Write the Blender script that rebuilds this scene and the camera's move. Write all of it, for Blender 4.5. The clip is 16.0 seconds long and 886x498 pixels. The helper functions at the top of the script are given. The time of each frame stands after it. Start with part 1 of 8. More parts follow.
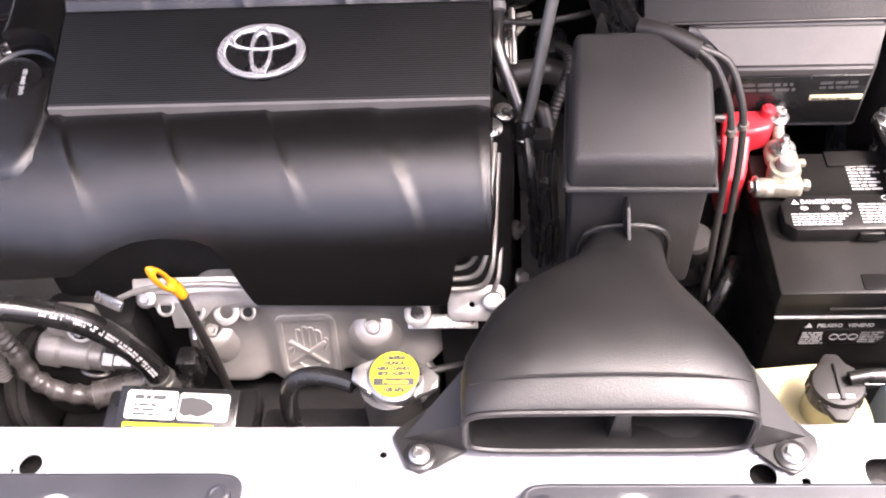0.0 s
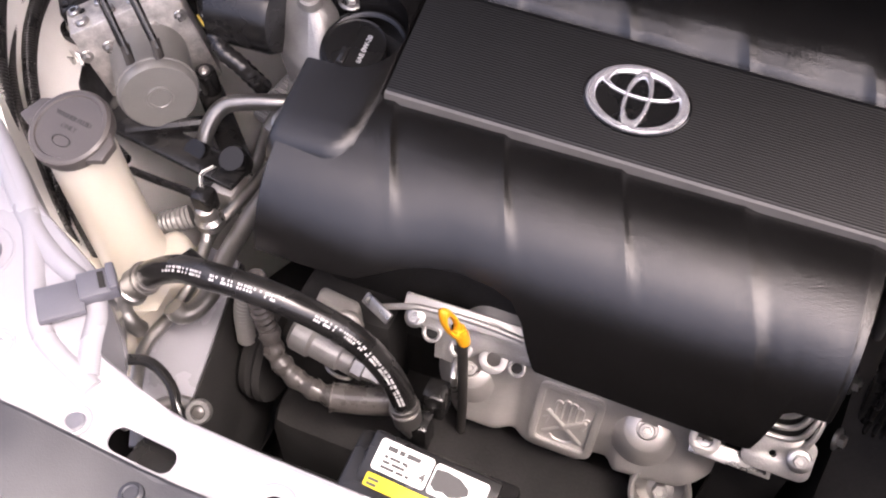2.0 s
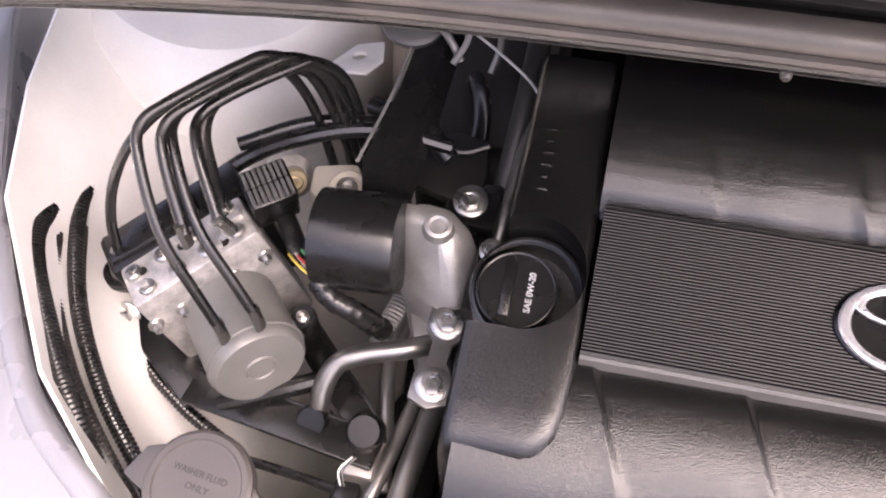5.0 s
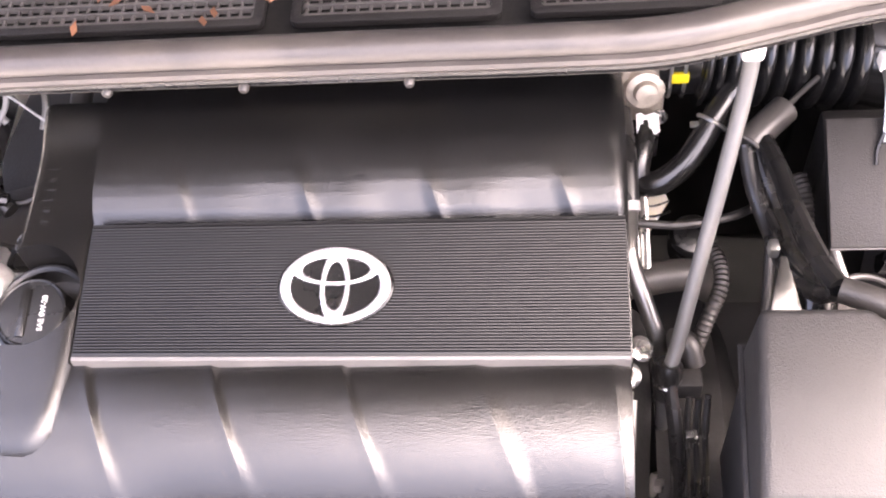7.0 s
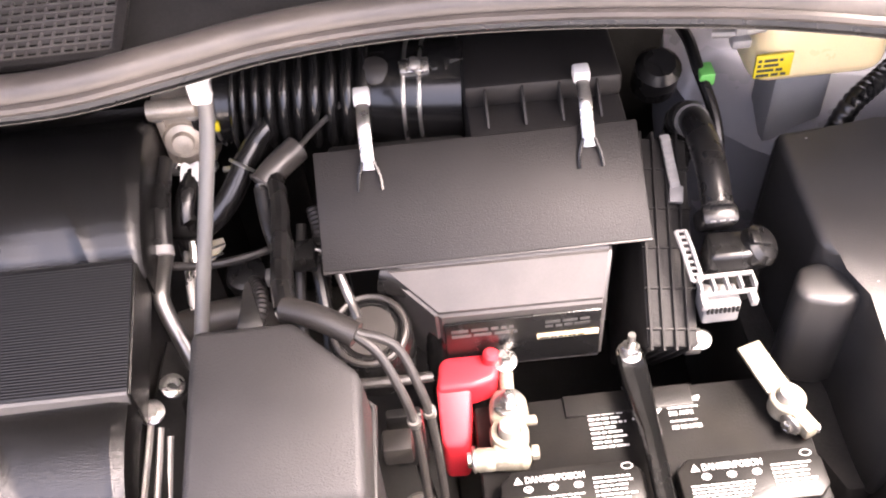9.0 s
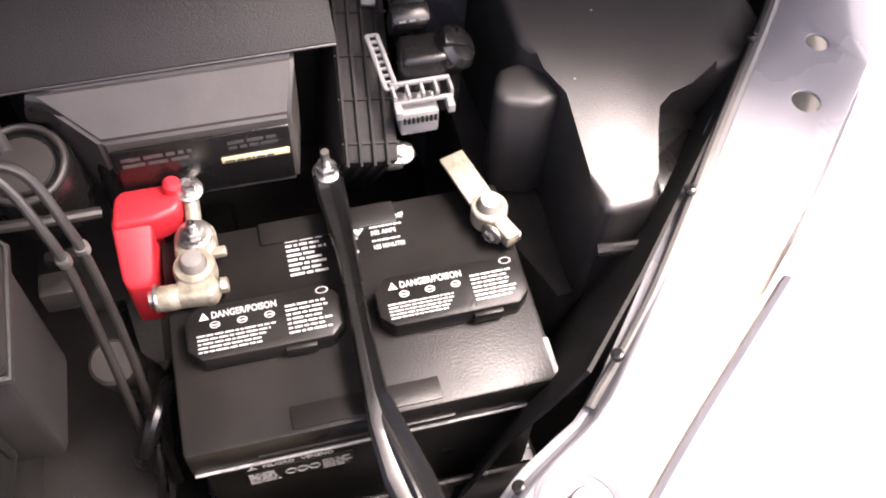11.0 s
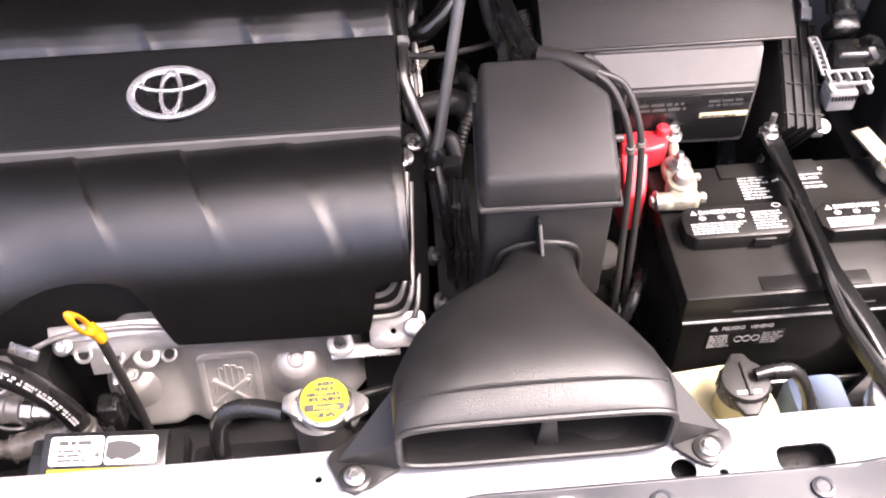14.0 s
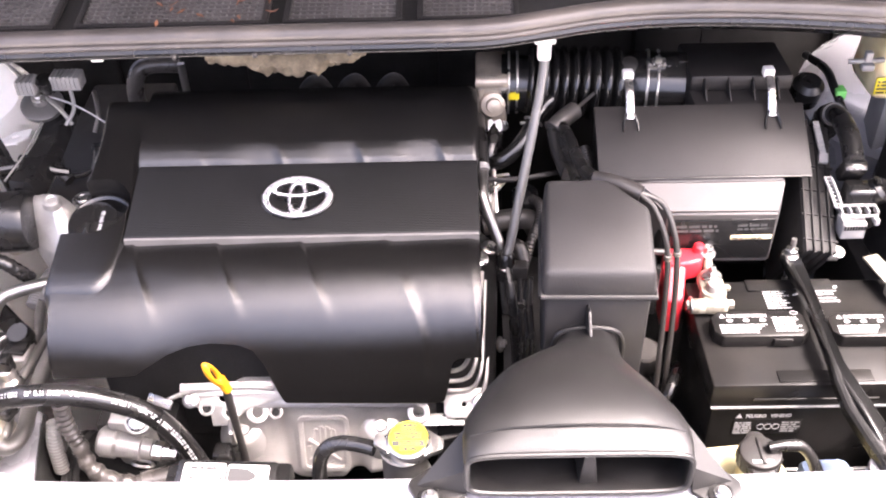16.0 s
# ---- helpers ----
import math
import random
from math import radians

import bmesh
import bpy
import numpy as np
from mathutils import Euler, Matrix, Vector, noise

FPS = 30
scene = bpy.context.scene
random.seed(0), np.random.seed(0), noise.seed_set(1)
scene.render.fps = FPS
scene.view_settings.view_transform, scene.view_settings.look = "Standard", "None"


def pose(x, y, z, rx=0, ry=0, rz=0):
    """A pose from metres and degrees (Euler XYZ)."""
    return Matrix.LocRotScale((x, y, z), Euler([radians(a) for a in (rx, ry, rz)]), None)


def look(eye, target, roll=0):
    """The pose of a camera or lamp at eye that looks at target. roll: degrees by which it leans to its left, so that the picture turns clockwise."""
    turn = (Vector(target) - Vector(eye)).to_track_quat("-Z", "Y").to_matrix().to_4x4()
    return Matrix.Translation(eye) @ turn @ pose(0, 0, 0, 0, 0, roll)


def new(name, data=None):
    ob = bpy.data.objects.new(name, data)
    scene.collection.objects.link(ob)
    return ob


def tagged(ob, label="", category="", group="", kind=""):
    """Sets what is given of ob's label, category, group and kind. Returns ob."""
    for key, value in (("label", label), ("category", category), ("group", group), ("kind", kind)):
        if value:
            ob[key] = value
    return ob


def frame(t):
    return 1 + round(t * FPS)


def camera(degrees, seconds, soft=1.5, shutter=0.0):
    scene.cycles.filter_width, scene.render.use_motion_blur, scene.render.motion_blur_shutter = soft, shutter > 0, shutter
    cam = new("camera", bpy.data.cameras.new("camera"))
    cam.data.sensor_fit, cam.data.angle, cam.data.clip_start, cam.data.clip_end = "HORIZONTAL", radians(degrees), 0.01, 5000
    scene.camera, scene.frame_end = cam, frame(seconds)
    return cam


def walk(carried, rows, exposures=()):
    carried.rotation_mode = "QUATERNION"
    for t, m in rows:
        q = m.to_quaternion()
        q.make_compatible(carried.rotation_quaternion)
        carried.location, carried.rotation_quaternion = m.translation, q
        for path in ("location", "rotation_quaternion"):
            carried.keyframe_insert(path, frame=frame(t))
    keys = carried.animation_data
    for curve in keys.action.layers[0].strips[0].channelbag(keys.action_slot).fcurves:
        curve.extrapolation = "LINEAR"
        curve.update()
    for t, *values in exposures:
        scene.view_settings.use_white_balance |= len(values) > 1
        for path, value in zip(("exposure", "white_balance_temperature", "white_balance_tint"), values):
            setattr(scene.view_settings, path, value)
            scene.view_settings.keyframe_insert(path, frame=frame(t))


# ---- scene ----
cam = camera(49.3, 16.0, 2.0)
PATH = [
    (0, (0.064, 0.049, 1.740), (-0.049, 1.311, 0.193), -4.8),
    (0.5, (0.055, 0.065, 1.747), (-0.082, 1.296, 0.176), 0.2),
    (1, (0.054, 0.105, 1.739), (-0.260, 1.297, 0.164), 5.8),
    (1.5, (-0.014, 0.149, 1.720), (-0.502, 1.254, 0.126), 1.6),
    (2, (-0.106, 0.204, 1.717), (-0.539, 1.293, 0.096), 0.5),
    (2.5, (-0.201, 0.248, 1.712), (-0.522, 1.303, 0.044), 1.4),
    (3, (-0.272, 0.289, 1.699), (-0.563, 1.301, -0.001), -0.1),
    (3.2, (-0.305, 0.304, 1.701), (-0.593, 1.284, -0.019), -1.0),
    (3.7, (-0.359, 0.340, 1.696), (-0.642, 1.316, -0.027), -1.8),
    (4.25, (-0.396, 0.383, 1.695), (-0.693, 1.412, 0.008), -2.1),
    (4.8, (-0.394, 0.414, 1.697), (-0.705, 1.513, 0.055), -2.7),
    (5.3, (-0.343, 0.422, 1.701), (-0.651, 1.556, 0.082), -4.2),
    (5.5, (-0.314, 0.422, 1.698), (-0.611, 1.567, 0.085), -5.3),
    (6, (-0.206, 0.412, 1.711), (-0.484, 1.563, 0.099), -8.2),
    (6.5, (-0.109, 0.393, 1.722), (-0.362, 1.573, 0.127), -9.1),
    (7, (-0.001, 0.375, 1.737), (-0.220, 1.586, 0.161), -9.0),
    (7.5, (0.057, 0.362, 1.737), (-0.074, 1.586, 0.162), -6.6),
    (8, (0.161, 0.340, 1.737), (0.033, 1.579, 0.172), -7.9),
    (8.5, (0.234, 0.335, 1.737), (0.163, 1.596, 0.186), -7.5),
    (9, (0.318, 0.324, 1.725), (0.312, 1.645, 0.223), -6.3),
    (9.5, (0.379, 0.329, 1.711), (0.463, 1.683, 0.241), -3.3),
    (10, (0.405, 0.348, 1.704), (0.636, 1.538, 0.113), 0.7),
    (10.2, (0.409, 0.335, 1.688), (0.684, 1.491, 0.079), 1.8),
    (10.7, (0.423, 0.332, 1.666), (0.751, 1.398, -0.006), 3.6),
    (11.25, (0.424, 0.316, 1.636), (0.717, 1.329, -0.075), 3.5),
    (11.8, (0.401, 0.290, 1.618), (0.614, 1.284, -0.108), 1.9),
    (12.3, (0.348, 0.258, 1.631), (0.501, 1.255, -0.096), -0.0),
    (12.5, (0.322, 0.254, 1.649), (0.448, 1.221, -0.098), -1.4),
    (13, (0.225, 0.198, 1.687), (0.308, 1.210, -0.036), -3.5),
    (13.5, (0.130, 0.113, 1.722), (0.203, 1.290, 0.107), -1.8),
    (14, (0.051, 0.022, 1.748), (0.137, 1.345, 0.251), -1.4),
    (14.5, (0.049, -0.059, 1.782), (0.113, 1.342, 0.356), 1.6),
    (15, (0.049, -0.124, 1.815), (-0.008, 1.312, 0.425), 0.5),
    (15.5, (0.036, -0.160, 1.836), (-0.048, 1.341, 0.517), -1.4),
    (16, (0.037, -0.176, 1.845), (-0.002, 1.370, 0.576), -2.0),
]
EXPOSURE = [(0, 3.34, 6400), (1.5, 2.81, 6500), (3, 2.85, 6600), (5.5, 3.35, 6700), (6, 3.78, 6700), (6.5, 4.18, 6750), (7, 4.53, 6750), (8, 4.33, 6650), (8.5, 4.12, 6700), (9, 4.04, 6850), (9.5, 4.09, 6950), (10, 3.60, 6800), (12.5, 2.64, 6550), (13, 2.94, 6550), (13.5, 3.29, 6500), (14, 3.43, 6450), (14.5, 3.51, 6450), (15, 3.40, 6450), (15.5, 3.71, 6450), (16, 4.07, 6450)]
walk(cam, [(t, look(eye, target, roll)) for t, eye, target, roll in PATH], [(t, stops, kelvin, 20) for t, stops, kelvin in EXPOSURE])

# ---- light ----
world = bpy.data.worlds.new("sky")
scene.world = world
world.use_nodes = True
wn, wl = world.node_tree.nodes, world.node_tree.links
sky = wn.new("ShaderNodeTexSky")
sky.sky_type, sky.sun_disc = "NISHITA", False
sky.sun_elevation, sky.sun_rotation = radians(66), radians(97)
sky.air_density, sky.dust_density, sky.ozone_density = 0.4, 10.0, 0.3
wl.new(sky.outputs[0], wn["Background"].inputs[0])
wn["Background"].inputs[1].default_value = 0.15
sun = new("sun", bpy.data.lights.new("sun", "SUN"))
sun.data.energy, sun.data.angle, sun.data.color = 1.5, radians(22), (1.0, 0.95, 0.88)
SUN_AZ, SUN_EL = radians(97), radians(66)   # azimuth clockwise from +y
sun.matrix_world = look((0, 0, 5), (-math.sin(SUN_AZ) * math.cos(SUN_EL), -math.cos(SUN_AZ) * math.cos(SUN_EL), 5 - math.sin(SUN_EL)))

# ---- materials ----
def mat(name, col, rough=0.5, metal=0.0, var=0.12, scale=25.0, bump=0.0, bscale=600.0, spec=0.5, coat=0.0, rvar=0.08, dust=0.0, trans=0.0, sss=0.0):
    """A surface with stains at a large scale, grain at a small one, and fine relief."""
    m = bpy.data.materials.new(name)
    m.use_nodes = True
    n, l = m.node_tree.nodes, m.node_tree.links
    b = n["Principled BSDF"]
    co = n.new("ShaderNodeTexCoord")
    big, small = n.new("ShaderNodeTexNoise"), n.new("ShaderNodeTexNoise")
    big.inputs["Scale"].default_value, big.inputs["Detail"].default_value = scale, 5
    small.inputs["Scale"].default_value, small.inputs["Detail"].default_value = bscale, 3
    for t in (big, small):
        l.new(co.outputs["Object"], t.inputs["Vector"])
    ramp = n.new("ShaderNodeMapRange")
    ramp.inputs["From Min"].default_value, ramp.inputs["From Max"].default_value = 0.3, 0.7
    ramp.inputs["To Min"].default_value, ramp.inputs["To Max"].default_value = 1 - var, 1 + var
    l.new(big.outputs["Fac"], ramp.inputs["Value"])
    grain = n.new("ShaderNodeMapRange")
    grain.inputs["To Min"].default_value, grain.inputs["To Max"].default_value = 1 - var * 0.8, 1 + var * 0.8
    l.new(small.outputs["Fac"], grain.inputs["Value"])
    mul = n.new("ShaderNodeMath")
    mul.operation = "MULTIPLY"
    l.new(ramp.outputs[0], mul.inputs[0]), l.new(grain.outputs[0], mul.inputs[1])
    tint = n.new("ShaderNodeVectorMath")
    tint.operation = "SCALE"
    tint.inputs[0].default_value = col
    l.new(mul.outputs[0], tint.inputs["Scale"])
    colour = tint.outputs[0]
    if dust:
        mix, dn, dr = n.new("ShaderNodeMix"), n.new("ShaderNodeTexNoise"), n.new("ShaderNodeMapRange")
        mix.data_type = "RGBA"
        dn.inputs["Scale"].default_value, dn.inputs["Detail"].default_value = 14, 8
        dr.inputs["From Min"].default_value, dr.inputs["From Max"].default_value = 0.45, 0.75
        dr.inputs["To Max"].default_value = dust
        l.new(co.outputs["Object"], dn.inputs["Vector"]), l.new(dn.outputs["Fac"], dr.inputs["Value"])
        l.new(dr.outputs[0], mix.inputs["Factor"]), l.new(colour, mix.inputs["A"])
        mix.inputs["B"].default_value = (0.30, 0.26, 0.21, 1)
        colour = mix.outputs["Result"]
    l.new(colour, b.inputs["Base Color"])
    rr = n.new("ShaderNodeMapRange")
    rr.inputs["From Min"].default_value, rr.inputs["From Max"].default_value = 0.3, 0.7
    rr.inputs["To Min"].default_value, rr.inputs["To Max"].default_value = max(0.03, rough - rvar), min(1, rough + rvar)
    l.new(big.outputs["Fac"], rr.inputs["Value"]), l.new(rr.outputs[0], b.inputs["Roughness"])
    b.inputs["Metallic"].default_value = metal
    b.inputs["Specular IOR Level"].default_value = spec
    b.inputs["Coat Weight"].default_value = coat
    b.inputs["Transmission Weight"].default_value = trans
    if sss:
        b.inputs["Subsurface Weight"].default_value = sss
        b.inputs["Subsurface Radius"].default_value = (0.02, 0.016, 0.01)
    if bump:
        bp = n.new("ShaderNodeBump")
        bp.inputs["Strength"].default_value, bp.inputs["Distance"].default_value = bump, 0.001
        l.new(small.outputs["Fac"], bp.inputs["Height"]), l.new(bp.outputs[0], b.inputs["Normal"])
    return m


COVER = mat("moulded_black_plastic", (0.0060, 0.0057, 0.0055), 0.20, var=0.10, rvar=0.03, bump=0.42, bscale=900, spec=0.72)
RIBBED = mat("ribbed_black_plastic", (0.0042, 0.0042, 0.0042), 0.34, var=0.06, rvar=0.02, bump=0.1, bscale=900, spec=0.35)
PLASTIC = mat("grained_black_plastic", (0.0115, 0.0106, 0.0102), 0.48, var=0.10, rvar=0.03, bump=0.45, bscale=850, dust=0.008, spec=0.32)
SMOOTH = mat("smooth_black_plastic", (0.0085, 0.0083, 0.0082), 0.27, var=0.1, rvar=0.03, bump=0.05, dust=0.004, spec=0.5)
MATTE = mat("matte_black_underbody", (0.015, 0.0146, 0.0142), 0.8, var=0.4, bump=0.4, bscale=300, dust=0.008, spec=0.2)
RUBBER = mat("black_rubber", (0.0095, 0.0092, 0.009), 0.27, var=0.25, bump=0.08, dust=0.005, spec=0.6)
SLEEVE = mat("grey_black_sleeve", (0.021, 0.0192, 0.0178), 0.45, var=0.2, bump=0.3, dust=0.015)
SEAL = mat("grey_rubber_seal", (0.043, 0.038, 0.035), 0.40, var=0.15, bump=0.15, bscale=300, dust=0.12)
PAINT = mat("white_silver_paint", (0.195, 0.195, 0.211), 0.28, metal=0.0, var=0.05, coat=0.45, bump=0.02, scale=9)
PRIMER = mat("undercoated_white_paint", (0.85, 0.835, 0.80), 0.42, var=0.1, scale=8, coat=0.3, dust=0.06)
ALLOY = mat("cast_aluminium", (0.36, 0.35, 0.33), 0.40, metal=0.65, var=0.2, scale=30, bump=0.4, bscale=700, dust=0.06)
HEADCOVER = mat("grey_cast_cover", (0.46, 0.445, 0.42), 0.36, metal=0.6, var=0.14, scale=22, bump=0.25, bscale=800, dust=0.08)
MODULATOR = mat("machined_pale_alloy", (0.47, 0.455, 0.43), 0.36, metal=0.5, var=0.35, scale=70, bump=0.2, bscale=600, dust=0.04)
WARMCAST = mat("warm_cast_alloy", (0.42, 0.37, 0.30), 0.40, metal=0.5, var=0.2, scale=50, bump=0.4, bscale=600, dust=0.1)
CORRUGATED = mat("glossy_black_bellows", (0.008, 0.0078, 0.0076), 0.20, var=0.1, rvar=0.04, spec=0.6)
TAPE = mat("glossy_grey_tape", (0.050, 0.046, 0.043), 0.30, var=0.25, scale=60, bump=0.5, bscale=220, dust=0.05)
CAPGREY = mat("brown_grey_cap_plastic", (0.058, 0.052, 0.049), 0.42, var=0.1, bump=0.1)
FAINTINK = mat("faint_moulded_print", (0.055, 0.054, 0.052), 0.5, var=0.3, scale=200)
BRASS = mat("dull_brass", (0.52, 0.45, 0.30), 0.35, metal=0.7, var=0.15, scale=60)
STEEL = mat("zinc_steel", (0.46, 0.45, 0.43), 0.3, metal=0.95, var=0.2, scale=60, bump=0.1)
PIPE = mat("dull_aluminium_pipe", (0.26, 0.252, 0.24), 0.35, metal=0.9, var=0.15, scale=30)
SATIN = mat("bright_satin_chrome", (0.86, 0.85, 0.86), 0.22, metal=0.75, var=0.02, rvar=0.02)
LEADCLAMP = mat("plated_lead_clamp", (0.25, 0.23, 0.18), 0.45, metal=0.35, var=0.3, scale=120, bump=0.5, bscale=400)
YELLOW = mat("yellow_label", (0.55, 0.45, 0.015), 0.35, var=0.05)
ORANGE = mat("yellow_orange_plastic", (0.62, 0.27, 0.01), 0.35, var=0.06, sss=0.1)
RED = mat("red_plastic", (0.52, 0.025, 0.035), 0.4, var=0.1, sss=0.1)
CREAM = mat("translucent_cream_plastic", (0.38, 0.345, 0.20), 0.36, var=0.08, scale=14, bump=0.15, bscale=260, sss=0.3)
IVORY = mat("translucent_ivory_plastic", (0.46, 0.43, 0.36), 0.38, var=0.05, scale=10, sss=0.25)
WHITE = mat("white_label", (0.62, 0.62, 0.60), 0.45, var=0.06)
INK = mat("white_ink", (0.42, 0.42, 0.415), 0.6, var=0.12, scale=300)
BLACKINK = mat("black_ink", (0.03, 0.03, 0.03), 0.6, var=0.1)
GREYINK = mat("worn_grey_ink", (0.24, 0.24, 0.24), 0.6, var=0.3, scale=200)
GREYPL = mat("light_grey_plastic", (0.24, 0.235, 0.23), 0.45, var=0.1)
DUCT = mat("dark_grey_duct", (0.0085, 0.0082, 0.0081), 0.43, var=0.12, rvar=0.04, bump=0.3, bscale=900, dust=0.008, spec=0.42)
FRONT = mat("slate_grey_plastic", (0.016, 0.017, 0.021), 0.42, var=0.1, bump=0.12, bscale=800, dust=0.01)
SHELLGREY = mat("grey_silver_moulding", (0.20, 0.196, 0.186), 0.38, metal=0.25, var=0.08, bump=0.1)
# lighter than the cover: the chamfer's skylight is in this colour
SKYEDGE = mat("skylit_edge_grey", (0.085, 0.081, 0.076), 0.40, var=0.15, bump=0.2)
CLIPGREY = mat("slate_grey_clip_plastic", (0.070, 0.071, 0.084), 0.4, var=0.1)
BROWNGREY = mat("brown_grey_plastic", (0.040, 0.037, 0.034), 0.4, var=0.1)
RELAY = mat("weathered_black_plastic", (0.022, 0.021, 0.0205), 0.46, var=0.18, scale=18, bump=0.4, bscale=900, spec=0.85, dust=0.03)
BATT = mat("satin_black_battery_case", (0.0075, 0.0072, 0.0070), 0.34, var=0.2, rvar=0.08, scale=18, bump=0.2, bscale=500, spec=0.16, dust=0.02)
FELT = mat("black_felt_lining", (0.02, 0.02, 0.02), 0.95, var=0.3, bump=0.6, bscale=400, spec=0.1)
# dull black for deep castings, the computer case and dark fillers
DULLBLACK = mat("dull_black_surface", (0.014, 0.0132, 0.0125), 0.6, var=0.3, scale=40, bump=0.4, bscale=300, spec=0.25, dust=0.004)
BLACKPAINT = mat("gloss_black_steel", (0.006, 0.006, 0.006), 0.24, var=0.1, rvar=0.04, bump=0.1, bscale=500, spec=0.35, dust=0.003)
DARKGLASS = mat("dark_tinted_glass", (0.01, 0.012, 0.013), 0.05, var=0.02, rvar=0.01)
MILKY = mat("amber_cream_plastic", (0.72, 0.60, 0.36), 0.35, var=0.08, scale=12, sss=0.25)
TUBEGREY = mat("grey_drain_tube", (0.085, 0.083, 0.08), 0.38, var=0.12)
MESHGREY = mat("dark_grey_mesh_plastic", (0.060, 0.0555, 0.052), 0.42, var=0.2)
RESON = mat("dusty_grained_plastic", (0.018, 0.0172, 0.0172), 0.50, var=0.12, rvar=0.03, bump=0.55, bscale=800, dust=0.012, spec=0.40)
GREEN = mat("green_tag", (0.12, 0.45, 0.10), 0.5)
FOAM = mat("dirty_foam", (0.12, 0.10, 0.07), 0.9, var=0.45, scale=60, bump=1.0, bscale=250, dust=0.4)
LEAF = mat("dry_leaf", (0.13, 0.055, 0.028), 0.7, var=0.3, scale=80)
BLUE = mat("blue_grey_duct", (0.085, 0.115, 0.175), 0.5, var=0.15)
WIRES = [mat("wire_" + k, c, 0.45) for k, c in (("white", (0.7, 0.7, 0.66)), ("green", (0.1, 0.4, 0.15)), ("yellow", (0.7, 0.5, 0.08)), ("red", (0.6, 0.06, 0.04)))]
# unseen ground; its pale tone is set to bounce light into the bay
BOUNCEGROUND = mat("pale_bounce_ground", (0.42, 0.405, 0.38), 0.9, var=0.25, scale=3, bump=0.6, bscale=120)


# ---- mesh tools ----
def thing(name, base, label, category, group="", kind=""):
    ob = new(name)
    ob.location = base
    ob.empty_display_size = 0.02
    return tagged(ob, label, category, group, kind)


def origin(ob):
    """Where the parts of a thing have their zero."""
    while ob.parent:
        ob = ob.parent
    return Vector(ob.location)


def part(name, bm, material, parent=None, label="", smooth=True, angle=35):
    """Links a bmesh in world coordinates as one mesh object under a thing or a part."""
    me = bpy.data.meshes.new(name)
    if parent is not None:
        bmesh.ops.translate(bm, verts=bm.verts, vec=-origin(parent))
    bmesh.ops.recalc_face_normals(bm, faces=bm.faces)
    if smooth:
        lim = radians(angle)
        for f in bm.faces:
            f.smooth = True
        for e in bm.edges:
            if len(e.link_faces) == 2 and e.calc_face_angle(0) > lim:
                e.smooth = False
    bm.to_mesh(me)
    bm.free()
    me.materials.append(material)
    ob = new(name, me)
    if parent is not None:
        ob.parent = parent
    return tagged(ob, label)


def join(bm, other, m=None):
    """Adds the faces of another bmesh."""
    me = bpy.data.meshes.new("tmp")
    other.to_mesh(me)
    other.free()
    if m is not None:
        me.transform(m)
    bm.from_mesh(me)
    bpy.data.meshes.remove(me)
    return bm


def rbox(lo, hi, bev=0.004, m=None, seg=2, taper=0.0):
    """A box with rounded edges; taper draws its top in."""
    bm = bmesh.new()
    bmesh.ops.create_cube(bm, size=1)
    lo, hi = Vector(lo), Vector(hi)
    for v in bm.verts:
        k = 1 - taper if v.co.z > 0 else 1
        v.co = Vector([(lo[i] + hi[i]) / 2 + v.co[i] * (hi[i] - lo[i]) * (k if i < 2 else 1) for i in range(3)])
    if bev:
        bmesh.ops.bevel(bm, geom=bm.edges[:], offset=bev, segments=seg, affect="EDGES", profile=0.5)
    if m is not None:
        bm.transform(m)
    return bm


def prism(poly, z0, z1, bev=0.003, m=None, scale_top=1.0, seg=2):
    """A polygon in x and y, drawn up from z0 to z1, its edges rounded."""
    bm = bmesh.new()
    cx, cy = sum(p[0] for p in poly) / len(poly), sum(p[1] for p in poly) / len(poly)
    a = [bm.verts.new((x, y, z0)) for x, y in poly]
    b = [bm.verts.new((cx + (x - cx) * scale_top, cy + (y - cy) * scale_top, z1)) for x, y in poly]
    bm.faces.new(a[::-1])
    bm.faces.new(b)
    for i in range(len(a)):
        j = (i + 1) % len(a)
        bm.faces.new((a[i], a[j], b[j], b[i]))
    if bev:
        bmesh.ops.bevel(bm, geom=bm.edges[:], offset=bev, segments=seg, affect="EDGES", profile=0.5)
    if m is not None:
        bm.transform(m)
    return bm


def spline(pts, n=6):
    """A smooth line through the points."""
    p = [Vector(q) for q in pts]
    p = [p[0] * 2 - p[1]] + p + [p[-1] * 2 - p[-2]]
    out = []
    for i in range(1, len(p) - 2):
        a, b, c, d = p[i - 1], p[i], p[i + 1], p[i + 2]
        for k in range(n):
            t = k / n
            out.append(0.5 * (2 * b + (c - a) * t + (2 * a - 5 * b + 4 * c - d) * t * t + (3 * b - a - 3 * c + d) * t ** 3))
    return out + [p[-2]]


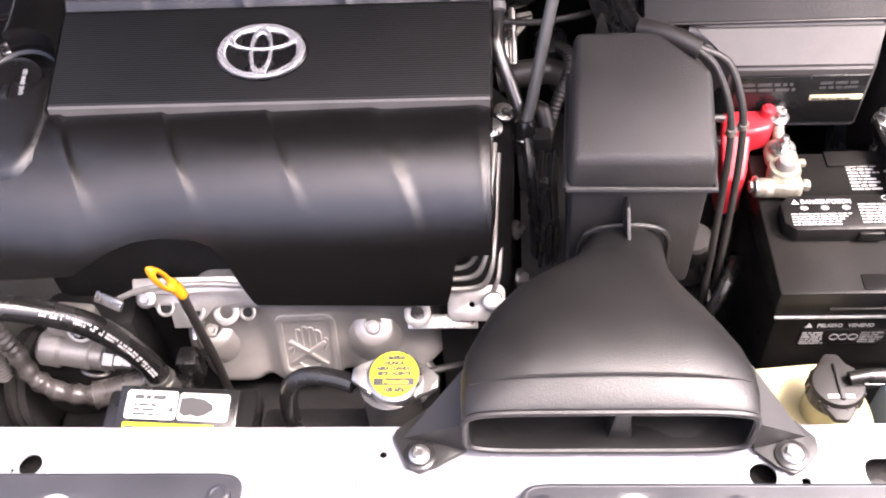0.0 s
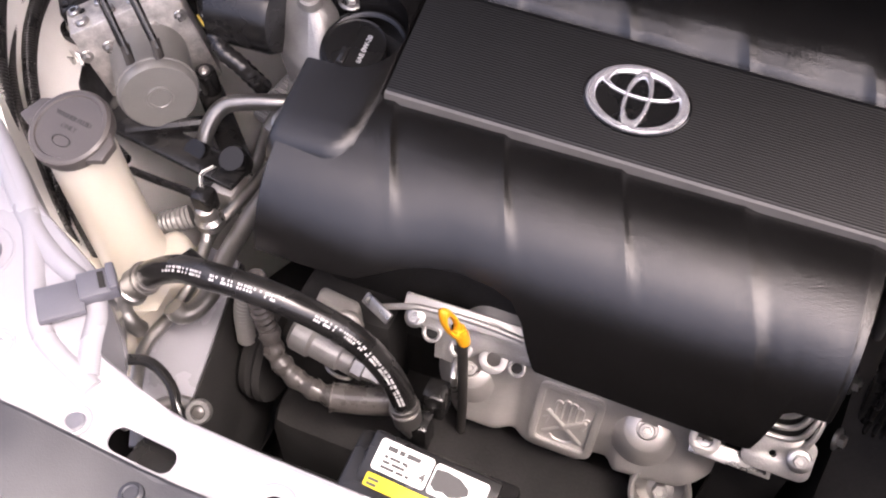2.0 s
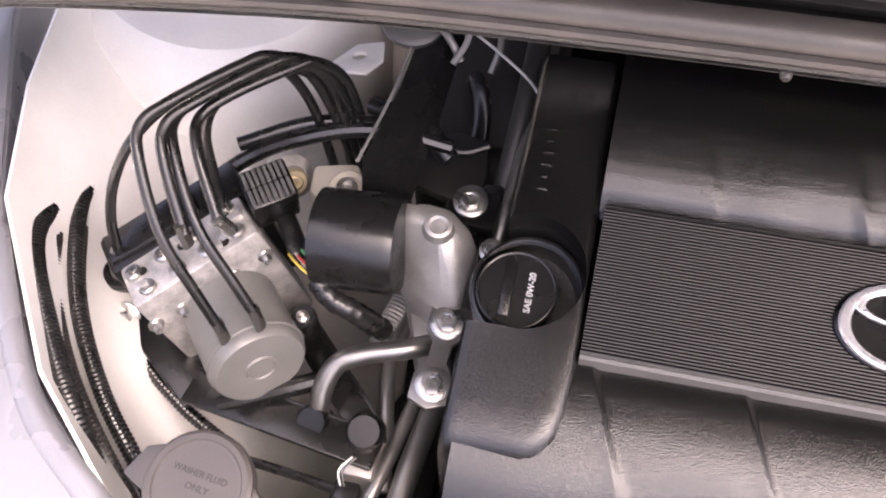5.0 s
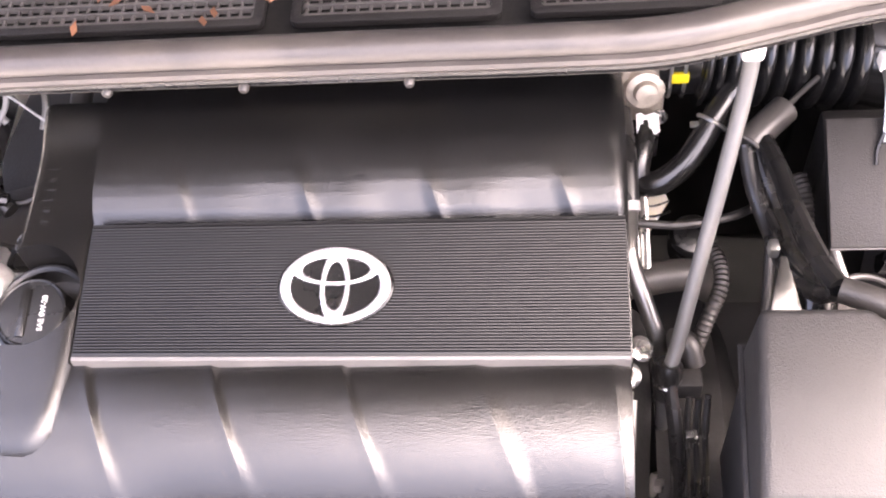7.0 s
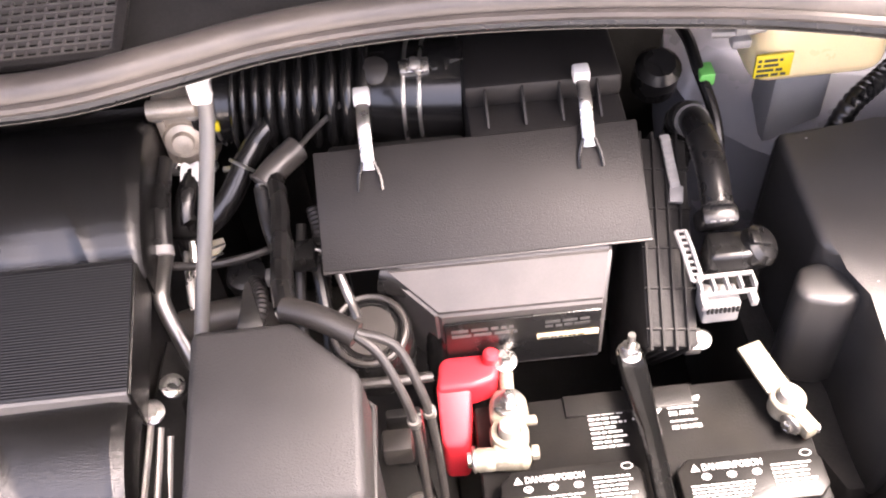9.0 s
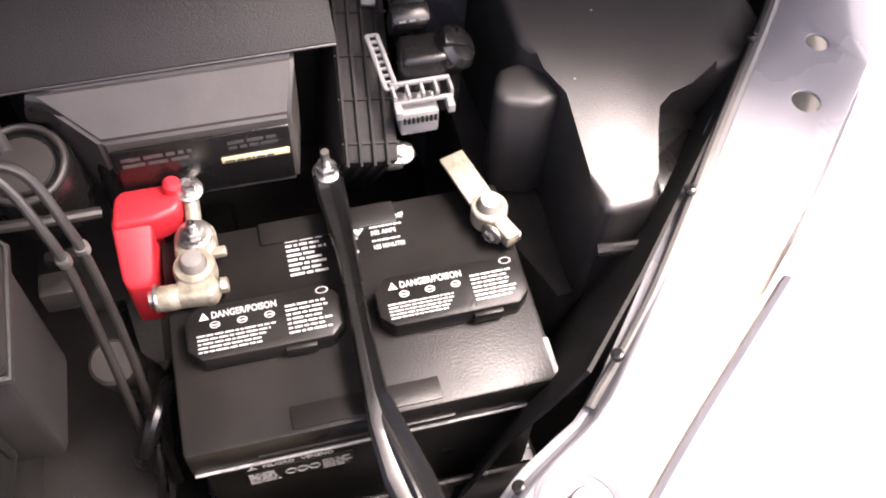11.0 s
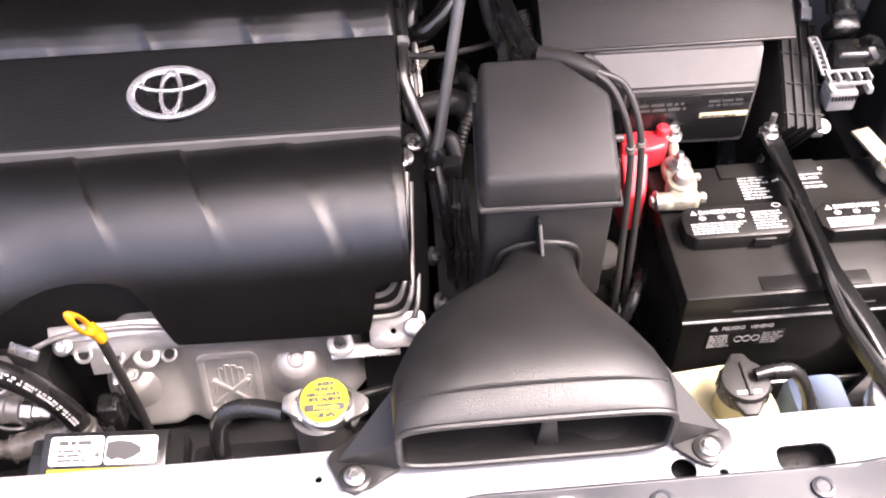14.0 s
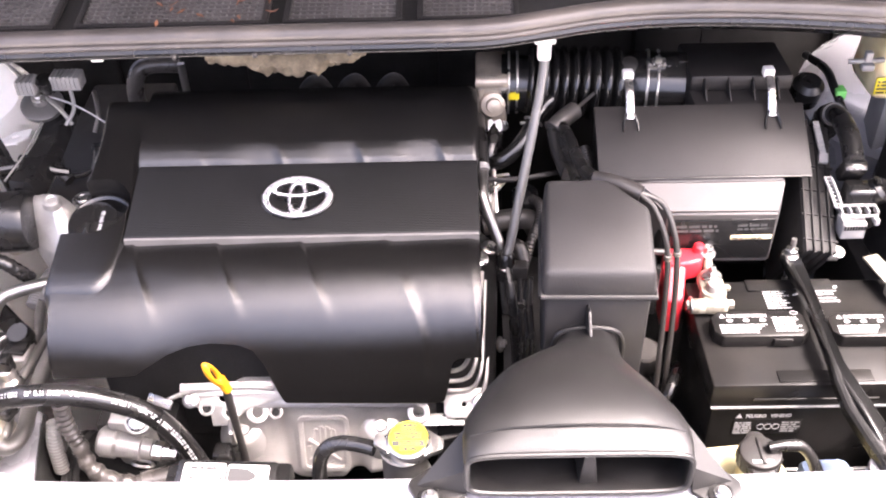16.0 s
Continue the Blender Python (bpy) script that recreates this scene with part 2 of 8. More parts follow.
def tube(pts, r, seg=12, n=6, ridges=0, ridge=0.0, flat=1.0):
    """A hose or rod along a smooth line; ridges makes it corrugated."""
    line = spline(pts, n) if n > 1 else [Vector(q) for q in pts]
    if ridges:
        k = ridges * 4
        acc = [0.0]
        for a, b in zip(line, line[1:]):
            acc.append(acc[-1] + (b - a).length)
        out, j = [], 0
        for i in range(k + 1):
            s = acc[-1] * i / k
            while j < len(line) - 2 and acc[j + 1] < s:
                j += 1
            out.append(line[j].lerp(line[j + 1], (s - acc[j]) / max(1e-9, acc[j + 1] - acc[j])))
        line = out
    bm = bmesh.new()
    rings, up = [], None
    for i, q in enumerate(line):
        d = (line[min(i + 1, len(line) - 1)] - line[max(i - 1, 0)]).normalized()
        if up is None:
            up = Vector((0, 0, 1)) if abs(d.z) < 0.9 else Vector((1, 0, 0))
        side = d.cross(up).normalized()
        up = side.cross(d).normalized()
        rr = r(i / (len(line) - 1)) if callable(r) else r
        if ridges:
            rr += ridge * (0.5 - 0.5 * math.cos(i * math.pi / 2))
        rings.append([bm.verts.new(q + (side * math.cos(2 * math.pi * k / seg) + up * flat * math.sin(2 * math.pi * k / seg)) * rr) for k in range(seg)])
    for a, b in zip(rings, rings[1:]):
        for k in range(seg):
            bm.faces.new((a[k], a[(k + 1) % seg], b[(k + 1) % seg], b[k]))
    bm.faces.new(rings[0][::-1])
    bm.faces.new(rings[-1])
    return bm


def lathe(prof, at, axis=(0, 0, 1), seg=28, caps=True):
    """A turned body: radius and height along an axis."""
    bm = bmesh.new()
    rings = []
    for r, h in prof:
        rings.append([bm.verts.new((r * math.cos(2 * math.pi * k / seg), r * math.sin(2 * math.pi * k / seg), h)) for k in range(seg)])
    for a, b in zip(rings, rings[1:]):
        for k in range(seg):
            bm.faces.new((a[k], a[(k + 1) % seg], b[(k + 1) % seg], b[k]))
    if caps:
        bm.faces.new(rings[0][::-1])
        bm.faces.new(rings[-1])
    bm.transform(frame_at(at, axis))
    return bm


def frame_at(at, axis=(0, 0, 1), spin=0.0):
    """A pose whose z points along the axis."""
    q = Vector((0, 0, 1)).rotation_difference(Vector(axis).normalized())
    return Matrix.Translation(at) @ q.to_matrix().to_4x4() @ Matrix.Rotation(radians(spin), 4, "Z")


def torus(at, axis, big, small, sx=1.0, sy=1.0, seg=36, sub=10, spin=0.0):
    bm = bmesh.new()
    rings = []
    for i in range(seg):
        a = 2 * math.pi * i / seg
        rings.append([bm.verts.new(((big + small * math.cos(b)) * math.cos(a) * sx, (big + small * math.cos(b)) * math.sin(a) * sy, small * math.sin(b)))
                      for b in (2 * math.pi * k / sub for k in range(sub))])
    for i in range(seg):
        a, b = rings[i], rings[(i + 1) % seg]
        for k in range(sub):
            bm.faces.new((a[k], a[(k + 1) % sub], b[(k + 1) % sub], b[k]))
    bm.transform(frame_at(at, axis, spin))
    return bm


def bolt(at, axis=(0, 0, 1), r=0.006, h=0.006, spin=10, washer=1.7):
    """A hexagon head on its flange."""
    bm = lathe([(r * washer, -0.001), (r * washer, 0.001), (r * washer * 0.85, 0.0022), (r, 0.0025)], (0, 0, 0), seg=20)
    hx = lathe([(r, 0.001), (r, h * 0.9), (r * 0.88, h), (r * 0.6, h), (r * 0.5, h * 0.92)], (0, 0, 0), seg=6)
    join(bm, hx)
    bm.transform(frame_at(at, axis, spin))
    return bm


def plate(outlines, thick, m, bev=0.0006):
    """A flat sheet with holes: closed outlines in x and y, drawn to a thickness."""
    cu = bpy.data.curves.new("tmp", "CURVE")
    cu.dimensions, cu.fill_mode, cu.extrude = "2D", "BOTH", max(1e-5, thick / 2 - bev)
    cu.bevel_depth, cu.bevel_resolution = bev, 1
    for o in outlines:
        s = cu.splines.new("POLY")
        s.points.add(len(o) - 1)
        for q, (x, y) in zip(s.points, o):
            q.co = (x, y, 0, 1)
        s.use_cyclic_u = True
    return curve_mesh(cu, m)


def curve_mesh(cu, m):
    ob = bpy.data.objects.new("tmp", cu)
    me = bpy.data.meshes.new_from_object(ob)
    bm = bmesh.new()
    bm.from_mesh(me)
    bpy.data.objects.remove(ob)
    bpy.data.curves.remove(cu)
    bpy.data.meshes.remove(me)
    bmesh.ops.remove_doubles(bm, verts=bm.verts, dist=1e-6)
    bm.transform(m)
    return bm


def words(body, size, m, bold=0.0, align="LEFT", width=1.0):
    """Writing in the built-in font, lying in x and y of m."""
    cu = bpy.data.curves.new("tmp", "FONT")
    cu.body, cu.size, cu.align_x, cu.extrude, cu.offset = body, size, align, 0.00015, bold
    cu.resolution_u = 3
    return curve_mesh(cu, m @ Matrix.Diagonal((width, 1, 1, 1)))


def bars(x0, y0, x1, y1, rows, m, seed=1, fill=0.55, gap=0.25):
    """Lines of unreadable print as short bars."""
    rnd = random.Random(seed)
    bm = bmesh.new()
    h = (y1 - y0) / rows
    for i in range(rows):
        x, y = x0, y1 - (i + 1) * h
        end = x1 - rnd.random() * gap * (x1 - x0)
        while x < end:
            w = min(end - x, h * (0.6 + 2.2 * rnd.random()))
            if w > h * 0.25:
                a = [bm.verts.new((x + dx, y + dy, 0.0)) for dx, dy in ((0, 0), (w, 0), (w, h * fill), (0, h * fill))]
                bm.faces.new(a)
            x += w + h * 0.35
    r = bmesh.ops.extrude_face_region(bm, geom=bm.faces[:])
    bmesh.ops.translate(bm, verts=[v for v in r["geom"] if isinstance(v, bmesh.types.BMVert)], vec=(0, 0, 0.0003))
    bm.transform(m)
    return bm


def circle(cx, cy, r, n=24, sx=1.0):
    return [(cx + sx * r * math.cos(2 * math.pi * k / n), cy + r * math.sin(2 * math.pi * k / n)) for k in range(n)]


def rrect(x0, y0, x1, y1, r, n=4):
    """A rectangle with round corners."""
    out = []
    for cx, cy, a0 in ((x1 - r, y1 - r, 0), (x0 + r, y1 - r, 90), (x0 + r, y0 + r, 180), (x1 - r, y0 + r, 270)):
        for k in range(n + 1):
            a = radians(a0 + 90 * k / n)
            out.append((cx + r * math.cos(a), cy + r * math.sin(a)))
    return out


def sheet(rows, thick=0.0, close=False):
    """A skin over rows of points."""
    bm = bmesh.new()
    vs = [[bm.verts.new(q) for q in row] for row in rows]
    for a, b in zip(vs, vs[1:]):
        k = len(a)
        for i in range(k if close else k - 1):
            bm.faces.new((a[i], a[(i + 1) % k], b[(i + 1) % k], b[i]))
    if close:
        bm.faces.new(vs[0][::-1])
        bm.faces.new(vs[-1])
    if thick:
        bmesh.ops.recalc_face_normals(bm, faces=bm.faces)
        bmesh.ops.solidify(bm, geom=bm.faces[:], thickness=thick)
    return bm


def lerp_table(tab, x):
    if x <= tab[0][0]:
        return tab[0][1]
    for (a, p), (b, q) in zip(tab, tab[1:]):
        if x <= b:
            return p + (q - p) * (x - a) / (b - a)
    return tab[-1][1]


UP = Matrix.Identity(4)


def flat(x, y, z, rx=0, rz=0, ry=0):
    return pose(x, y, z, rx, ry, rz)


# ---- setting ----
def panel_height(x, y):
    """The front panel rises a little towards the wings."""
    k = min(1, max(0, (abs(x) - 0.37) / 0.16))
    return 1.053 + 0.03 * k * k * (3 - 2 * k) + 0.03 * max(0, y - 0.45)


def dress(bm):
    for i in range(1, 72):
        x = -1.08 + 0.03 * i
        bmesh.ops.bisect_plane(bm, geom=bm.verts[:] + bm.edges[:] + bm.faces[:], plane_co=(x, 0, 0), plane_no=(1, 0, 0))
    for v in bm.verts:
        v.co.z += panel_height(v.co.x, v.co.y)
    return bm


def build_setting():
    g = bmesh.new()
    bmesh.ops.create_grid(g, x_segments=8, y_segments=8, size=600)
    tagged(part("ground", g, BOUNCEGROUND, smooth=False), "unseen ground under the car, pale to bounce light", "ground", kind="structure")
    tray = rbox((-1.0, 0.30, 0.40), (1.0, 1.42, 0.43), 0.005)
    for x, y0, y1 in ((-0.6, 0.5, 1.2), (0.3, 0.5, 1.2)):
        join(tray, rbox((x, y0, 0.43), (x + 0.06, y1, 0.47), 0.01))
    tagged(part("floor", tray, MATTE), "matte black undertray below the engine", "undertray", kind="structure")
    wall = rbox((-1.0, 1.40, 0.43), (1.0, 1.43, 1.30), 0.004)
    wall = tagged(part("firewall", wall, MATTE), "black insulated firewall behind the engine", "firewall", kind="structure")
    for x in (-0.7, -0.35, 0.0, 0.35, 0.7):
        part("pad", rbox((x, 1.388, 0.5), (x + 0.12, 1.3995, 1.22), 0.008), MATTE, wall)
    # radiator support with its two wings, one pressed sheet
    inner_r = [(0.30, 0.424), (0.40, 0.424), (0.455, 0.414), (0.478, 0.417), (0.501, 0.435), (0.519, 0.456), (0.525, 0.470), (0.535, 0.484), (0.555, 0.497), (0.577, 0.511), (0.608, 0.534), (0.667, 0.599), (0.770, 0.730), (0.86, 0.845), (0.93, 0.96), (0.98, 1.12)]
    outer_r = [(1.05, 1.12), (1.0, 0.93), (0.90, 0.76), (0.80, 0.652), (0.696, 0.555), (0.65, 0.513), (0.619, 0.486), (0.598, 0.463), (0.586, 0.450), (0.566, 0.439), (0.545, 0.420), (0.524, 0.401), (0.505, 0.387), (0.45, 0.36), (0.40, 0.33), (0.0, 0.31)]
    inner_l = [(-0.40, 0.426), (-0.455, 0.436), (-0.488, 0.446), (-0.497, 0.470), (-0.515, 0.497), (-0.56, 0.520), (-0.611, 0.545), (-0.68, 0.597), (-0.76, 0.66), (-0.86, 0.80), (-0.95, 1.0), (-0.99, 1.12)]
    outer_l = [(-1.06, 1.12), (-1.03, 0.98), (-0.93, 0.78), (-0.80, 0.62), (-0.70, 0.52), (-0.641, 0.463), (-0.585, 0.405), (-0.526, 0.386), (-0.45, 0.345), (-0.40, 0.32)]
    outline = inner_r + outer_r + outer_l[::-1] + inner_l[::-1] + [(-0.2, 0.423), (0.1, 0.423)]
    holes = [circle(-0.31, 0.393, 0.010, 18), circle(-0.028, 0.401, 0.0035, 12), circle(0.262, 0.383, 0.011, 18), circle(0.293, 0.378, 0.004, 12), circle(-0.325, 0.387, 0.0035, 12),
             circle(-0.553, 0.418, 0.0075, 16), circle(0.492, 0.402, 0.0065, 16), circle(0.525, 0.430, 0.003, 12), circle(0.567, 0.472, 0.012, 18), circle(-0.616, 0.484, 0.007, 16),
             circle(0.87, 0.79, 0.010, 16), circle(0.835, 0.735, 0.012, 16), rrect(0.338, 0.372, 0.385, 0.398, 0.010), rrect(-0.442, 0.384, -0.390, 0.405, 0.009), circle(-0.468, 0.392, 0.007, 14)]
    sup = dress(plate([outline] + holes, 0.003, Matrix.Identity(4)))
    lip = [(x, y, panel_height(x, y) - 0.004) for x, y in inner_l[::-1]] + [(x, 0.423, 1.051) for x in (-0.2, 0.0, 0.2)] + [(x, y, panel_height(x, y) - 0.004) for x, y in inner_r]
    top = tagged(part("radiator_support", sup, PAINT), "white painted radiator support panel with holes", "body panel", kind="structure")
    part("panel_lip", tube(lip, 0.0042, 8, 3), PAINT, top)
    ridge = [(-0.47, 0.418), (-0.523, 0.438), (-0.557, 0.474), (-0.60, 0.528), (-0.67, 0.586), (-0.76, 0.652), (-0.85, 0.78)]
    part("ridge", tube([(x, y, panel_height(x, y) + 0.001) for x, y in ridge], 0.0085, 12, 5, flat=0.75), PAINT, top)
    rim = [(-0.478, 0.425), (-0.490, 0.448), (-0.500, 0.472), (-0.520, 0.489), (-0.56, 0.503), (-0.606, 0.530), (-0.68, 0.588), (-0.76, 0.651), (-0.86, 0.79)]
    part("ridge", tube([(x, y, panel_height(x, y) + 0.001) for x, y in rim], 0.0085, 12, 5, flat=0.75), PAINT, top)
    # rolled inner edge of the wing with a lower lip
    roll = [(0.455, 0.414), (0.478, 0.417), (0.501, 0.435), (0.519, 0.456), (0.525, 0.470), (0.535, 0.484), (0.555, 0.497), (0.577, 0.511), (0.608, 0.534), (0.667, 0.599), (0.770, 0.730), (0.86, 0.845)]
    low = [(0.448, 0.428), (0.466, 0.436), (0.486, 0.450), (0.500, 0.470), (0.507, 0.484), (0.521, 0.496), (0.543, 0.514), (0.571, 0.530), (0.598, 0.548), (0.655, 0.613), (0.759, 0.741), (0.855, 0.850)]
    flange = []
    for k, dz in ((0.0, 0.0015), (0.12, 0.001), (0.26, -0.002), (0.40, -0.010), (0.52, -0.020), (0.66, -0.026), (0.82, -0.026), (0.96, -0.028), (1.0, -0.034), (1.0, -0.060)):
        row = []
        for i, ((x, y), (u, v)) in enumerate(zip(roll, low)):
            deep = 1.45 if i < 4 else 1.0 if i < 9 else 0.6
            row.append((x + (u - x) * k, y + (v - y) * k, panel_height(x, y) + dz * deep))
        flange.append(spline(row, 3))
    part("flange", sheet(flange, 0.002), PAINT, top)
    skirt = [[(x, y + dy, z - dz) for x, y, z in lip] for dy, dz in ((0.0, 0.0), (0.004, 0.02), (0.004, 0.05), (0.0, 0.075))]
    part("skirt", sheet(skirt, 0.002), PAINT, top)
    for cx, cy, r in ((-0.31, 0.393, 0.017), (0.262, 0.383, 0.016), (-0.616, 0.484, 0.026), (-0.553, 0.418, 0.014), (-0.468, 0.392, 0.011)):
        part("pressed_ring", torus((cx, cy, panel_height(cx, cy) + 0.0005), (0, 0, 1), r, 0.0022, seg=28, sub=8), PAINT, top)
    for cx, cy, r, hole in ((0.492, 0.402, 0.020, 0.0066), (0.525, 0.430, 0.018, 0.0031)):
        part("pressed_ring", lathe([(r, 0.0030), (r * 0.93, 0.0036), (r * 0.80, 0.0062), (r * 0.70, 0.0080), (r * 0.62, 0.0084), (hole, 0.0084), (hole, -0.002)], (cx, cy, panel_height(cx, cy)), seg=32, caps=False), PAINT, top)
    part("pressed_ring", lathe([(0.0300, 0.0030), (0.0285, 0.0040), (0.0265, 0.0062), (0.0245, 0.0066), (0.0225, 0.0050), (0.0205, 0.0032)], (0.567, 0.473, panel_height(0.567, 0.473)), seg=36, caps=False), PAINT, top)
    grom = lathe([(0.0125, -0.012), (0.0125, 0.012), (0.011, 0.014), (0.0042, 0.014), (0.0040, 0.012), (0.0038, 0.002), (0.0005, 0.002)], (0.569, 0.471, panel_height(0.569, 0.471)), seg=24)
    part("grommet", grom, CLIPGREY, top, "grey plastic bush")
    part("grommet", lathe([(0.0165, -0.012), (0.0165, 0.006), (0.0145, 0.009), (0.0062, 0.009), (0.0058, -0.004)], (-0.616, 0.484, panel_height(-0.616, 0.484)), seg=20), CLIPGREY, top, "grey plastic bush")
    part("grommet", lathe([(0.0080, -0.010), (0.0080, 0.0005), (0.0066, 0.0015), (0.001, 0.0015)], (-0.468, 0.392, panel_height(-0.468, 0.392)), seg=18), CLIPGREY, top, "grey plastic plug")
    # raised middle field of the panel
    field = dress(plate([rrect(-0.046, 0.325, 0.07, 0.386, 0.006)], 0.003, flat(0, 0, 0.003)))
    part("pressed_field", field, PAINT, top)
    # inner wings, painted sheet that falls from the wing edge to the chassis
    left = []
    for k, (dz, dx) in enumerate(((0.0, 0.0), (-0.05, 0.02), (-0.11, 0.06), (-0.15, 0.13), (-0.19, 0.21), (-0.30, 0.27), (-0.62, 0.29))):
        left.append([(x + dx * (0.02 + 0.98 * min(1.0, max(0.0, (y - 0.58) / 0.36))), y + 0.25 * dx, panel_height(x, y) + dz) for x, y in ((-0.625, 0.540), (-0.68, 0.60), (-0.76, 0.67), (-0.86, 0.81), (-0.90, 0.93), (-0.93, 1.1), (-0.95, 1.38))])
    tagged(part("wing_inner_left", sheet(left, 0.003), PRIMER), "cream white painted inner wing sheet metal", "body panel", kind="structure")
    tower = lathe([(0.175, -0.55), (0.172, -0.12), (0.158, -0.03), (0.135, -0.004), (0.115, 0.0), (0.05, 0.0)], (-0.80, 1.16, 1.09), (0.12, -0.10, 1), 40)
    tagged(part("strut_tower", tower, PRIMER), "cream white painted strut tower", "body panel", kind="structure")
    # right sheet is coloured black to stand for the shade beside the battery
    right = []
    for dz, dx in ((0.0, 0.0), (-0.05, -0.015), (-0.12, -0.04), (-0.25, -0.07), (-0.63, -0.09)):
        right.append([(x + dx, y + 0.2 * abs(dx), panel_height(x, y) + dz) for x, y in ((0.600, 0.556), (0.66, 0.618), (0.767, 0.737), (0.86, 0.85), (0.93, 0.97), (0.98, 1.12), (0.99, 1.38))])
    tagged(part("wing_inner_right", sheet(right, 0.003), MATTE), "painted inner wing sheet metal, coloured black for its shade", "body panel", kind="structure")
    tower = lathe([(0.21, -0.55), (0.208, -0.12), (0.195, -0.03), (0.16, -0.004), (0.13, 0.0), (0.05, 0.0)], (0.78, 1.18, 1.07), (-0.12, -0.10, 1), 40)
    tagged(part("strut_tower", tower, PAINT), "white painted strut tower behind the relay cover", "body panel", kind="structure")
    # front end below the panel
    for x0, x1 in ((-0.44, 0.44),):
        core = rbox((x0, 0.36, 0.45), (x1, 0.40, 1.03), 0.004)
        for i in range(30):
            join(core, rbox((x0 + 0.01, 0.40, 0.47 + i * 0.018), (x1 - 0.01, 0.403, 0.476 + i * 0.018), 0))
        rad = thing("radiator", (0, 0.38, 0.43), "black finned radiator standing below the front panel", "radiator")
        part("core", core, MATTE, rad)
        part("top_tank", rbox((x0, 0.352, 0.985), (x1, 0.418, 1.035), 0.012), SMOOTH, rad)


def build_hood():
    """The raised hood over the bay, lined on its underside."""
    hinge, tip = Vector((0, 1.08, 1.37)), Vector((0, 0.34, 2.30))
    d = (tip - hinge)
    n = Vector((0, -d.z, d.y)).normalized()
    rows = [[hinge + d * (k / 12) + Vector((x, 0, 0)) - n * (0.03 * (abs(x) / 0.80) ** 3) for x in [-0.80 + 1.60 * i / 24 for i in range(25)]] for k in range(13)]
    tagged(part("hood", sheet(rows, 0.004), PAINT), "white painted hood raised over the engine bay", "hood", kind="structure")
    rows = [[q + n * (0.02 + 0.006 * math.cos(i * 0.9) * math.cos(k * 1.2)) for i, q in enumerate(row)][1:-1] for k, row in enumerate(rows)][1:-1]
    tagged(part("hood_lining", sheet(rows, 0.006), FELT), "black felt lining under the raised hood", "hood lining", kind="structure")


def build_body():
    """Plain outer wings and front end that close the bay at its sides and in front."""
    for s in (-1, 1):
        line = [(1.06, 1.42, 1.06), (1.055, 1.12, 1.07), (1.01, 0.93, 1.07), (0.91, 0.76, 1.065), (0.80, 0.64, 1.06), (0.69, 0.54, 1.05)]
        rows = [[(s * (x + dx), y - dy, z * k + 0.30 * (1 - k)) for x, y, z in line] for dx, dy, k in ((0.0, 0.0, 0.985), (0.015, 0.01, 0.9), (0.03, 0.03, 0.6), (0.02, 0.04, 0.25), (0.0, 0.03, 0.0))]
        tagged(part("wing_outer_" + ("left" if s < 0 else "right"), sheet(rows, 0.003), PAINT), "white painted outer wing of the car", "body panel", kind="structure")
    rows = [[(x, 0.10 + 0.45 * (abs(x) / 0.72) ** 4 * 0.8 - dy, z) for x in [-0.72 + 0.09 * i for i in range(17)]] for dy, z in ((0.0, 1.035), (0.05, 0.98), (0.09, 0.85), (0.10, 0.60), (0.07, 0.35), (0.0, 0.26))]
    tagged(part("front_end", sheet(rows, 0.004), PAINT), "white painted front end below the radiator covers", "body panel", kind="structure")


def build_windscreen():
    """The dark windscreen behind the cowl closes the place to the rear."""
    rows = [[(x, 1.36 + 0.05 * (1 - (x / 0.85) ** 2) + 0.75 * k, 1.34 + 0.60 * k) for x in [-0.85 + 0.1 * i for i in range(18)]] for k in (0, 0.25, 0.5, 0.75, 1.0)]
    tagged(part("windscreen", sheet(rows, 0.006), DARKGLASS), "dark tinted windscreen behind the cowl", "windscreen", kind="structure")


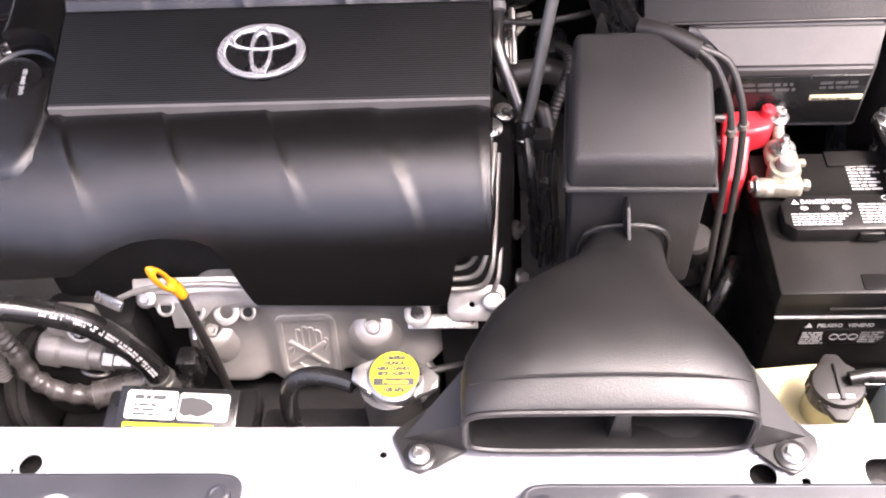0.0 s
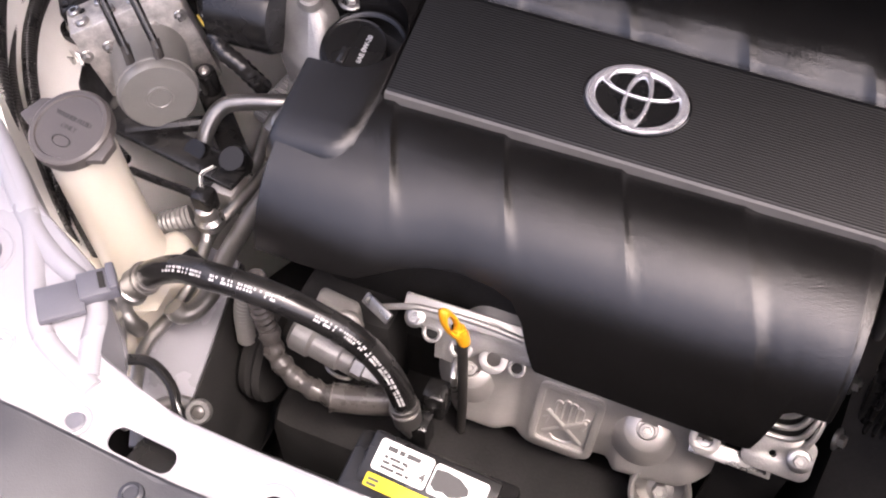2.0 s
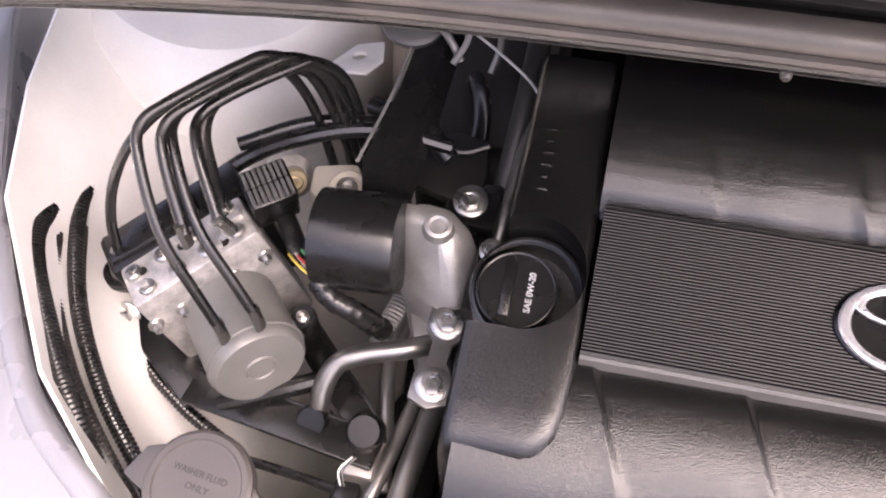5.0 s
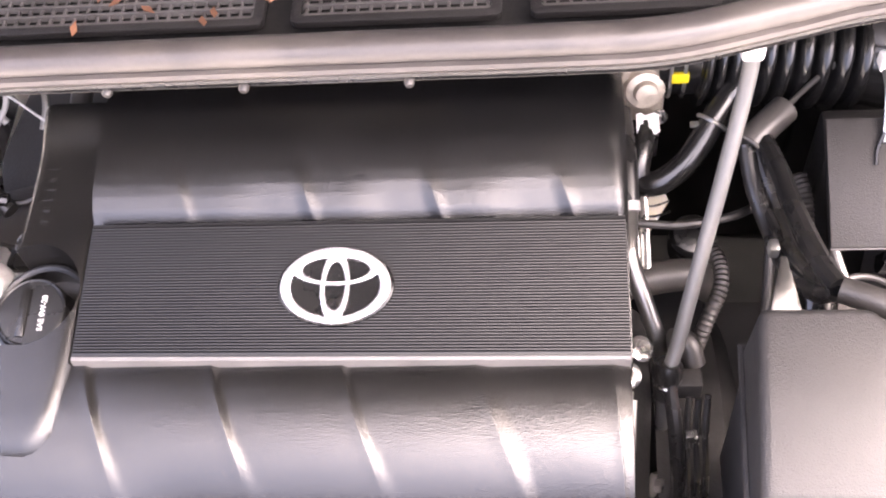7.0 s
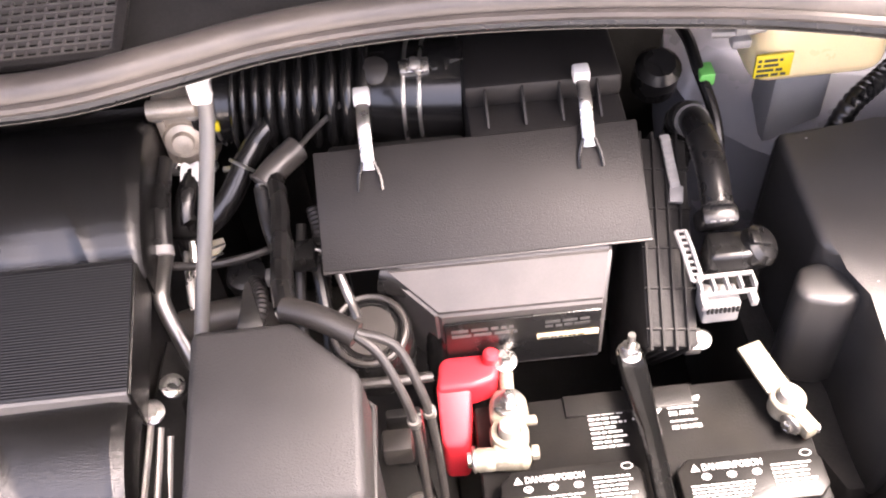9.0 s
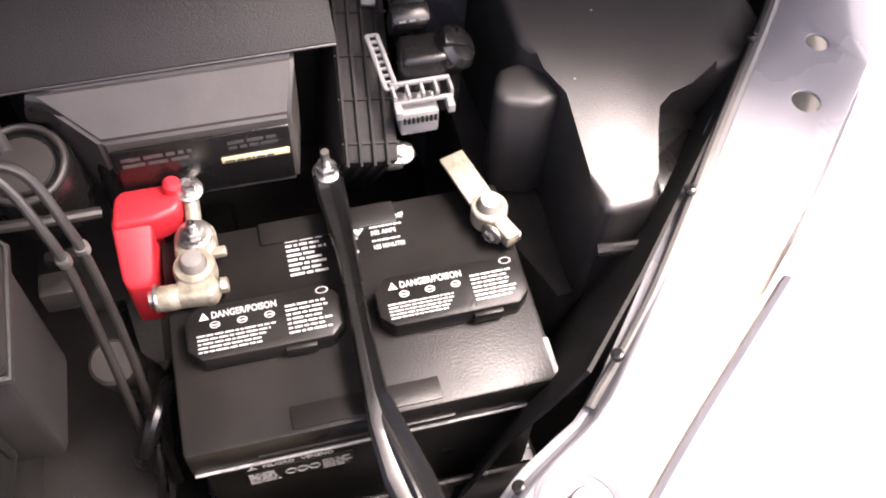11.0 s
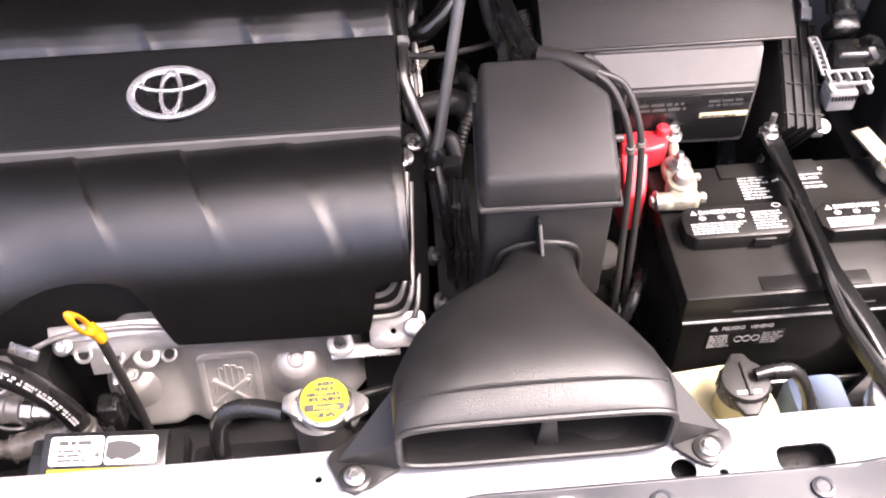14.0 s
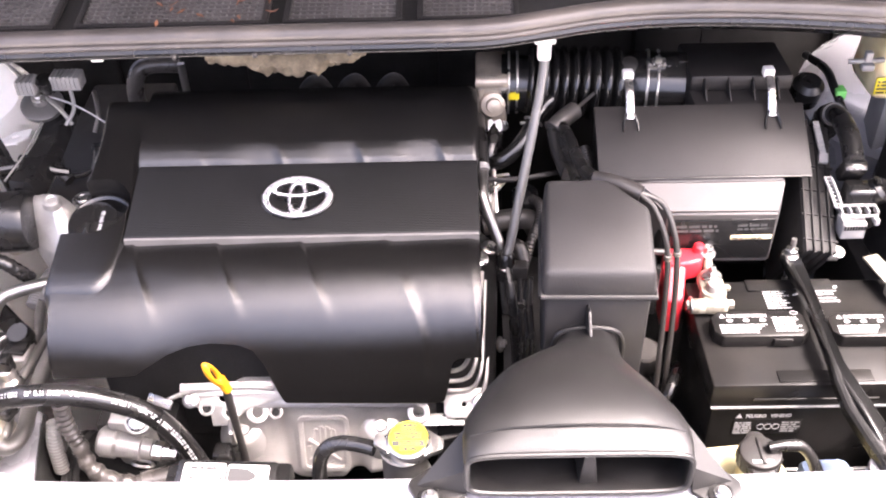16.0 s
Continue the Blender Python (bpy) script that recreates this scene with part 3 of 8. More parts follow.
def slot_cover(name, x0, x1, ring, bolts, slots, back=0.377):
    """A slate plastic cover on the front edge of the panel."""
    c = thing(name, ((x0 + x1) / 2, 0.33, 1.06), "slate grey plastic radiator cover with slots and clips", "trim cover", "front covers")
    out = rrect(x0, 0.12, x1, back, 0.010)
    holes = [rrect(sx - 0.0035, 0.318, sx + 0.0035, 0.344, 0.003, 2) for sx in slots]
    if ring:
        holes.append(circle(ring, 0.347, 0.0155, 20))
    part("panel", dress(plate([out] + holes, 0.004, flat(0, 0, 0.0125), 0.001)), FRONT, c)
    # added dark sheet under the slots gives them their shade
    if slots:
        part("slot_shade", rbox((slots[0] - 0.01, 0.312, 1.0585), (slots[-1] + 0.01, 0.350, 1.0605), 0), MATTE, c, smooth=False)
    rim = [(x, y, panel_height(x, y) + 0.0115) for x, y in [(x0 + 0.002, 0.20 + 0.018 * i) for i in range(9)] + [(x0 + 0.004, back - 0.005), (x0 + 0.010, back - 0.001)] + [(x0 + 0.02 + (x1 - x0 - 0.04) * i / 12, back) for i in range(13)] + [(x1 - 0.010, back - 0.001), (x1 - 0.004, back - 0.005)] + [(x1 - 0.002, 0.35 - 0.018 * i) for i in range(9)]]
    part("edge", tube(rim, 0.0032, 8, 1), FRONT, c)
    if ring:
        part("clip_ring", lathe([(0.0155, -0.003), (0.0155, 0.0004), (0.0148, 0.0012), (0.0108, 0.0008), (0.0098, -0.003)], (ring, 0.347, 1.0665), seg=32), PAINT, c, "white clip ring")
        # dark disc puts shade inside the clip ring
        part("ring_shade", lathe([(0.0140, 0), (0.0140, 0.0008)], (ring, 0.347, 1.0625), seg=24), MATTE, c)
        part("clip_screw", lathe([(0.0088, -0.003), (0.0086, 0.0), (0.0062, 0.0008), (0.0052, -0.001), (0.0030, -0.001), (0.0026, 0.0006), (0.0005, 0.0006)], (ring, 0.347, 1.0655), seg=22), BROWNGREY, c)
    for bx in bolts:
        part("push_clip", lathe([(0.0095, 0), (0.009, 0.003), (0.006, 0.004), (0.005, 0.003), (0.001, 0.003)], (bx, back - 0.017, panel_height(bx, 0.36) + 0.0143), seg=20), FRONT, c)


def build_cowl():
    path = [(-1.0, 0.75, 1.30), (-0.85, 0.805, 1.322), (-0.6, 0.838, 1.33), (-0.4, 0.848, 1.33), (-0.15, 0.850, 1.33), (0.0, 0.850, 1.33), (0.075, 0.853, 1.33), (0.145, 0.871, 1.33), (0.205, 0.888, 1.33), (0.28, 0.897, 1.33), (0.36, 0.896, 1.33),
            (0.46, 0.884, 1.33), (0.58, 0.858, 1.33), (0.70, 0.815, 1.326), (0.85, 0.74, 1.31), (1.0, 0.65, 1.29)]
    seal = thing("hood_seal", (0, 0.85, 1.30), "grey rubber hood seal along the cowl edge", "seal")
    part("bulb", tube(path, 0.0125, 14, 6), SEAL, seal)
    part("lip", tube([(x, y - 0.0135, z - 0.004) for x, y, z in path], 0.004, 8, 6), SEAL, seal)
    part("carrier", tube([(x, y - 0.003, z - 0.016) for x, y, z in path], 0.006, 8, 6), RUBBER, seal)
    for x in (-0.296, -0.201, -0.090):
        part("stud", lathe([(0.0035, -0.005), (0.0035, 0.0), (0.0022, 0.002), (0.001, 0.002)], (x, 0.840, 1.309), (0, -0.7, -0.2), 12), BROWNGREY, seal, "grey plastic stud")
    # trough in front of the windscreen
    ln = spline(path, 4)
    rows = [[Vector(q) + Vector((0, dy, dz)) for q in ln] for dy, dz in ((-0.004, -0.02), (0.02, -0.026), (0.06, -0.036), (0.10, -0.075), (0.16, -0.10), (0.24, -0.12), (0.36, -0.12))]
    tagged(part("cowl_panel", sheet(rows, 0.003), SMOOTH), "black cowl trough below the hood seal", "cowl", kind="structure")
    rows = [[Vector(q) + Vector((0, dy, dz)) for q in ln] for dy, dz in ((0.014, -0.008), (0.03, -0.014), (0.05, -0.012), (0.30, 0.03), (0.55, 0.10))]
    tagged(part("cowl_top", sheet(rows, 0.003), MATTE), "black plastic cowl top below the windscreen", "cowl", kind="structure")
    rnd = random.Random(3)
    for x0, x1 in ((-0.62, -0.445), (-0.42, -0.19), (-0.17, -0.03), (-0.01, 0.11)):
        gr = thing("cowl_grille", ((x0 + x1) / 2, 0.93, 1.325), "black plastic mesh grille in the cowl top", "grille", "cowl grilles")
        part("surround", plate([rrect(x0, 0.868, x1, 1.06, 0.004), rrect(x0 + 0.006, 0.873, x1 - 0.006, 1.054, 0.003)], 0.006, pose(0, 0, 1.327, 9) @ flat(0, 0, -0.135)), PLASTIC, gr)
        net = bmesh.new()
        n = int((x1 - x0) / 0.0085)
        for i in range(1, n):
            x = x0 + (x1 - x0) * i / n
            join(net, rbox((x - 0.0010, 0.871, -0.003), (x + 0.0010, 1.055, -0.001), 0))
        for k in range(0, 21):
            y = 0.8765 + 0.0085 * k
            join(net, rbox((x0 + 0.004, y - 0.0010, -0.004), (x1 - 0.004, y + 0.0010, 0.0006), 0))
        net.transform(pose(0, 0, 1.327, 9) @ flat(0, 0, -0.135))
        part("mesh", net, MESHGREY, gr, smooth=False)
    # foam strip tucked under the cowl
    foam = tube([(-0.30, 0.985, 1.236), (-0.24, 0.98, 1.230), (-0.18, 0.978, 1.226), (-0.12, 0.98, 1.234), (-0.085, 0.985, 1.238)], lambda t: 0.006 + 0.011 * math.sin(math.pi * min(1, t * 1.05)) ** 0.7, 14, 14)
    for v in foam.verts:
        v.co += Vector((0, 1, 1)) * 0.006 * noise.noise(v.co * 70) + Vector((0, 0.3, 1)) * 0.004 * noise.noise(v.co * 190)
    fo = thing("foam_strip", (-0.175, 0.875, 1.27), "dirty beige foam strip squeezed below the cowl seal", "foam")
    part("strip", foam, FOAM, fo)
    leaves = thing("dry_leaves", (-0.23, 0.93, 1.34), "dry brown leaf scraps lying on the cowl grille", "leaves", kind="stuff")
    lb = bmesh.new()
    for i in range(13):
        x, y = rnd.uniform(-0.33, -0.18), rnd.uniform(0.876, 0.925)
        join(lb, prism([(-0.005, 0), (0, -0.0022), (0.008, 0.0005), (0.0015, 0.003)], 0, 0.0008, 0, pose(x, y, 1.333 + 0.16 * (y - 0.89) + 0.003, rnd.uniform(-30, 30), rnd.uniform(-30, 30), rnd.uniform(0, 360))))
    part("scraps", lb, LEAF, leaves)


build_setting()
build_hood()
build_body()
build_windscreen()
slot_cover("radiator_cover", -0.62, -0.134, -0.274, (-0.149, -0.40), [-0.40 + 0.0125 * i for i in range(9)])
slot_cover("radiator_cover", 0.079, 0.52, 0.162, (0.095, 0.235, 0.36), [0.19 + 0.0125 * i for i in range(3)], 0.368)
build_cowl()


# ---- engine ----
SCALLOP = 0.1045
FRONT_PROFILE = [(0.757, 1.0985), (0.735, 1.0965), (0.712, 1.0910), (0.690, 1.0810), (0.670, 1.0660), (0.654, 1.0460), (0.643, 1.0220), (0.637, 0.9950), (0.632, 0.9680), (0.628, 0.9400), (0.626, 0.92)]
REAR_STEP = [(0.866, 1.118), (0.873, 1.1205), (0.880, 1.128), (0.890, 1.1400), (0.898, 1.1490), (0.907, 1.1545), (0.935, 1.1660), (0.965, 1.175), (0.990, 1.176), (1.010, 1.168), (1.025, 1.15), (1.032, 1.10)]
REAR_SLOPE = [(0.866, 1.119), (0.872, 1.1285), (0.880, 1.1385), (0.890, 1.1460), (0.898, 1.1505), (0.907, 1.1545), (0.935, 1.1655), (0.965, 1.174), (0.990, 1.175), (1.010, 1.167), (1.025, 1.149), (1.032, 1.10)]

FRONT_LINE = spline([(0, y, z) for y, z in FRONT_PROFILE], 5)


def shift_of(y, ref, reach, amount):
    """The creases lean to the right towards the front."""
    return amount * (max(0, min(1.4, (ref - y) / reach))) ** 1.25


def columns(first, last, crease0, step, fine=0.0012):
    """Columns of a shell, set close on both sides of each crease; each with its phase between creases."""
    out, n = [], int((last - first) / 0.0035)
    us = [first + (last - first) * i / n for i in range(n + 1)]
    k = math.ceil((first - crease0) / step)
    while crease0 + k * step < last:
        c = crease0 + k * step
        us = [u for u in us if abs(u - c) > 0.005] + [c + fine * j for j in (-3.5, -2, -1, -0.3, 0.3, 1, 2, 3.5)]
        k += 1
    for u in sorted(us):
        full = (u - crease0) / step
        out.append((u, full - math.floor(full), full))
    return out


def lower_edge(x):
    """The height of the front shell's lower edge."""
    return lerp_table([(-0.46, 0.998), (-0.36, 0.999), (-0.345, 1.008), (-0.32, 1.021), (-0.295, 1.028), (-0.265, 1.0305), (-0.235, 1.028), (-0.217, 1.021), (-0.205, 1.000), (-0.196, 0.969), (-0.186, 0.942),
                       (0.0, 0.938), (0.012, 0.940), (0.018, 0.965), (0.0225, 0.998), (0.030, 1.004), (0.06, 1.006)], x)


def front_point(x, v):
    """A point of the front shell, v from the upper edge (0) to the lower (1)."""
    prof = FRONT_LINE
    ends = min(1.0, max(0.0, (x + 0.458) / 0.06)) * min(1.0, max(0.0, (0.058 - x) / 0.075))
    low = lower_edge(x + 0.0457 * ends)
    acc = [0.0]
    for a, b in zip(prof, prof[1:]):
        acc.append(acc[-1] + (b - a).length)
    end = acc[-1]
    for i, (a, b) in enumerate(zip(prof, prof[1:])):
        if b.z <= low:
            end = acc[i] + (acc[i + 1] - acc[i]) * (a.z - low) / (a.z - b.z)
            break
    s = end * v
    for i in range(len(prof) - 1):
        if s <= acc[i + 1] + 1e-9:
            q = prof[i].lerp(prof[i + 1], (s - acc[i]) / (acc[i + 1] - acc[i]))
            break
    else:
        q = prof[-1].copy()
    return q


def front_vertex(u, p, full, v):
    """The scalloped front shell: a soft step at each crease, rising again to the next one."""
    q = front_point(u, v)
    ends = min(1.0, max(0.0, (u + 0.458) / 0.06)) * min(1.0, max(0.0, (0.058 - u) / 0.075))
    x = u + shift_of(q.y, 0.757, 0.08, 0.030) * ends
    fade = max(0.0, min(1.0, (q.y - 0.648) / 0.060))
    if 3 <= full < 4.05:
        fade = max(fade, 0.9 * max(0.0, min(1.0, (q.z - 0.95) / 0.05)))
    fade = fade * fade * (3 - 2 * fade)
    width = (0.0052 + 0.008 * (1 - fade) + 0.008 * (full >= 3)) / SCALLOP
    step = max(0.0, min(1.0, p / width))
    step = step * step * (3 - 2 * step)
    depth = 0.0028 * fade * step * (1 - p) ** 1.5 if full > 0 else 0.0
    bead = 0.0005 * fade * math.exp(-((1 - p) * SCALLOP / 0.006) ** 2) if full > -1 else 0.0
    k = max(0.0, min(1.0, (-0.31 - u) / 0.13))
    out = -0.016 * k * k * (3 - 2 * k) * max(0, min(1, (0.70 - q.y) / 0.06))
    return Vector((x, q.y + out + 0.8 * depth * max(0, min(1, (0.70 - q.y) / 0.05)), q.z - depth * 0.9 + bead))


def build_cover():
    c = thing("engine_cover", (-0.17, 0.80, 0.94), "black moulded plastic engine cover with scalloped panels", "engine cover")
    cols = columns(-0.458, 0.058, -0.372, SCALLOP)
    rows = [[front_vertex(u, p, full, v / 44) for u, p, full in cols] for v in range(45)]
    part("front_shell", sheet(rows, 0.003), COVER, c, angle=60)
    # dark inner wall behind the arch
    arch = [[(x, y0, max(lower_edge(x), 0.99) + dz) for x in [-0.350 + 0.138 * i / 40 for i in range(41)]] for y0, dz in ((0.655, -0.003), (0.670, -0.004), (0.688, -0.012), (0.699, -0.03), (0.70, -0.075))]
    part("arch_lining", sheet(arch, 0.002), SMOOTH, c)
    # ribbed band; its front chamfer is coloured pale for the sky it faces
    y0, y1, z0, z1 = 0.757, 0.866, 1.106, 1.138
    nr = 44
    prof = [(y0 - 0.002, z0 - 0.010), (y0 - 0.0005, z0 - 0.001), (y0 + 0.002, z0)]
    for i in range(nr):
        a = y0 + 0.003 + (y1 - y0 - 0.004) * i / nr
        w = (y1 - y0 - 0.004) / nr
        za = z0 + (z1 - z0) * (a - y0) / (y1 - y0)
        prof += [(a, za), (a + w * 0.12, za - 0.0024), (a + w * 0.40, za - 0.0024), (a + w * 0.62, za + 0.0001)]
    prof += [(y1, z1), (y1 + 0.001, z1 - 0.014)]
    rows = [[(x, y, z - 0.006 * max(0, (abs(x + 0.16) - 0.20) / 0.22) ** 2) for y, z in prof] for x in [-0.382 + 0.441 * i / 30 for i in range(31)]]
    ribbed = part("ribbed_panel", sheet(rows, 0.002), RIBBED, c, "finely ribbed black band", angle=20)
    side = [[(x, y0 + (y1 - y0) * k / 20, z0 + (z1 - z0) * k / 20 + dz) for k in range(21)] for x, dz in ((0.058, -0.004), (0.0605, -0.005), (0.0612, -0.03), (0.0605, -0.05))]
    part("end_face", sheet(side, 0.0015), COVER, ribbed)
    chin = [[(x, y0 - 0.0026 + dy, z0 - 0.0015 + dz - 0.006 * max(0, (abs(x + 0.16) - 0.20) / 0.22) ** 2) for x in [-0.382 + 0.441 * i / 120 for i in range(121)]] for dy, dz in ((0.0022, 0.0014), (0.0, -0.0004), (-0.0014, -0.0075), (-0.0014, -0.012))]
    part("chamfer", sheet(chin, 0.001), SKYEDGE, ribbed, "front edge, pale for the sky it faces")
    # emblem: plain chrome ovals on a black oval dish
    tilt = math.degrees(math.atan2(z1 - z0, y1 - y0))
    e = pose(-0.170, 0.811, z0 + (z1 - z0) * 0.495 + 0.001, tilt)
    dish = lathe([(0.047, -0.002), (0.047, 0.002), (0.045, 0.0035), (0.040, 0.003), (0.001, 0.003)], (0, 0, 0), seg=48)
    dish.transform(e @ Matrix.Diagonal((1.0, 0.70, 1, 1)))
    em = part("emblem", dish, SMOOTH, ribbed, "black oval dish with chrome ovals")
    for big, sx, sy, dx, dy, w in ((0.0405, 1.0, 0.72, 0, 0, 0.0043), (0.0265, 1.18, 0.44, 0, 0.0130, 0.0033), (0.0192, 0.52, 1.32, 0, -0.0005, 0.0037)):
        bm = torus((0, 0, 0), (0, 0, 1), big, w, sx, sy, 48, 8)
        bm.transform(e @ Matrix.Translation((dx, dy, 0.0036)) @ Matrix.Diagonal((1, 1, 0.55, 1)))
        part("oval", bm, SATIN, em)
    # rear shell
    cols = columns(-0.386, 0.062, -0.330, 0.1068)
    rows = []
    for k in range(len(REAR_STEP) * 4 - 3):
        i, t = divmod(k, 4)
        row = []
        for u, p, full in cols:
            def on(tab):
                a, b = tab[i], tab[min(i + 1, len(tab) - 1)]
                return a[0] + (b[0] - a[0]) * t / 4, a[1] + (b[1] - a[1]) * t / 4
            (ya, za), (yb, zb) = on(REAR_STEP), on(REAR_SLOPE)
            w = min(1.0, max(0.0, (p - 0.30) / 0.40)) if 0 < full < 3.05 else 0.0
            w = w * w * (3 - 2 * w)
            if full < 1:
                w *= 0.7
            w *= 0.38
            fade = max(0.0, min(1.0, (0.955 - ya) / 0.06)) * (full > 0)
            end = max(0.0, min(1.0, (u - 0.045) / 0.017)) ** 2
            sides = min(1.0, max(0.0, (u + 0.386) / 0.04)) * min(1.0, max(0.0, (0.062 - u) / 0.05))
            drop = min(1.0, p / 0.10)
            z = zb + (za - zb) * w * min(1.0, (1 - p) / 0.08) - 0.0022 * fade * drop * drop * (3 - 2 * drop) * (1 - p) ** 1.6 - 0.008 * end
            row.append((u + sides * shift_of(ya, 0.955, 0.06, 0.019), ya * w + yb * (1 - w), z))
        rows.append(row)
    part("rear_shell", sheet(rows, 0.003), COVER, c, angle=50)
    edge = [[(0.062 + dx, y, lerp_table(REAR_SLOPE, y) - 0.009 + dz) for y in [0.868 + 0.008 * i for i in range(20)]] for dx, dz in ((-0.001, 0.001), (0.001, -0.003), (0.0015, -0.04), (0.001, -0.09))]
    part("rear_side", sheet(edge, 0.002), COVER, c)
    fs = [[(0.0585 + dx, y, lerp_table([(b, a) for b, a in FRONT_PROFILE[::-1]], y) - 0.004 + dz) for y in [0.645 + 0.0112 * i for i in range(11)]] for dx, dz in ((-0.001, 0.0015), (0.0006, -0.002), (0.0006, -0.03))]
    part("front_side", sheet(fs, 0.0015), COVER, c)
    # ridge beside the ribbed band, with the round recess of the filler
    arc = [(-0.430 + 0.0437 * math.cos(radians(q)), 0.811 + 0.0437 * math.sin(radians(q))) for q in range(118, -101, -8)]
    ridge = prism([(-0.4675, 0.679), (-0.412, 0.679), (-0.398, 0.684), (-0.388, 0.700), (-0.383, 0.722), (-0.3818, 0.757), (-0.383, 0.80), (-0.385, 0.868), (-0.386, 0.93), (-0.386, 0.976), (-0.392, 0.986),
                   (-0.444, 0.986), (-0.4485, 0.976), (-0.451, 0.90), (-0.4515, 0.862)] + arc + [(-0.4675, 0.768)], 1.0, 1.2, 0)
    for y in (0.682, 0.687, 0.693, 0.70, 0.715, 0.74, 0.765, 0.79, 0.82, 0.845, 0.87, 0.90, 0.926, 0.938, 0.943, 0.947, 0.951, 0.956, 0.961, 0.966, 0.971, 0.977, 0.982):
        bmesh.ops.bisect_plane(ridge, geom=ridge.verts[:] + ridge.edges[:] + ridge.faces[:], plane_co=(0, y, 0), plane_no=(0, 1, 0))
    for x in (-0.465, -0.461, -0.456, -0.450, -0.4475, -0.444, -0.439, -0.43, -0.42, -0.41, -0.403, -0.398, -0.394, -0.391, -0.388, -0.386):
        bmesh.ops.bisect_plane(ridge, geom=ridge.verts[:] + ridge.edges[:] + ridge.faces[:], plane_co=(x, 0, 0), plane_no=(1, 0, 0))
    for v in ridge.verts:
        if v.co.z > 1.1:
            x, y = v.co.x, v.co.y
            front = max(0.0, min(1.0, (0.79 - y) / 0.03))
            z = lerp_table([(0.679, 1.066), (0.682, 1.078), (0.687, 1.086), (0.70, 1.0925), (0.75, 1.105), (0.80, 1.117), (0.845, 1.1265), (0.877, 1.1315), (0.926, 1.1445), (0.938, 1.1485), (0.947, 1.1525), (0.956, 1.1575), (0.966, 1.1630), (0.977, 1.1675), (0.982, 1.168), (0.986, 1.165)], y)
            rl, rr = 0.009 - 0.003 * front, 0.010
            left = x - lerp_table([(0.70, -0.4675), (0.80, -0.4675), (0.86, -0.4515), (0.98, -0.4485)], y)
            right = lerp_table([(0.679, -0.405), (0.70, -0.388), (0.722, -0.383), (0.757, -0.3818), (0.868, -0.385), (0.98, -0.386)], y) - x
            for d, r in ((left, rl), (right, rr)):
                k = 1 - max(0.0, min(1.0, d / r))
                z -= 0.8 * r * (1 - math.sqrt(max(0.0, 1 - k * k)))
            v.co.z = z - 0.004 * front * max(0.0, min(1.0, (-0.40 - x) / 0.065))
    part("filler_ridge", ridge, COVER, c, angle=40)
    part("filler_collar", lathe([(0.044, -0.07), (0.044, 0.002), (0.0425, 0.006), (0.040, 0.007), (0.037, 0.004), (0.0365, -0.02)], (-0.428, 0.811, 1.088), (0, -0.27, 1), 40), COVER, c)
    for i, w in enumerate((0.004, 0.0028, 0.0042, 0.0036, 0.003, 0.004)):
        part("moulded_mark", rbox((-w, -0.0016, 0), (w, 0.0016, 0.0012), 0.0004, pose(-0.431, 0.877 + 0.0098 * i, 1.1316 + 0.0027 * i, 16)), COVER, c)
    cap = thing("oil_filler_cap", (-0.436, 0.811, 1.09), "black plastic oil filler cap with moulded grip", "oil cap")
    m = frame_at((-0.436, 0.809, 1.087), (0, -0.27, 1))
    part("disc", lathe([(0.030, -0.01), (0.0305, 0.006), (0.0295, 0.009), (0.0275, 0.0105), (0.001, 0.0105)], (-0.436, 0.809, 1.087), (0, -0.27, 1), 40), SMOOTH, cap)
    grip = rbox((-0.0105, -0.022, 0.008), (-0.002, 0.022, 0.0128), 0.002)
    grip.transform(m)
    part("grip", grip, SMOOTH, cap)
    part("rim", torus(m @ Vector((0, 0, 0.0095)), (0, -0.27, 1), 0.0290, 0.0015, 1, 1, 40, 8), SMOOTH, cap)
    part("grade_mark", words("SAE 0W-20", 0.0066, m @ pose(0.0125, -0.0165, 0.0107, 0, 0, 90), 0.0002), INK, cap, "white printed oil grade")


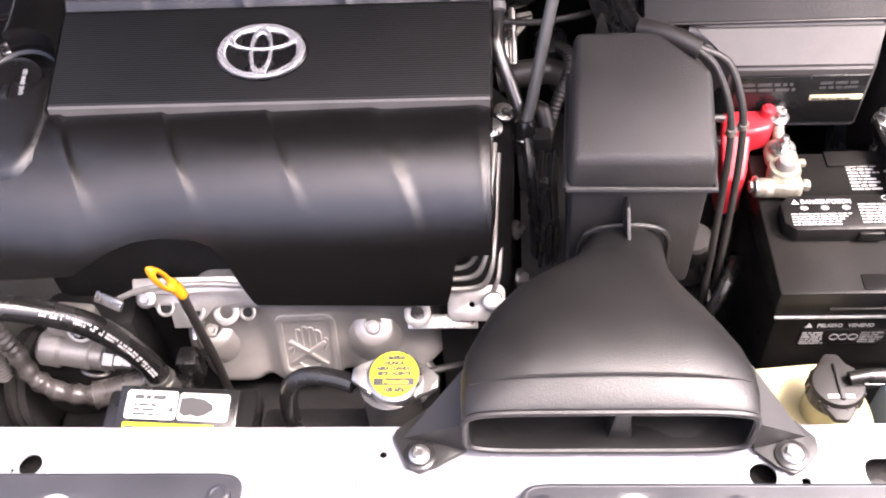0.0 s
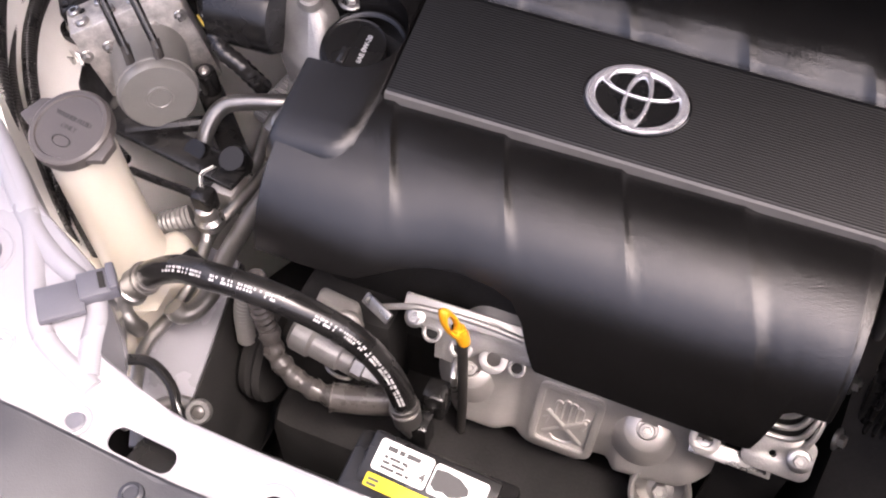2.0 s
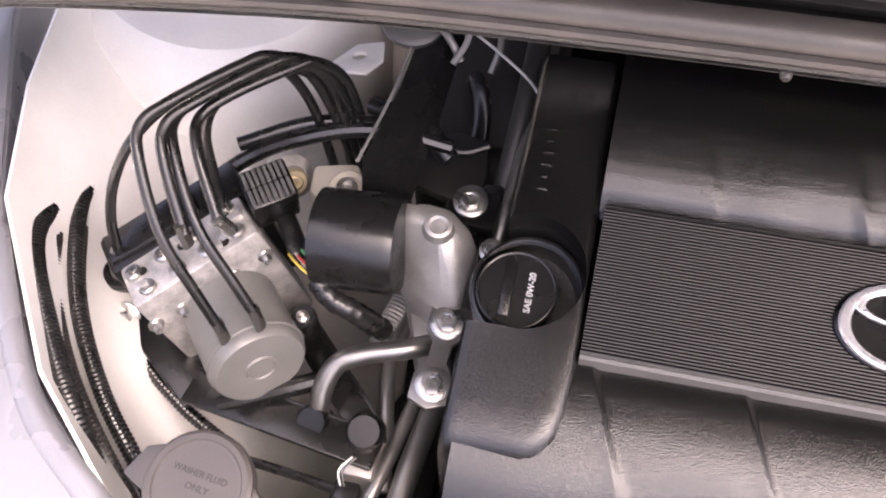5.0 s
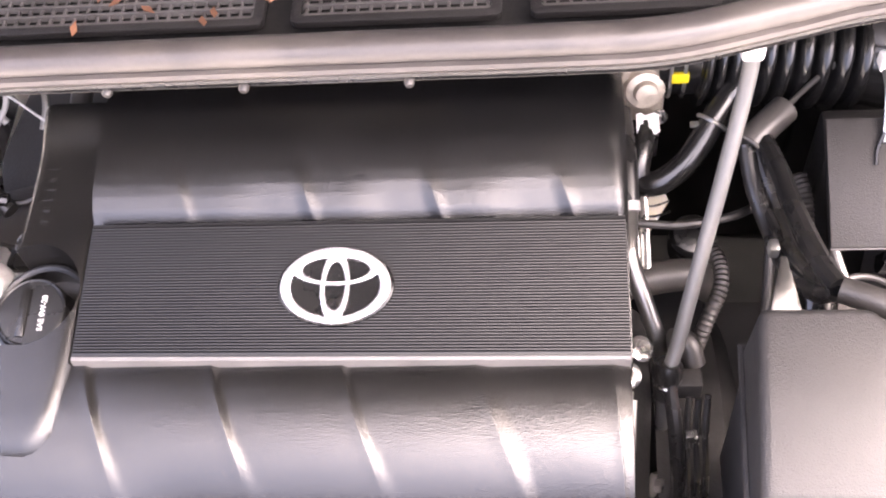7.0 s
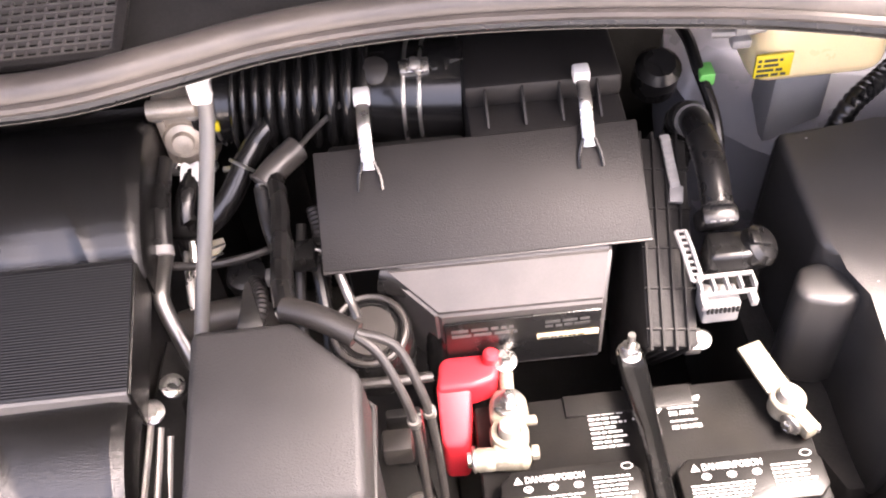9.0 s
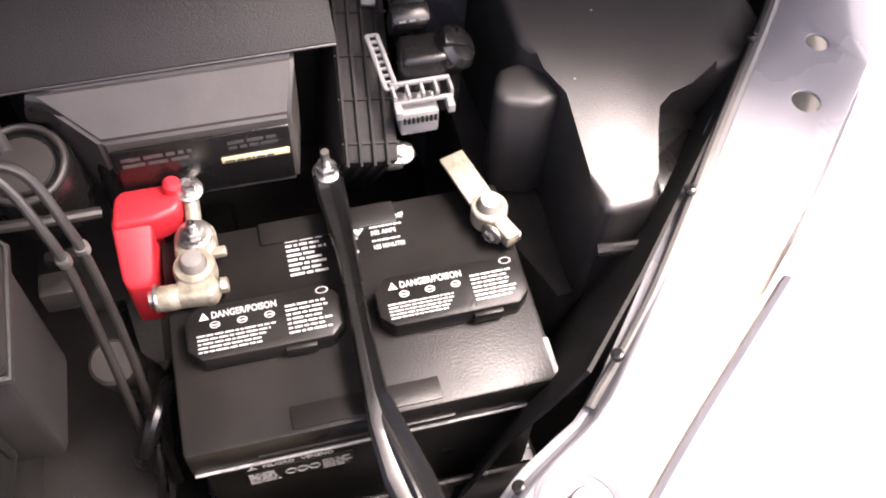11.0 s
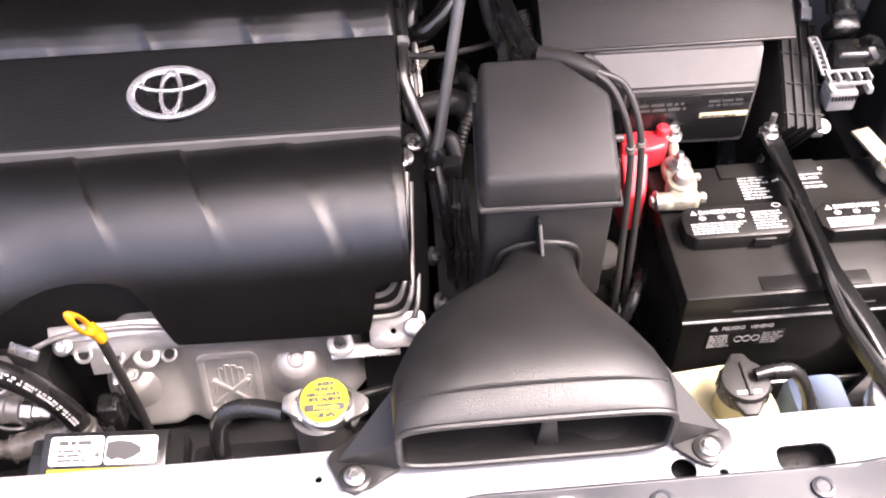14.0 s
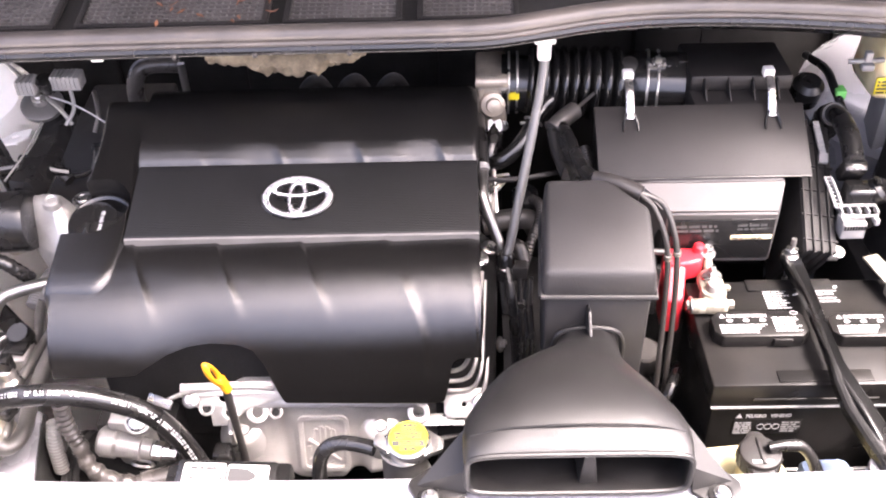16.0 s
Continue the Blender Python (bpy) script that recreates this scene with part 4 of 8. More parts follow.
def build_head():
    h = thing("valve_cover", (-0.12, 0.66, 0.70), "grey cast valve cover of the front cylinder bank", "valve cover")
    prof = [(0.715, 0.928), (0.695, 0.926), (0.672, 0.918), (0.656, 0.900), (0.648, 0.868), (0.640, 0.832), (0.632, 0.808), (0.630, 0.795), (0.640, 0.785), (0.68, 0.78)]
    line = spline([(0, y, z) for y, z in prof], 4)
    fine = []
    for q in line:
        row = []
        for i in range(81):
            x = -0.275 + 0.315 * i / 80
            low = max(0.0, min(1.0, (0.915 - q.z) / 0.06))
            e = min(1.0, max(0.0, (abs(x + 0.1175) - 0.128) / 0.030))
            hollow = 0.010 * math.exp(-((x + 0.200) / 0.012) ** 2) + 0.012 * math.exp(-((x + 0.108) / 0.014) ** 4) * max(0.0, (0.84 - q.z) / 0.04) + 0.034 * min(1.0, max(0.0, (x + 0.035) / 0.04)) ** 2
            lift = 0.010 * min(1.0, max(0.0, (x + 0.12) / 0.10)) * max(0.0, min(1.0, (0.87 - q.z) / 0.06))
            row.append((x, q.y + hollow * low + 0.020 * e * e, q.z - 0.020 * e * e * (1 - low) + 2.2 * lift))
        fine.append(row)
    part("casting", sheet(fine, 0.004), HEADCOVER, h, angle=50)
    pm = pose(-0.148, 0.6425, 0.848, 74, 0, -1)
    part("badge_field", plate([rrect(-0.030, -0.040, 0.030, 0.040, 0.008)], 0.003, pm), HEADCOVER, h)
    part("badge_frame", plate([rrect(-0.032, -0.042, 0.032, 0.042, 0.009), rrect(-0.0272, -0.0372, 0.0272, 0.0372, 0.006)], 0.007, pm @ flat(0, 0, 0.0015), 0.0014), HEADCOVER, h)
    mark = bmesh.new()
    for q in (40, -40):
        join(mark, rbox((-0.026, -0.0026, 0), (0.026, 0.0026, 0.004), 0.0012), pm @ Matrix.Translation((0, -0.010, 0.001)) @ pose(0, 0, 0, 0, 0, q))
    for i in range(4):
        join(mark, tube([(-0.0125 + 0.0072 * i, -0.002, 0.002), (-0.0125 + 0.0072 * i, 0.024 - 0.0035 * abs(i - 1.4), 0.002), (-0.0096 + 0.0072 * i, 0.0275 - 0.0035 * abs(i - 1.4), 0.002), (-0.0064 + 0.0072 * i, 0.024 - 0.0035 * abs(i - 1.4), 0.002), (-0.0064 + 0.0072 * i, 0.004, 0.002)], 0.0014, 6, 3), pm)
    join(mark, tube([(0.015, 0.002, 0.002), (0.019, 0.010, 0.002), (0.023, 0.008, 0.002), (0.018, -0.006, 0.002)], 0.0014, 6, 4), pm)
    join(mark, tube([(-0.022, -0.006, 0.002), (-0.017, -0.003, 0.002), (-0.019, -0.012, 0.002)], 0.0014, 6, 4), pm)
    join(mark, tube([(-0.012, -0.026, 0.002), (-0.006, -0.031, 0.002), (0.006, -0.031, 0.002), (0.012, -0.026, 0.002)], 0.0014, 6, 4), pm)
    part("badge_mark", mark, HEADCOVER, h, "raised crossed-bars mark")
    for x, y, z in ((-0.072, 0.652, 0.876), (-0.252, 0.656, 0.868)):
        part("bolt_boss", lathe([(0.042, -0.045), (0.036, -0.026), (0.029, -0.009), (0.0225, -0.001), (0.0205, 0.001), (0.0105, 0.002), (0.0095, -0.001)], (x, y - 0.006, z + 0.002), (0, -0.55, 0.85), 32), HEADCOVER, h, angle=60)
        part("cover_bolt", bolt((x, y - 0.009, z + 0.004), (0, -0.55, 0.85), 0.0046, 0.006), ALLOY, h)
    for x, y, z in ((-0.229, 0.648, 0.903), (-0.022, 0.642, 0.905)):
        m = frame_at((x, y, z), (0, -0.62, 0.78))
        part("lifting_eye", plate([circle(0, 0, 0.0135, 26) , circle(0, 0, 0.0080, 20)], 0.005, m, 0.001), ALLOY, h)
    part("plug_well", lathe([(0.031, -0.05), (0.031, 0.001), (0.0285, 0.004), (0.026, 0.001), (0.0255, -0.045)], (-0.040, 0.622, 0.805), (0, -0.6, 0.8), 30), HEADCOVER, h)
    part("well_plug", bolt((-0.040, 0.634, 0.790), (0, -0.6, 0.8), 0.008, 0.02), ALLOY, h)
    part("top_flange", rbox((-0.105, -0.006, -0.0025), (0.105, 0.006, 0.0025), 0.0015, pose(-0.127, 0.652, 0.914, 52, 0, -1)), ALLOY, h, "bright machined flange")
    part("shelf", rbox((-0.055, -0.009, -0.003), (0.068, 0.009, 0.003), 0.002, pose(-0.272, 0.664, 0.931, 38, 0, 2)), HEADCOVER, h)
    part("shelf_lip", tube([(-0.350, 0.650, 0.922), (-0.31, 0.656, 0.936), (-0.25, 0.660, 0.938), (-0.205, 0.660, 0.934)], 0.0032, 8, 5), ALLOY, h)
    for x, y, z, r in ((-0.293, 0.648, 0.913, 0.010), (-0.262, 0.645, 0.909, 0.012), (-0.205, 0.646, 0.905, 0.009)):
        part("flange_hole", lathe([(r, -0.004), (r, 0.0015), (r * 0.8, 0.002), (r * 0.62, 0.001), (r * 0.6, -0.003)], (x, y, z), (0, -0.62, 0.78), 18), ALLOY, h)
        # flat black disc paints the shade inside the hole
        part("hole_shadow", lathe([(r * 0.58, -0.003), (r * 0.58, 0.0012)], (x, y, z), (0, -0.62, 0.78), 14), MATTE, h, "dark disc for the shade in a bolt hole")
    part("gasket_rail", tube([(-0.325, 0.667, 0.917), (-0.25, 0.670, 0.922), (-0.19, 0.672, 0.920), (-0.10, 0.672, 0.915), (0.0, 0.668, 0.900)], 0.006, 8, 5), ALLOY, h)
    tb = plate([[(-0.318, 0.0), (-0.29, 0.022), (-0.235, 0.026), (-0.195, 0.016), (-0.195, 0.006), (-0.24, -0.004), (-0.262, -0.026), (-0.284, -0.026), (-0.288, -0.006)], circle(-0.272, 0.008, 0.006, 14)], 0.005, pose(0, 0.652, 0.915, 50), 0.001)
    part("bracket", tb, ALLOY, h)
    part("bracket_bolt", bolt((-0.312, 0.651, 0.925), (0, -0.6, 0.8), 0.0062, 0.008), STEEL, h)
    part("wing_tab", rbox((-0.02, -0.006, -0.002), (0.016, 0.006, 0.002), 0.0015, pose(-0.345, 0.640, 0.935, 40, 0, -25)), STEEL, h)
    part("hanger", rbox((-0.003, -0.012, -0.045), (0.003, 0.012, 0.035), 0.002, pose(-0.262, 0.634, 0.868, 12, 0, 10)), STEEL, h)
    # right-hand end: stepped chain cover flange
    f = thing("chain_cover", (0.05, 0.70, 0.70), "cast alloy chain cover flange with stepped ribs", "engine part")
    flange = bmesh.new()
    for k in range(4):
        zl, dx = 0.968 - 0.018 * k, 0.0062 * k
        join(flange, tube([(-0.005, 0.654, zl), (0.030 + dx, 0.654, zl + 0.002), (0.044 + dx, 0.660, zl + 0.020), (0.049 + dx * 0.95, 0.682, zl + 0.038), (0.052 + dx * 0.85, 0.712, zl + 0.052), (0.056 + dx * 0.7, 0.742, zl + 0.066 + dx * 0.3), (0.059 + dx * 0.6, 0.768, zl + 0.078 + dx * 0.5)], 0.0029, 8, 6))
    part("rib", flange, ALLOY, f)
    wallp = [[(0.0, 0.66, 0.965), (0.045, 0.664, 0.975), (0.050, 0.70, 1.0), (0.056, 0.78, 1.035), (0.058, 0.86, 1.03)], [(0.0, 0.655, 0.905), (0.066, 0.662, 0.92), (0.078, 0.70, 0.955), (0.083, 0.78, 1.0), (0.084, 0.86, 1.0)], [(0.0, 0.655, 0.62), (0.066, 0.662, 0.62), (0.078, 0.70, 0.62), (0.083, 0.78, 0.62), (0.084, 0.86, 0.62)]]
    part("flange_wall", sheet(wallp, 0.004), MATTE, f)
    foot = plate([rrect(0.012, -0.018, 0.07, 0.018, 0.008), circle(0.036, -0.002, 0.0045, 14)], 0.008, pose(0, 0.650, 0.913, 40), 0.0015)
    part("foot", foot, ALLOY, f)
    for x, y, z, a in ((0.058, 0.644, 0.922, (0, -0.6, 0.8)), (0.060, 0.772, 1.050, (0.1, -0.3, 0.9)), (0.085, 0.728, 0.939, (0.9, -0.3, 0.3)), (0.088, 0.685, 0.91, (0.9, -0.3, 0.3)), (0.073, 0.80, 1.045, (0.3, -0.2, 0.9))):
        part("flange_bolt", bolt((x, y, z), a, 0.0065, 0.008), STEEL, f)
    part("strap", rbox((-0.045, -0.008, -0.0015), (0.03, 0.008, 0.0015), 0.001, pose(0.012, 0.640, 0.893, 30)), STEEL, f)
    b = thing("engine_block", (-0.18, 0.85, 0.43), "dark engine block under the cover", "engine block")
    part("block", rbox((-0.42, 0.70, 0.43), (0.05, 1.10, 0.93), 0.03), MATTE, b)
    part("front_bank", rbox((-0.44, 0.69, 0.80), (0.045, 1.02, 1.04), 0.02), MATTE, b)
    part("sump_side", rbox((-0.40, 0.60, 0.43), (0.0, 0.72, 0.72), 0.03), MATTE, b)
    d = thing("dipstick", (-0.26, 0.62, 0.75), "oil dipstick with an orange-yellow pull ring", "dipstick")
    long = Vector((-0.32, -0.10, 0.94)).normalized()
    nrm = Vector((0.95, -0.30, 0.0))
    nrm = (nrm - long * nrm.dot(long)).normalized()
    m = Matrix((long.cross(nrm), long, nrm)).transposed().to_4x4()
    m.translation = (-0.2555, 0.599, 1.026)
    ring = torus((0, 0, 0), (0, 0, 1), 0.0130, 0.0047, 0.40, 1.30, 28, 10)
    ring.transform(m)
    part("pull_ring", ring, ORANGE, d, "orange-yellow plastic ring")
    part("neck", lathe([(0.0055, -0.012), (0.0065, 0.0), (0.0055, 0.012)], (-0.2475, 0.605, 1.003), (-0.2, -0.1, 1), 14), ORANGE, d)
    part("dipstick_tube", tube([(-0.247, 0.606, 1.0), (-0.248, 0.611, 0.955), (-0.250, 0.620, 0.89), (-0.252, 0.628, 0.82), (-0.255, 0.635, 0.70)], 0.0050, 12, 6), SLEEVE, d)


build_cover()
build_head()


# ---- intake, battery and the right-hand side ----
def build_scoop():
    s = thing("intake_scoop", (0.145, 0.41, 1.057), "dark grey plastic air intake scoop bolted to the front panel", "intake duct")
    # cross-sections from the mouth back to the neck: y, left, right, bottom, top
    secs = [(0.400, 0.037, 0.252, 1.062, 1.120), (0.406, 0.035, 0.254, 1.061, 1.124), (0.42, 0.034, 0.256, 1.060, 1.129), (0.44, 0.034, 0.257, 1.055, 1.133), (0.465, 0.036, 0.255, 1.045, 1.134), (0.49, 0.043, 0.249, 1.030, 1.131), (0.512, 0.051, 0.240, 1.020, 1.125),
            (0.53, 0.063, 0.231, 1.012, 1.118), (0.548, 0.085, 0.224, 1.005, 1.109), (0.565, 0.108, 0.219, 1.0, 1.099), (0.582, 0.124, 0.217, 0.992, 1.088), (0.605, 0.137, 0.217, 0.985, 1.075), (0.634, 0.142, 0.218, 0.98, 1.064)]
    secs = [(y, (a + b) / 2, (b - a) / 2, lo, hi) for y, a, b, lo, hi in secs]
    rows = []
    for y, cx, w, b, t in secs:
        ring = []
        n = 48
        for k in range(n):
            a = 2 * math.pi * k / n
            c, sn = math.cos(a), math.sin(a)
            e = 0.34 if y < 0.43 else 0.34 + 0.12 * min(1, (y - 0.43) / 0.08)
            ux, uz = math.copysign(abs(c) ** e, c), math.copysign(abs(sn) ** e, sn)
            arch = 0.006 * (1 - ux * ux) * min(1, (y - 0.395) / 0.05) * (uz > 0)
            ring.append((cx + w * ux, y, (b + t) / 2 + (t - b) / 2 * uz + arch - ((0.016 * min(1, (y - 0.40) / 0.08) + 0.016 * min(1, max(0, (y - 0.43) / 0.07)) * min(1, max(0, (0.60 - y) / 0.04))) * abs(ux) ** 3 if uz > 0 else 0)))
        rows.append(ring)
    fine = []
    for i, (a, b) in enumerate(zip(rows, rows[1:])):
        for t in (0, 0.5):
            fine.append([Vector(p).lerp(Vector(q), t) for p, q in zip(a, b)])
    fine.append([Vector(q) for q in rows[-1]])
    skin = []
    for row in fine[::-1]:
        c = sum(row, Vector()) / len(row)
        skin.append([q + (c - q) * (0.0035 / max(0.01, (c - q).length)) for q in row])
    skin += fine
    bm = bmesh.new()
    vs = [[bm.verts.new(q) for q in row] for row in skin]
    for a, b in zip(vs, vs[1:]):
        for i in range(48):
            bm.faces.new((a[i], a[(i + 1) % 48], b[(i + 1) % 48], b[i]))
    body = part("duct", bm, DUCT, s, angle=60)
    lip = [Vector(q) for q in rows[0]]
    part("mouth_rim", tube(lip + [lip[0]], 0.0028, 8, 1), DUCT, body)
    part("divider", prism([(-0.0095, 0), (0.0095, 0), (0.0042, 0.052), (-0.0042, 0.052)], -0.035, 0.0, 0.0015, pose(0.156, 0.410, 1.0625, 90)), DUCT, body)
    part("floor_plate", rbox((0.045, 0.402, 1.0585), (0.252, 0.45, 1.0625), 0.001), DUCT, body)
    part("seam", tube([(0.042, 0.424, 1.121), (0.08, 0.423, 1.1335), (0.149, 0.423, 1.1365), (0.21, 0.423, 1.1335), (0.248, 0.425, 1.121)], 0.0011, 6, 6), DUCT, body)
    part("fin", prism([(0.560, 1.072), (0.622, 1.055), (0.622, 1.106), (0.607, 1.109)], -0.0016, 0.0016, 0.0006, Matrix(((0, 0, 1, 0.1775), (1, 0, 0, 0), (0, 1, 0, 0), (0, 0, 0, 1)))), DUCT, body)
    part("neck_rim", tube([(0.139, 0.613, 1.02), (0.141, 0.613, 1.058), (0.152, 0.613, 1.073), (0.18, 0.613, 1.078), (0.207, 0.613, 1.073), (0.218, 0.613, 1.058), (0.220, 0.613, 1.02)], 0.0032, 8, 4), DUCT, body)
    for sgn, bx, cx in ((-1, 0.0015, 0.036), (1, 0.284, 0.262)):
        if sgn > 0:
            ear = [(bx + 0.022, 0.401), (bx + 0.010, 0.387), (bx, 0.381), (bx - 0.012, 0.387), (0.257, 0.401), (0.258, 0.452), (0.264, 0.460), (bx + 0.022, 0.412)]
        else:
            ear = [(bx - 0.022, 0.413), (bx - 0.010, 0.388), (bx, 0.382), (bx + 0.012, 0.388), (0.038, 0.402), (0.037, 0.452), (0.032, 0.460), (bx - 0.020, 0.420)]
        er = part("ear", prism(ear, 1.0555, 1.0605, 0.0015), DUCT, s)
        gus = bmesh.new()
        vsx = [(0.037 if sgn < 0 else 0.257), (0.037 if sgn < 0 else 0.257)]
        a = (vsx[0], 0.402, 1.061), (vsx[0], 0.455, 1.061), (bx + sgn * 0.014, 0.412, 1.061), (vsx[0], 0.41, 1.085), (vsx[0], 0.452, 1.10)
        v = [gus.verts.new(q) for q in a]
        for q in ((0, 2, 3), (3, 2, 4), (4, 2, 1), (0, 3, 4, 1), (0, 1, 2)):
            gus.faces.new([v[i] for i in q])
        part("gusset", gus, DUCT, er, smooth=False)
        part("bolt_washer", lathe([(0.0125, 0), (0.0125, 0.003), (0.010, 0.0042), (0.008, 0.004)], (bx, 0.396, 1.060), seg=24), SMOOTH, er)
        part("bolt", bolt((bx, 0.396, 1.064), (0, 0, 1), 0.0054, 0.006, 12, 1.55), STEEL, er)


def build_resonator():
    r = thing("resonator_box", (0.19, 0.67, 0.98), "black plastic air resonator box with a lipped lid", "resonator")
    ol = [(0.124, 0.619), (0.252, 0.616), (0.254, 0.70), (0.206, 0.742), (0.132, 0.742)]
    lid = prism(ol, 0, 0.058, 0.007, None, 0.955, 3)
    for v in lid.verts:
        v.co.z += 1.118 + 0.02 * (v.co.y - 0.617) / 0.12 - (0.024 * max(0.0, 1 - (v.co.y - 0.617) / 0.11) if v.co.z > 0.03 else 0.0)
    part("lid", lid, RESON, r)
    rim = [(x, y, 1.120 + 0.02 * (y - 0.617) / 0.12) for x, y in ol]
    part("rim", tube(rim + [rim[0]], 0.0032, 8, 1), RESON, r)
    part("body", prism([(0.13, 0.624), (0.247, 0.622), (0.249, 0.70), (0.204, 0.738), (0.136, 0.738)], 0.98, 1.119, 0.006, None, 1.02), RESON, r)
    part("spout", prism([(0.0, 0.0), (0.038, 0.0), (0.021, 0.072), (0.017, 0.072)], 0, 0.003, 0.0008, pose(0.146, 0.740, 1.130, 30, 0, 0)), RUBBER, r, "black pointed spout")
    part("side_clip", rbox((0.215, 0.628, 1.03), (0.232, 0.64, 1.045), 0.002), RESON, r)


def build_battery():
    b = thing("battery", (0.465, 0.683, 0.79), "black car battery with white printed warnings", "battery")
    x0, x1, y0, y1, z = 0.327, 0.604, 0.592, 0.776, 1.0
    part("case", rbox((x0 + 0.006, y0 + 0.006, 0.79), (x1 - 0.006, y1 - 0.004, 0.965), 0.005), BATT, b)
    lid = part("lid", rbox((x0, y0, 0.962), (x1, y1, z), 0.004), BATT, b)
    part("front_ledge", rbox((x0 + 0.05, y0 - 0.002, 0.972), (x1 - 0.08, y0 + 0.001, 0.978), 0.0008), BATT, lid)
    part("front_step", rbox((0.405, y0 + 0.004, z), (0.515, y0 + 0.022, z + 0.0015), 0.0006), BATT, lid)
    part("rear_step", rbox((0.405, y1 - 0.022, z), (0.515, y1 - 0.001, z + 0.0025), 0.001), BATT, lid)
    part("lid_seam", rbox((x0 + 0.002, y0 - 0.001, 0.9605), (x1 - 0.002, y0 + 0.002, 0.9635), 0.0006), GREYINK, lid)
    top = z
    for cx0, cx1, cy0, cy1, seed in ((0.341, 0.456, 0.655, 0.700, 3), (0.482, 0.598, 0.652, 0.695, 5)):
        c = 0.010
        ol = [(cx0 + c, cy0), (cx1 - c, cy0), (cx1, cy0 + c), (cx1, cy1 - c), (cx1 - c, cy1), (cx0 + c, cy1), (cx0, cy1 - c), (cx0, cy0 + c)]
        cc = part("cell_cover", prism(ol, top - 0.001, top + 0.018, 0.0025), BATT, b)
        part("pry_notch", rbox(((cx0 + cx1) / 2 + 0.012, cy0 - 0.003, top + 0.003), ((cx0 + cx1) / 2 + 0.035, cy0 + 0.002, top + 0.014), 0.001), BATT, cc)
        m = flat(0, 0, top + 0.0182)
        tri = plate([[(cx0 + 0.011, cy1 - 0.012), (cx0 + 0.018, cy1 - 0.012), (cx0 + 0.0145, cy1 - 0.006)]], 0.0004, m, 0.0001)
        part("warning_mark", tri, INK, cc)
        part("warning_line", words("DANGER/POISON", 0.0078, m @ flat(cx0 + 0.020, cy1 - 0.0118, 0), 0.0001, width=0.78), INK, cc, "white printed warning")
        part("warning_print", bars(cx0 + 0.008, cy0 + 0.006, cx0 + 0.070, cy1 - 0.0225, 5, m, seed, 0.36, 0.3), INK, cc)
        part("warning_print", bars(cx0 + 0.074, cy0 + 0.008, cx1 - 0.008, cy1 - 0.0105, 7, m, seed + 9, 0.36, 0.2), INK, cc)
        for k in range(3):
            px = cx0 + 0.022 + 0.020 * k
            pic = torus((px, cy1 - 0.0175, top + 0.0184), (0, 0, 1), 0.0028, 0.0004, 1.2, 0.9, 16, 4)
            join(pic, rbox((px - 0.0026, cy1 - 0.0180, top + 0.0182), (px + 0.0026, cy1 - 0.0172, top + 0.0186), 0))
            part("warning_sign", pic, INK, cc)
        part("warning_sign", torus((cx1 - 0.012, cy1 - 0.0055, top + 0.0184), (0, 0, 1), 0.0036, 0.0004, 1.2, 0.75, 16, 4), INK, cc)
    m = flat(0, 0, top + 0.0002)
    part("maker_number", words("28800-03044", 0.0055, m @ flat(0.4235, 0.7655, 0), 0.0001, width=0.9), INK, b, "white printed number")
    part("maker_print", bars(0.4235, 0.722, 0.456, 0.7625, 9, m, 21, 0.42, 0.35), INK, b)
    part("rating", words("GROUP 24F", 0.0068, m @ flat(0.492, 0.7585, 0), 0.0002, width=0.85), INK, b, "white printed rating")
    part("rating", words("582 AMPS", 0.0055, m @ flat(0.492, 0.746, 0), 0.0001, width=0.9), INK, b, "white printed rating")
    part("rating", words("125 MINUTES", 0.0052, m @ flat(0.4915, 0.7325, 0), 0.0001, width=0.85), INK, b, "white printed rating")
    part("rating_print", bars(0.492, 0.7525, 0.518, 0.7550, 1, m, 31), INK, b)
    part("rating_print", bars(0.492, 0.7395, 0.515, 0.7420, 1, m, 32), INK, b)
    rec = bmesh.new()
    for a in (0, 120, 240):
        join(rec, rbox((-0.012, 0.005, 0), (-0.001, 0.0068, 0.0004), 0), flat(0.474, 0.745, top, 0, a + 20))
    for i in range(3):
        join(rec, rbox((-0.008, -0.0012 + 0.004 * i, 0), (0.006, 0.0012 + 0.004 * i, 0.0004), 0), flat(0.484, 0.752, top, 0, 50))
    part("recycling_mark", rec, INK, b)
    part("front_words", words("PELIGRO   VENENO", 0.0078, pose(0.376, y0 + 0.0052, 0.938, 90), 0.0002, width=0.8), INK, b, "worn printed warning")
    part("warning_mark", plate([[(0.364, 0.937), (0.372, 0.937), (0.368, 0.944)]], 0.0004, pose(0, y0 + 0.0056, 0, 90), 0.0001), INK, b)
    for k, x in enumerate((0.396, 0.405, 0.4145)):
        part("warning_sign", torus((x, y0 + 0.0042, 0.922), (0, 1, 0), 0.0042, 0.0006, 1, 1.1, 16, 4), GREYINK, b)
    part("front_label", rbox((0.362, y0 + 0.0048, 0.908), (0.445, y0 + 0.0062, 0.934), 0.0004), BATT, b, "worn grey label")
    part("front_print", bars(0.364, 0.910, 0.388, 0.932, 6, pose(0, y0 + 0.0044, 0, 90), 41), GREYINK, b)
    part("front_print", bars(0.421, 0.912, 0.444, 0.932, 5, pose(0, y0 + 0.0044, 0, 90), 43), GREYINK, b)
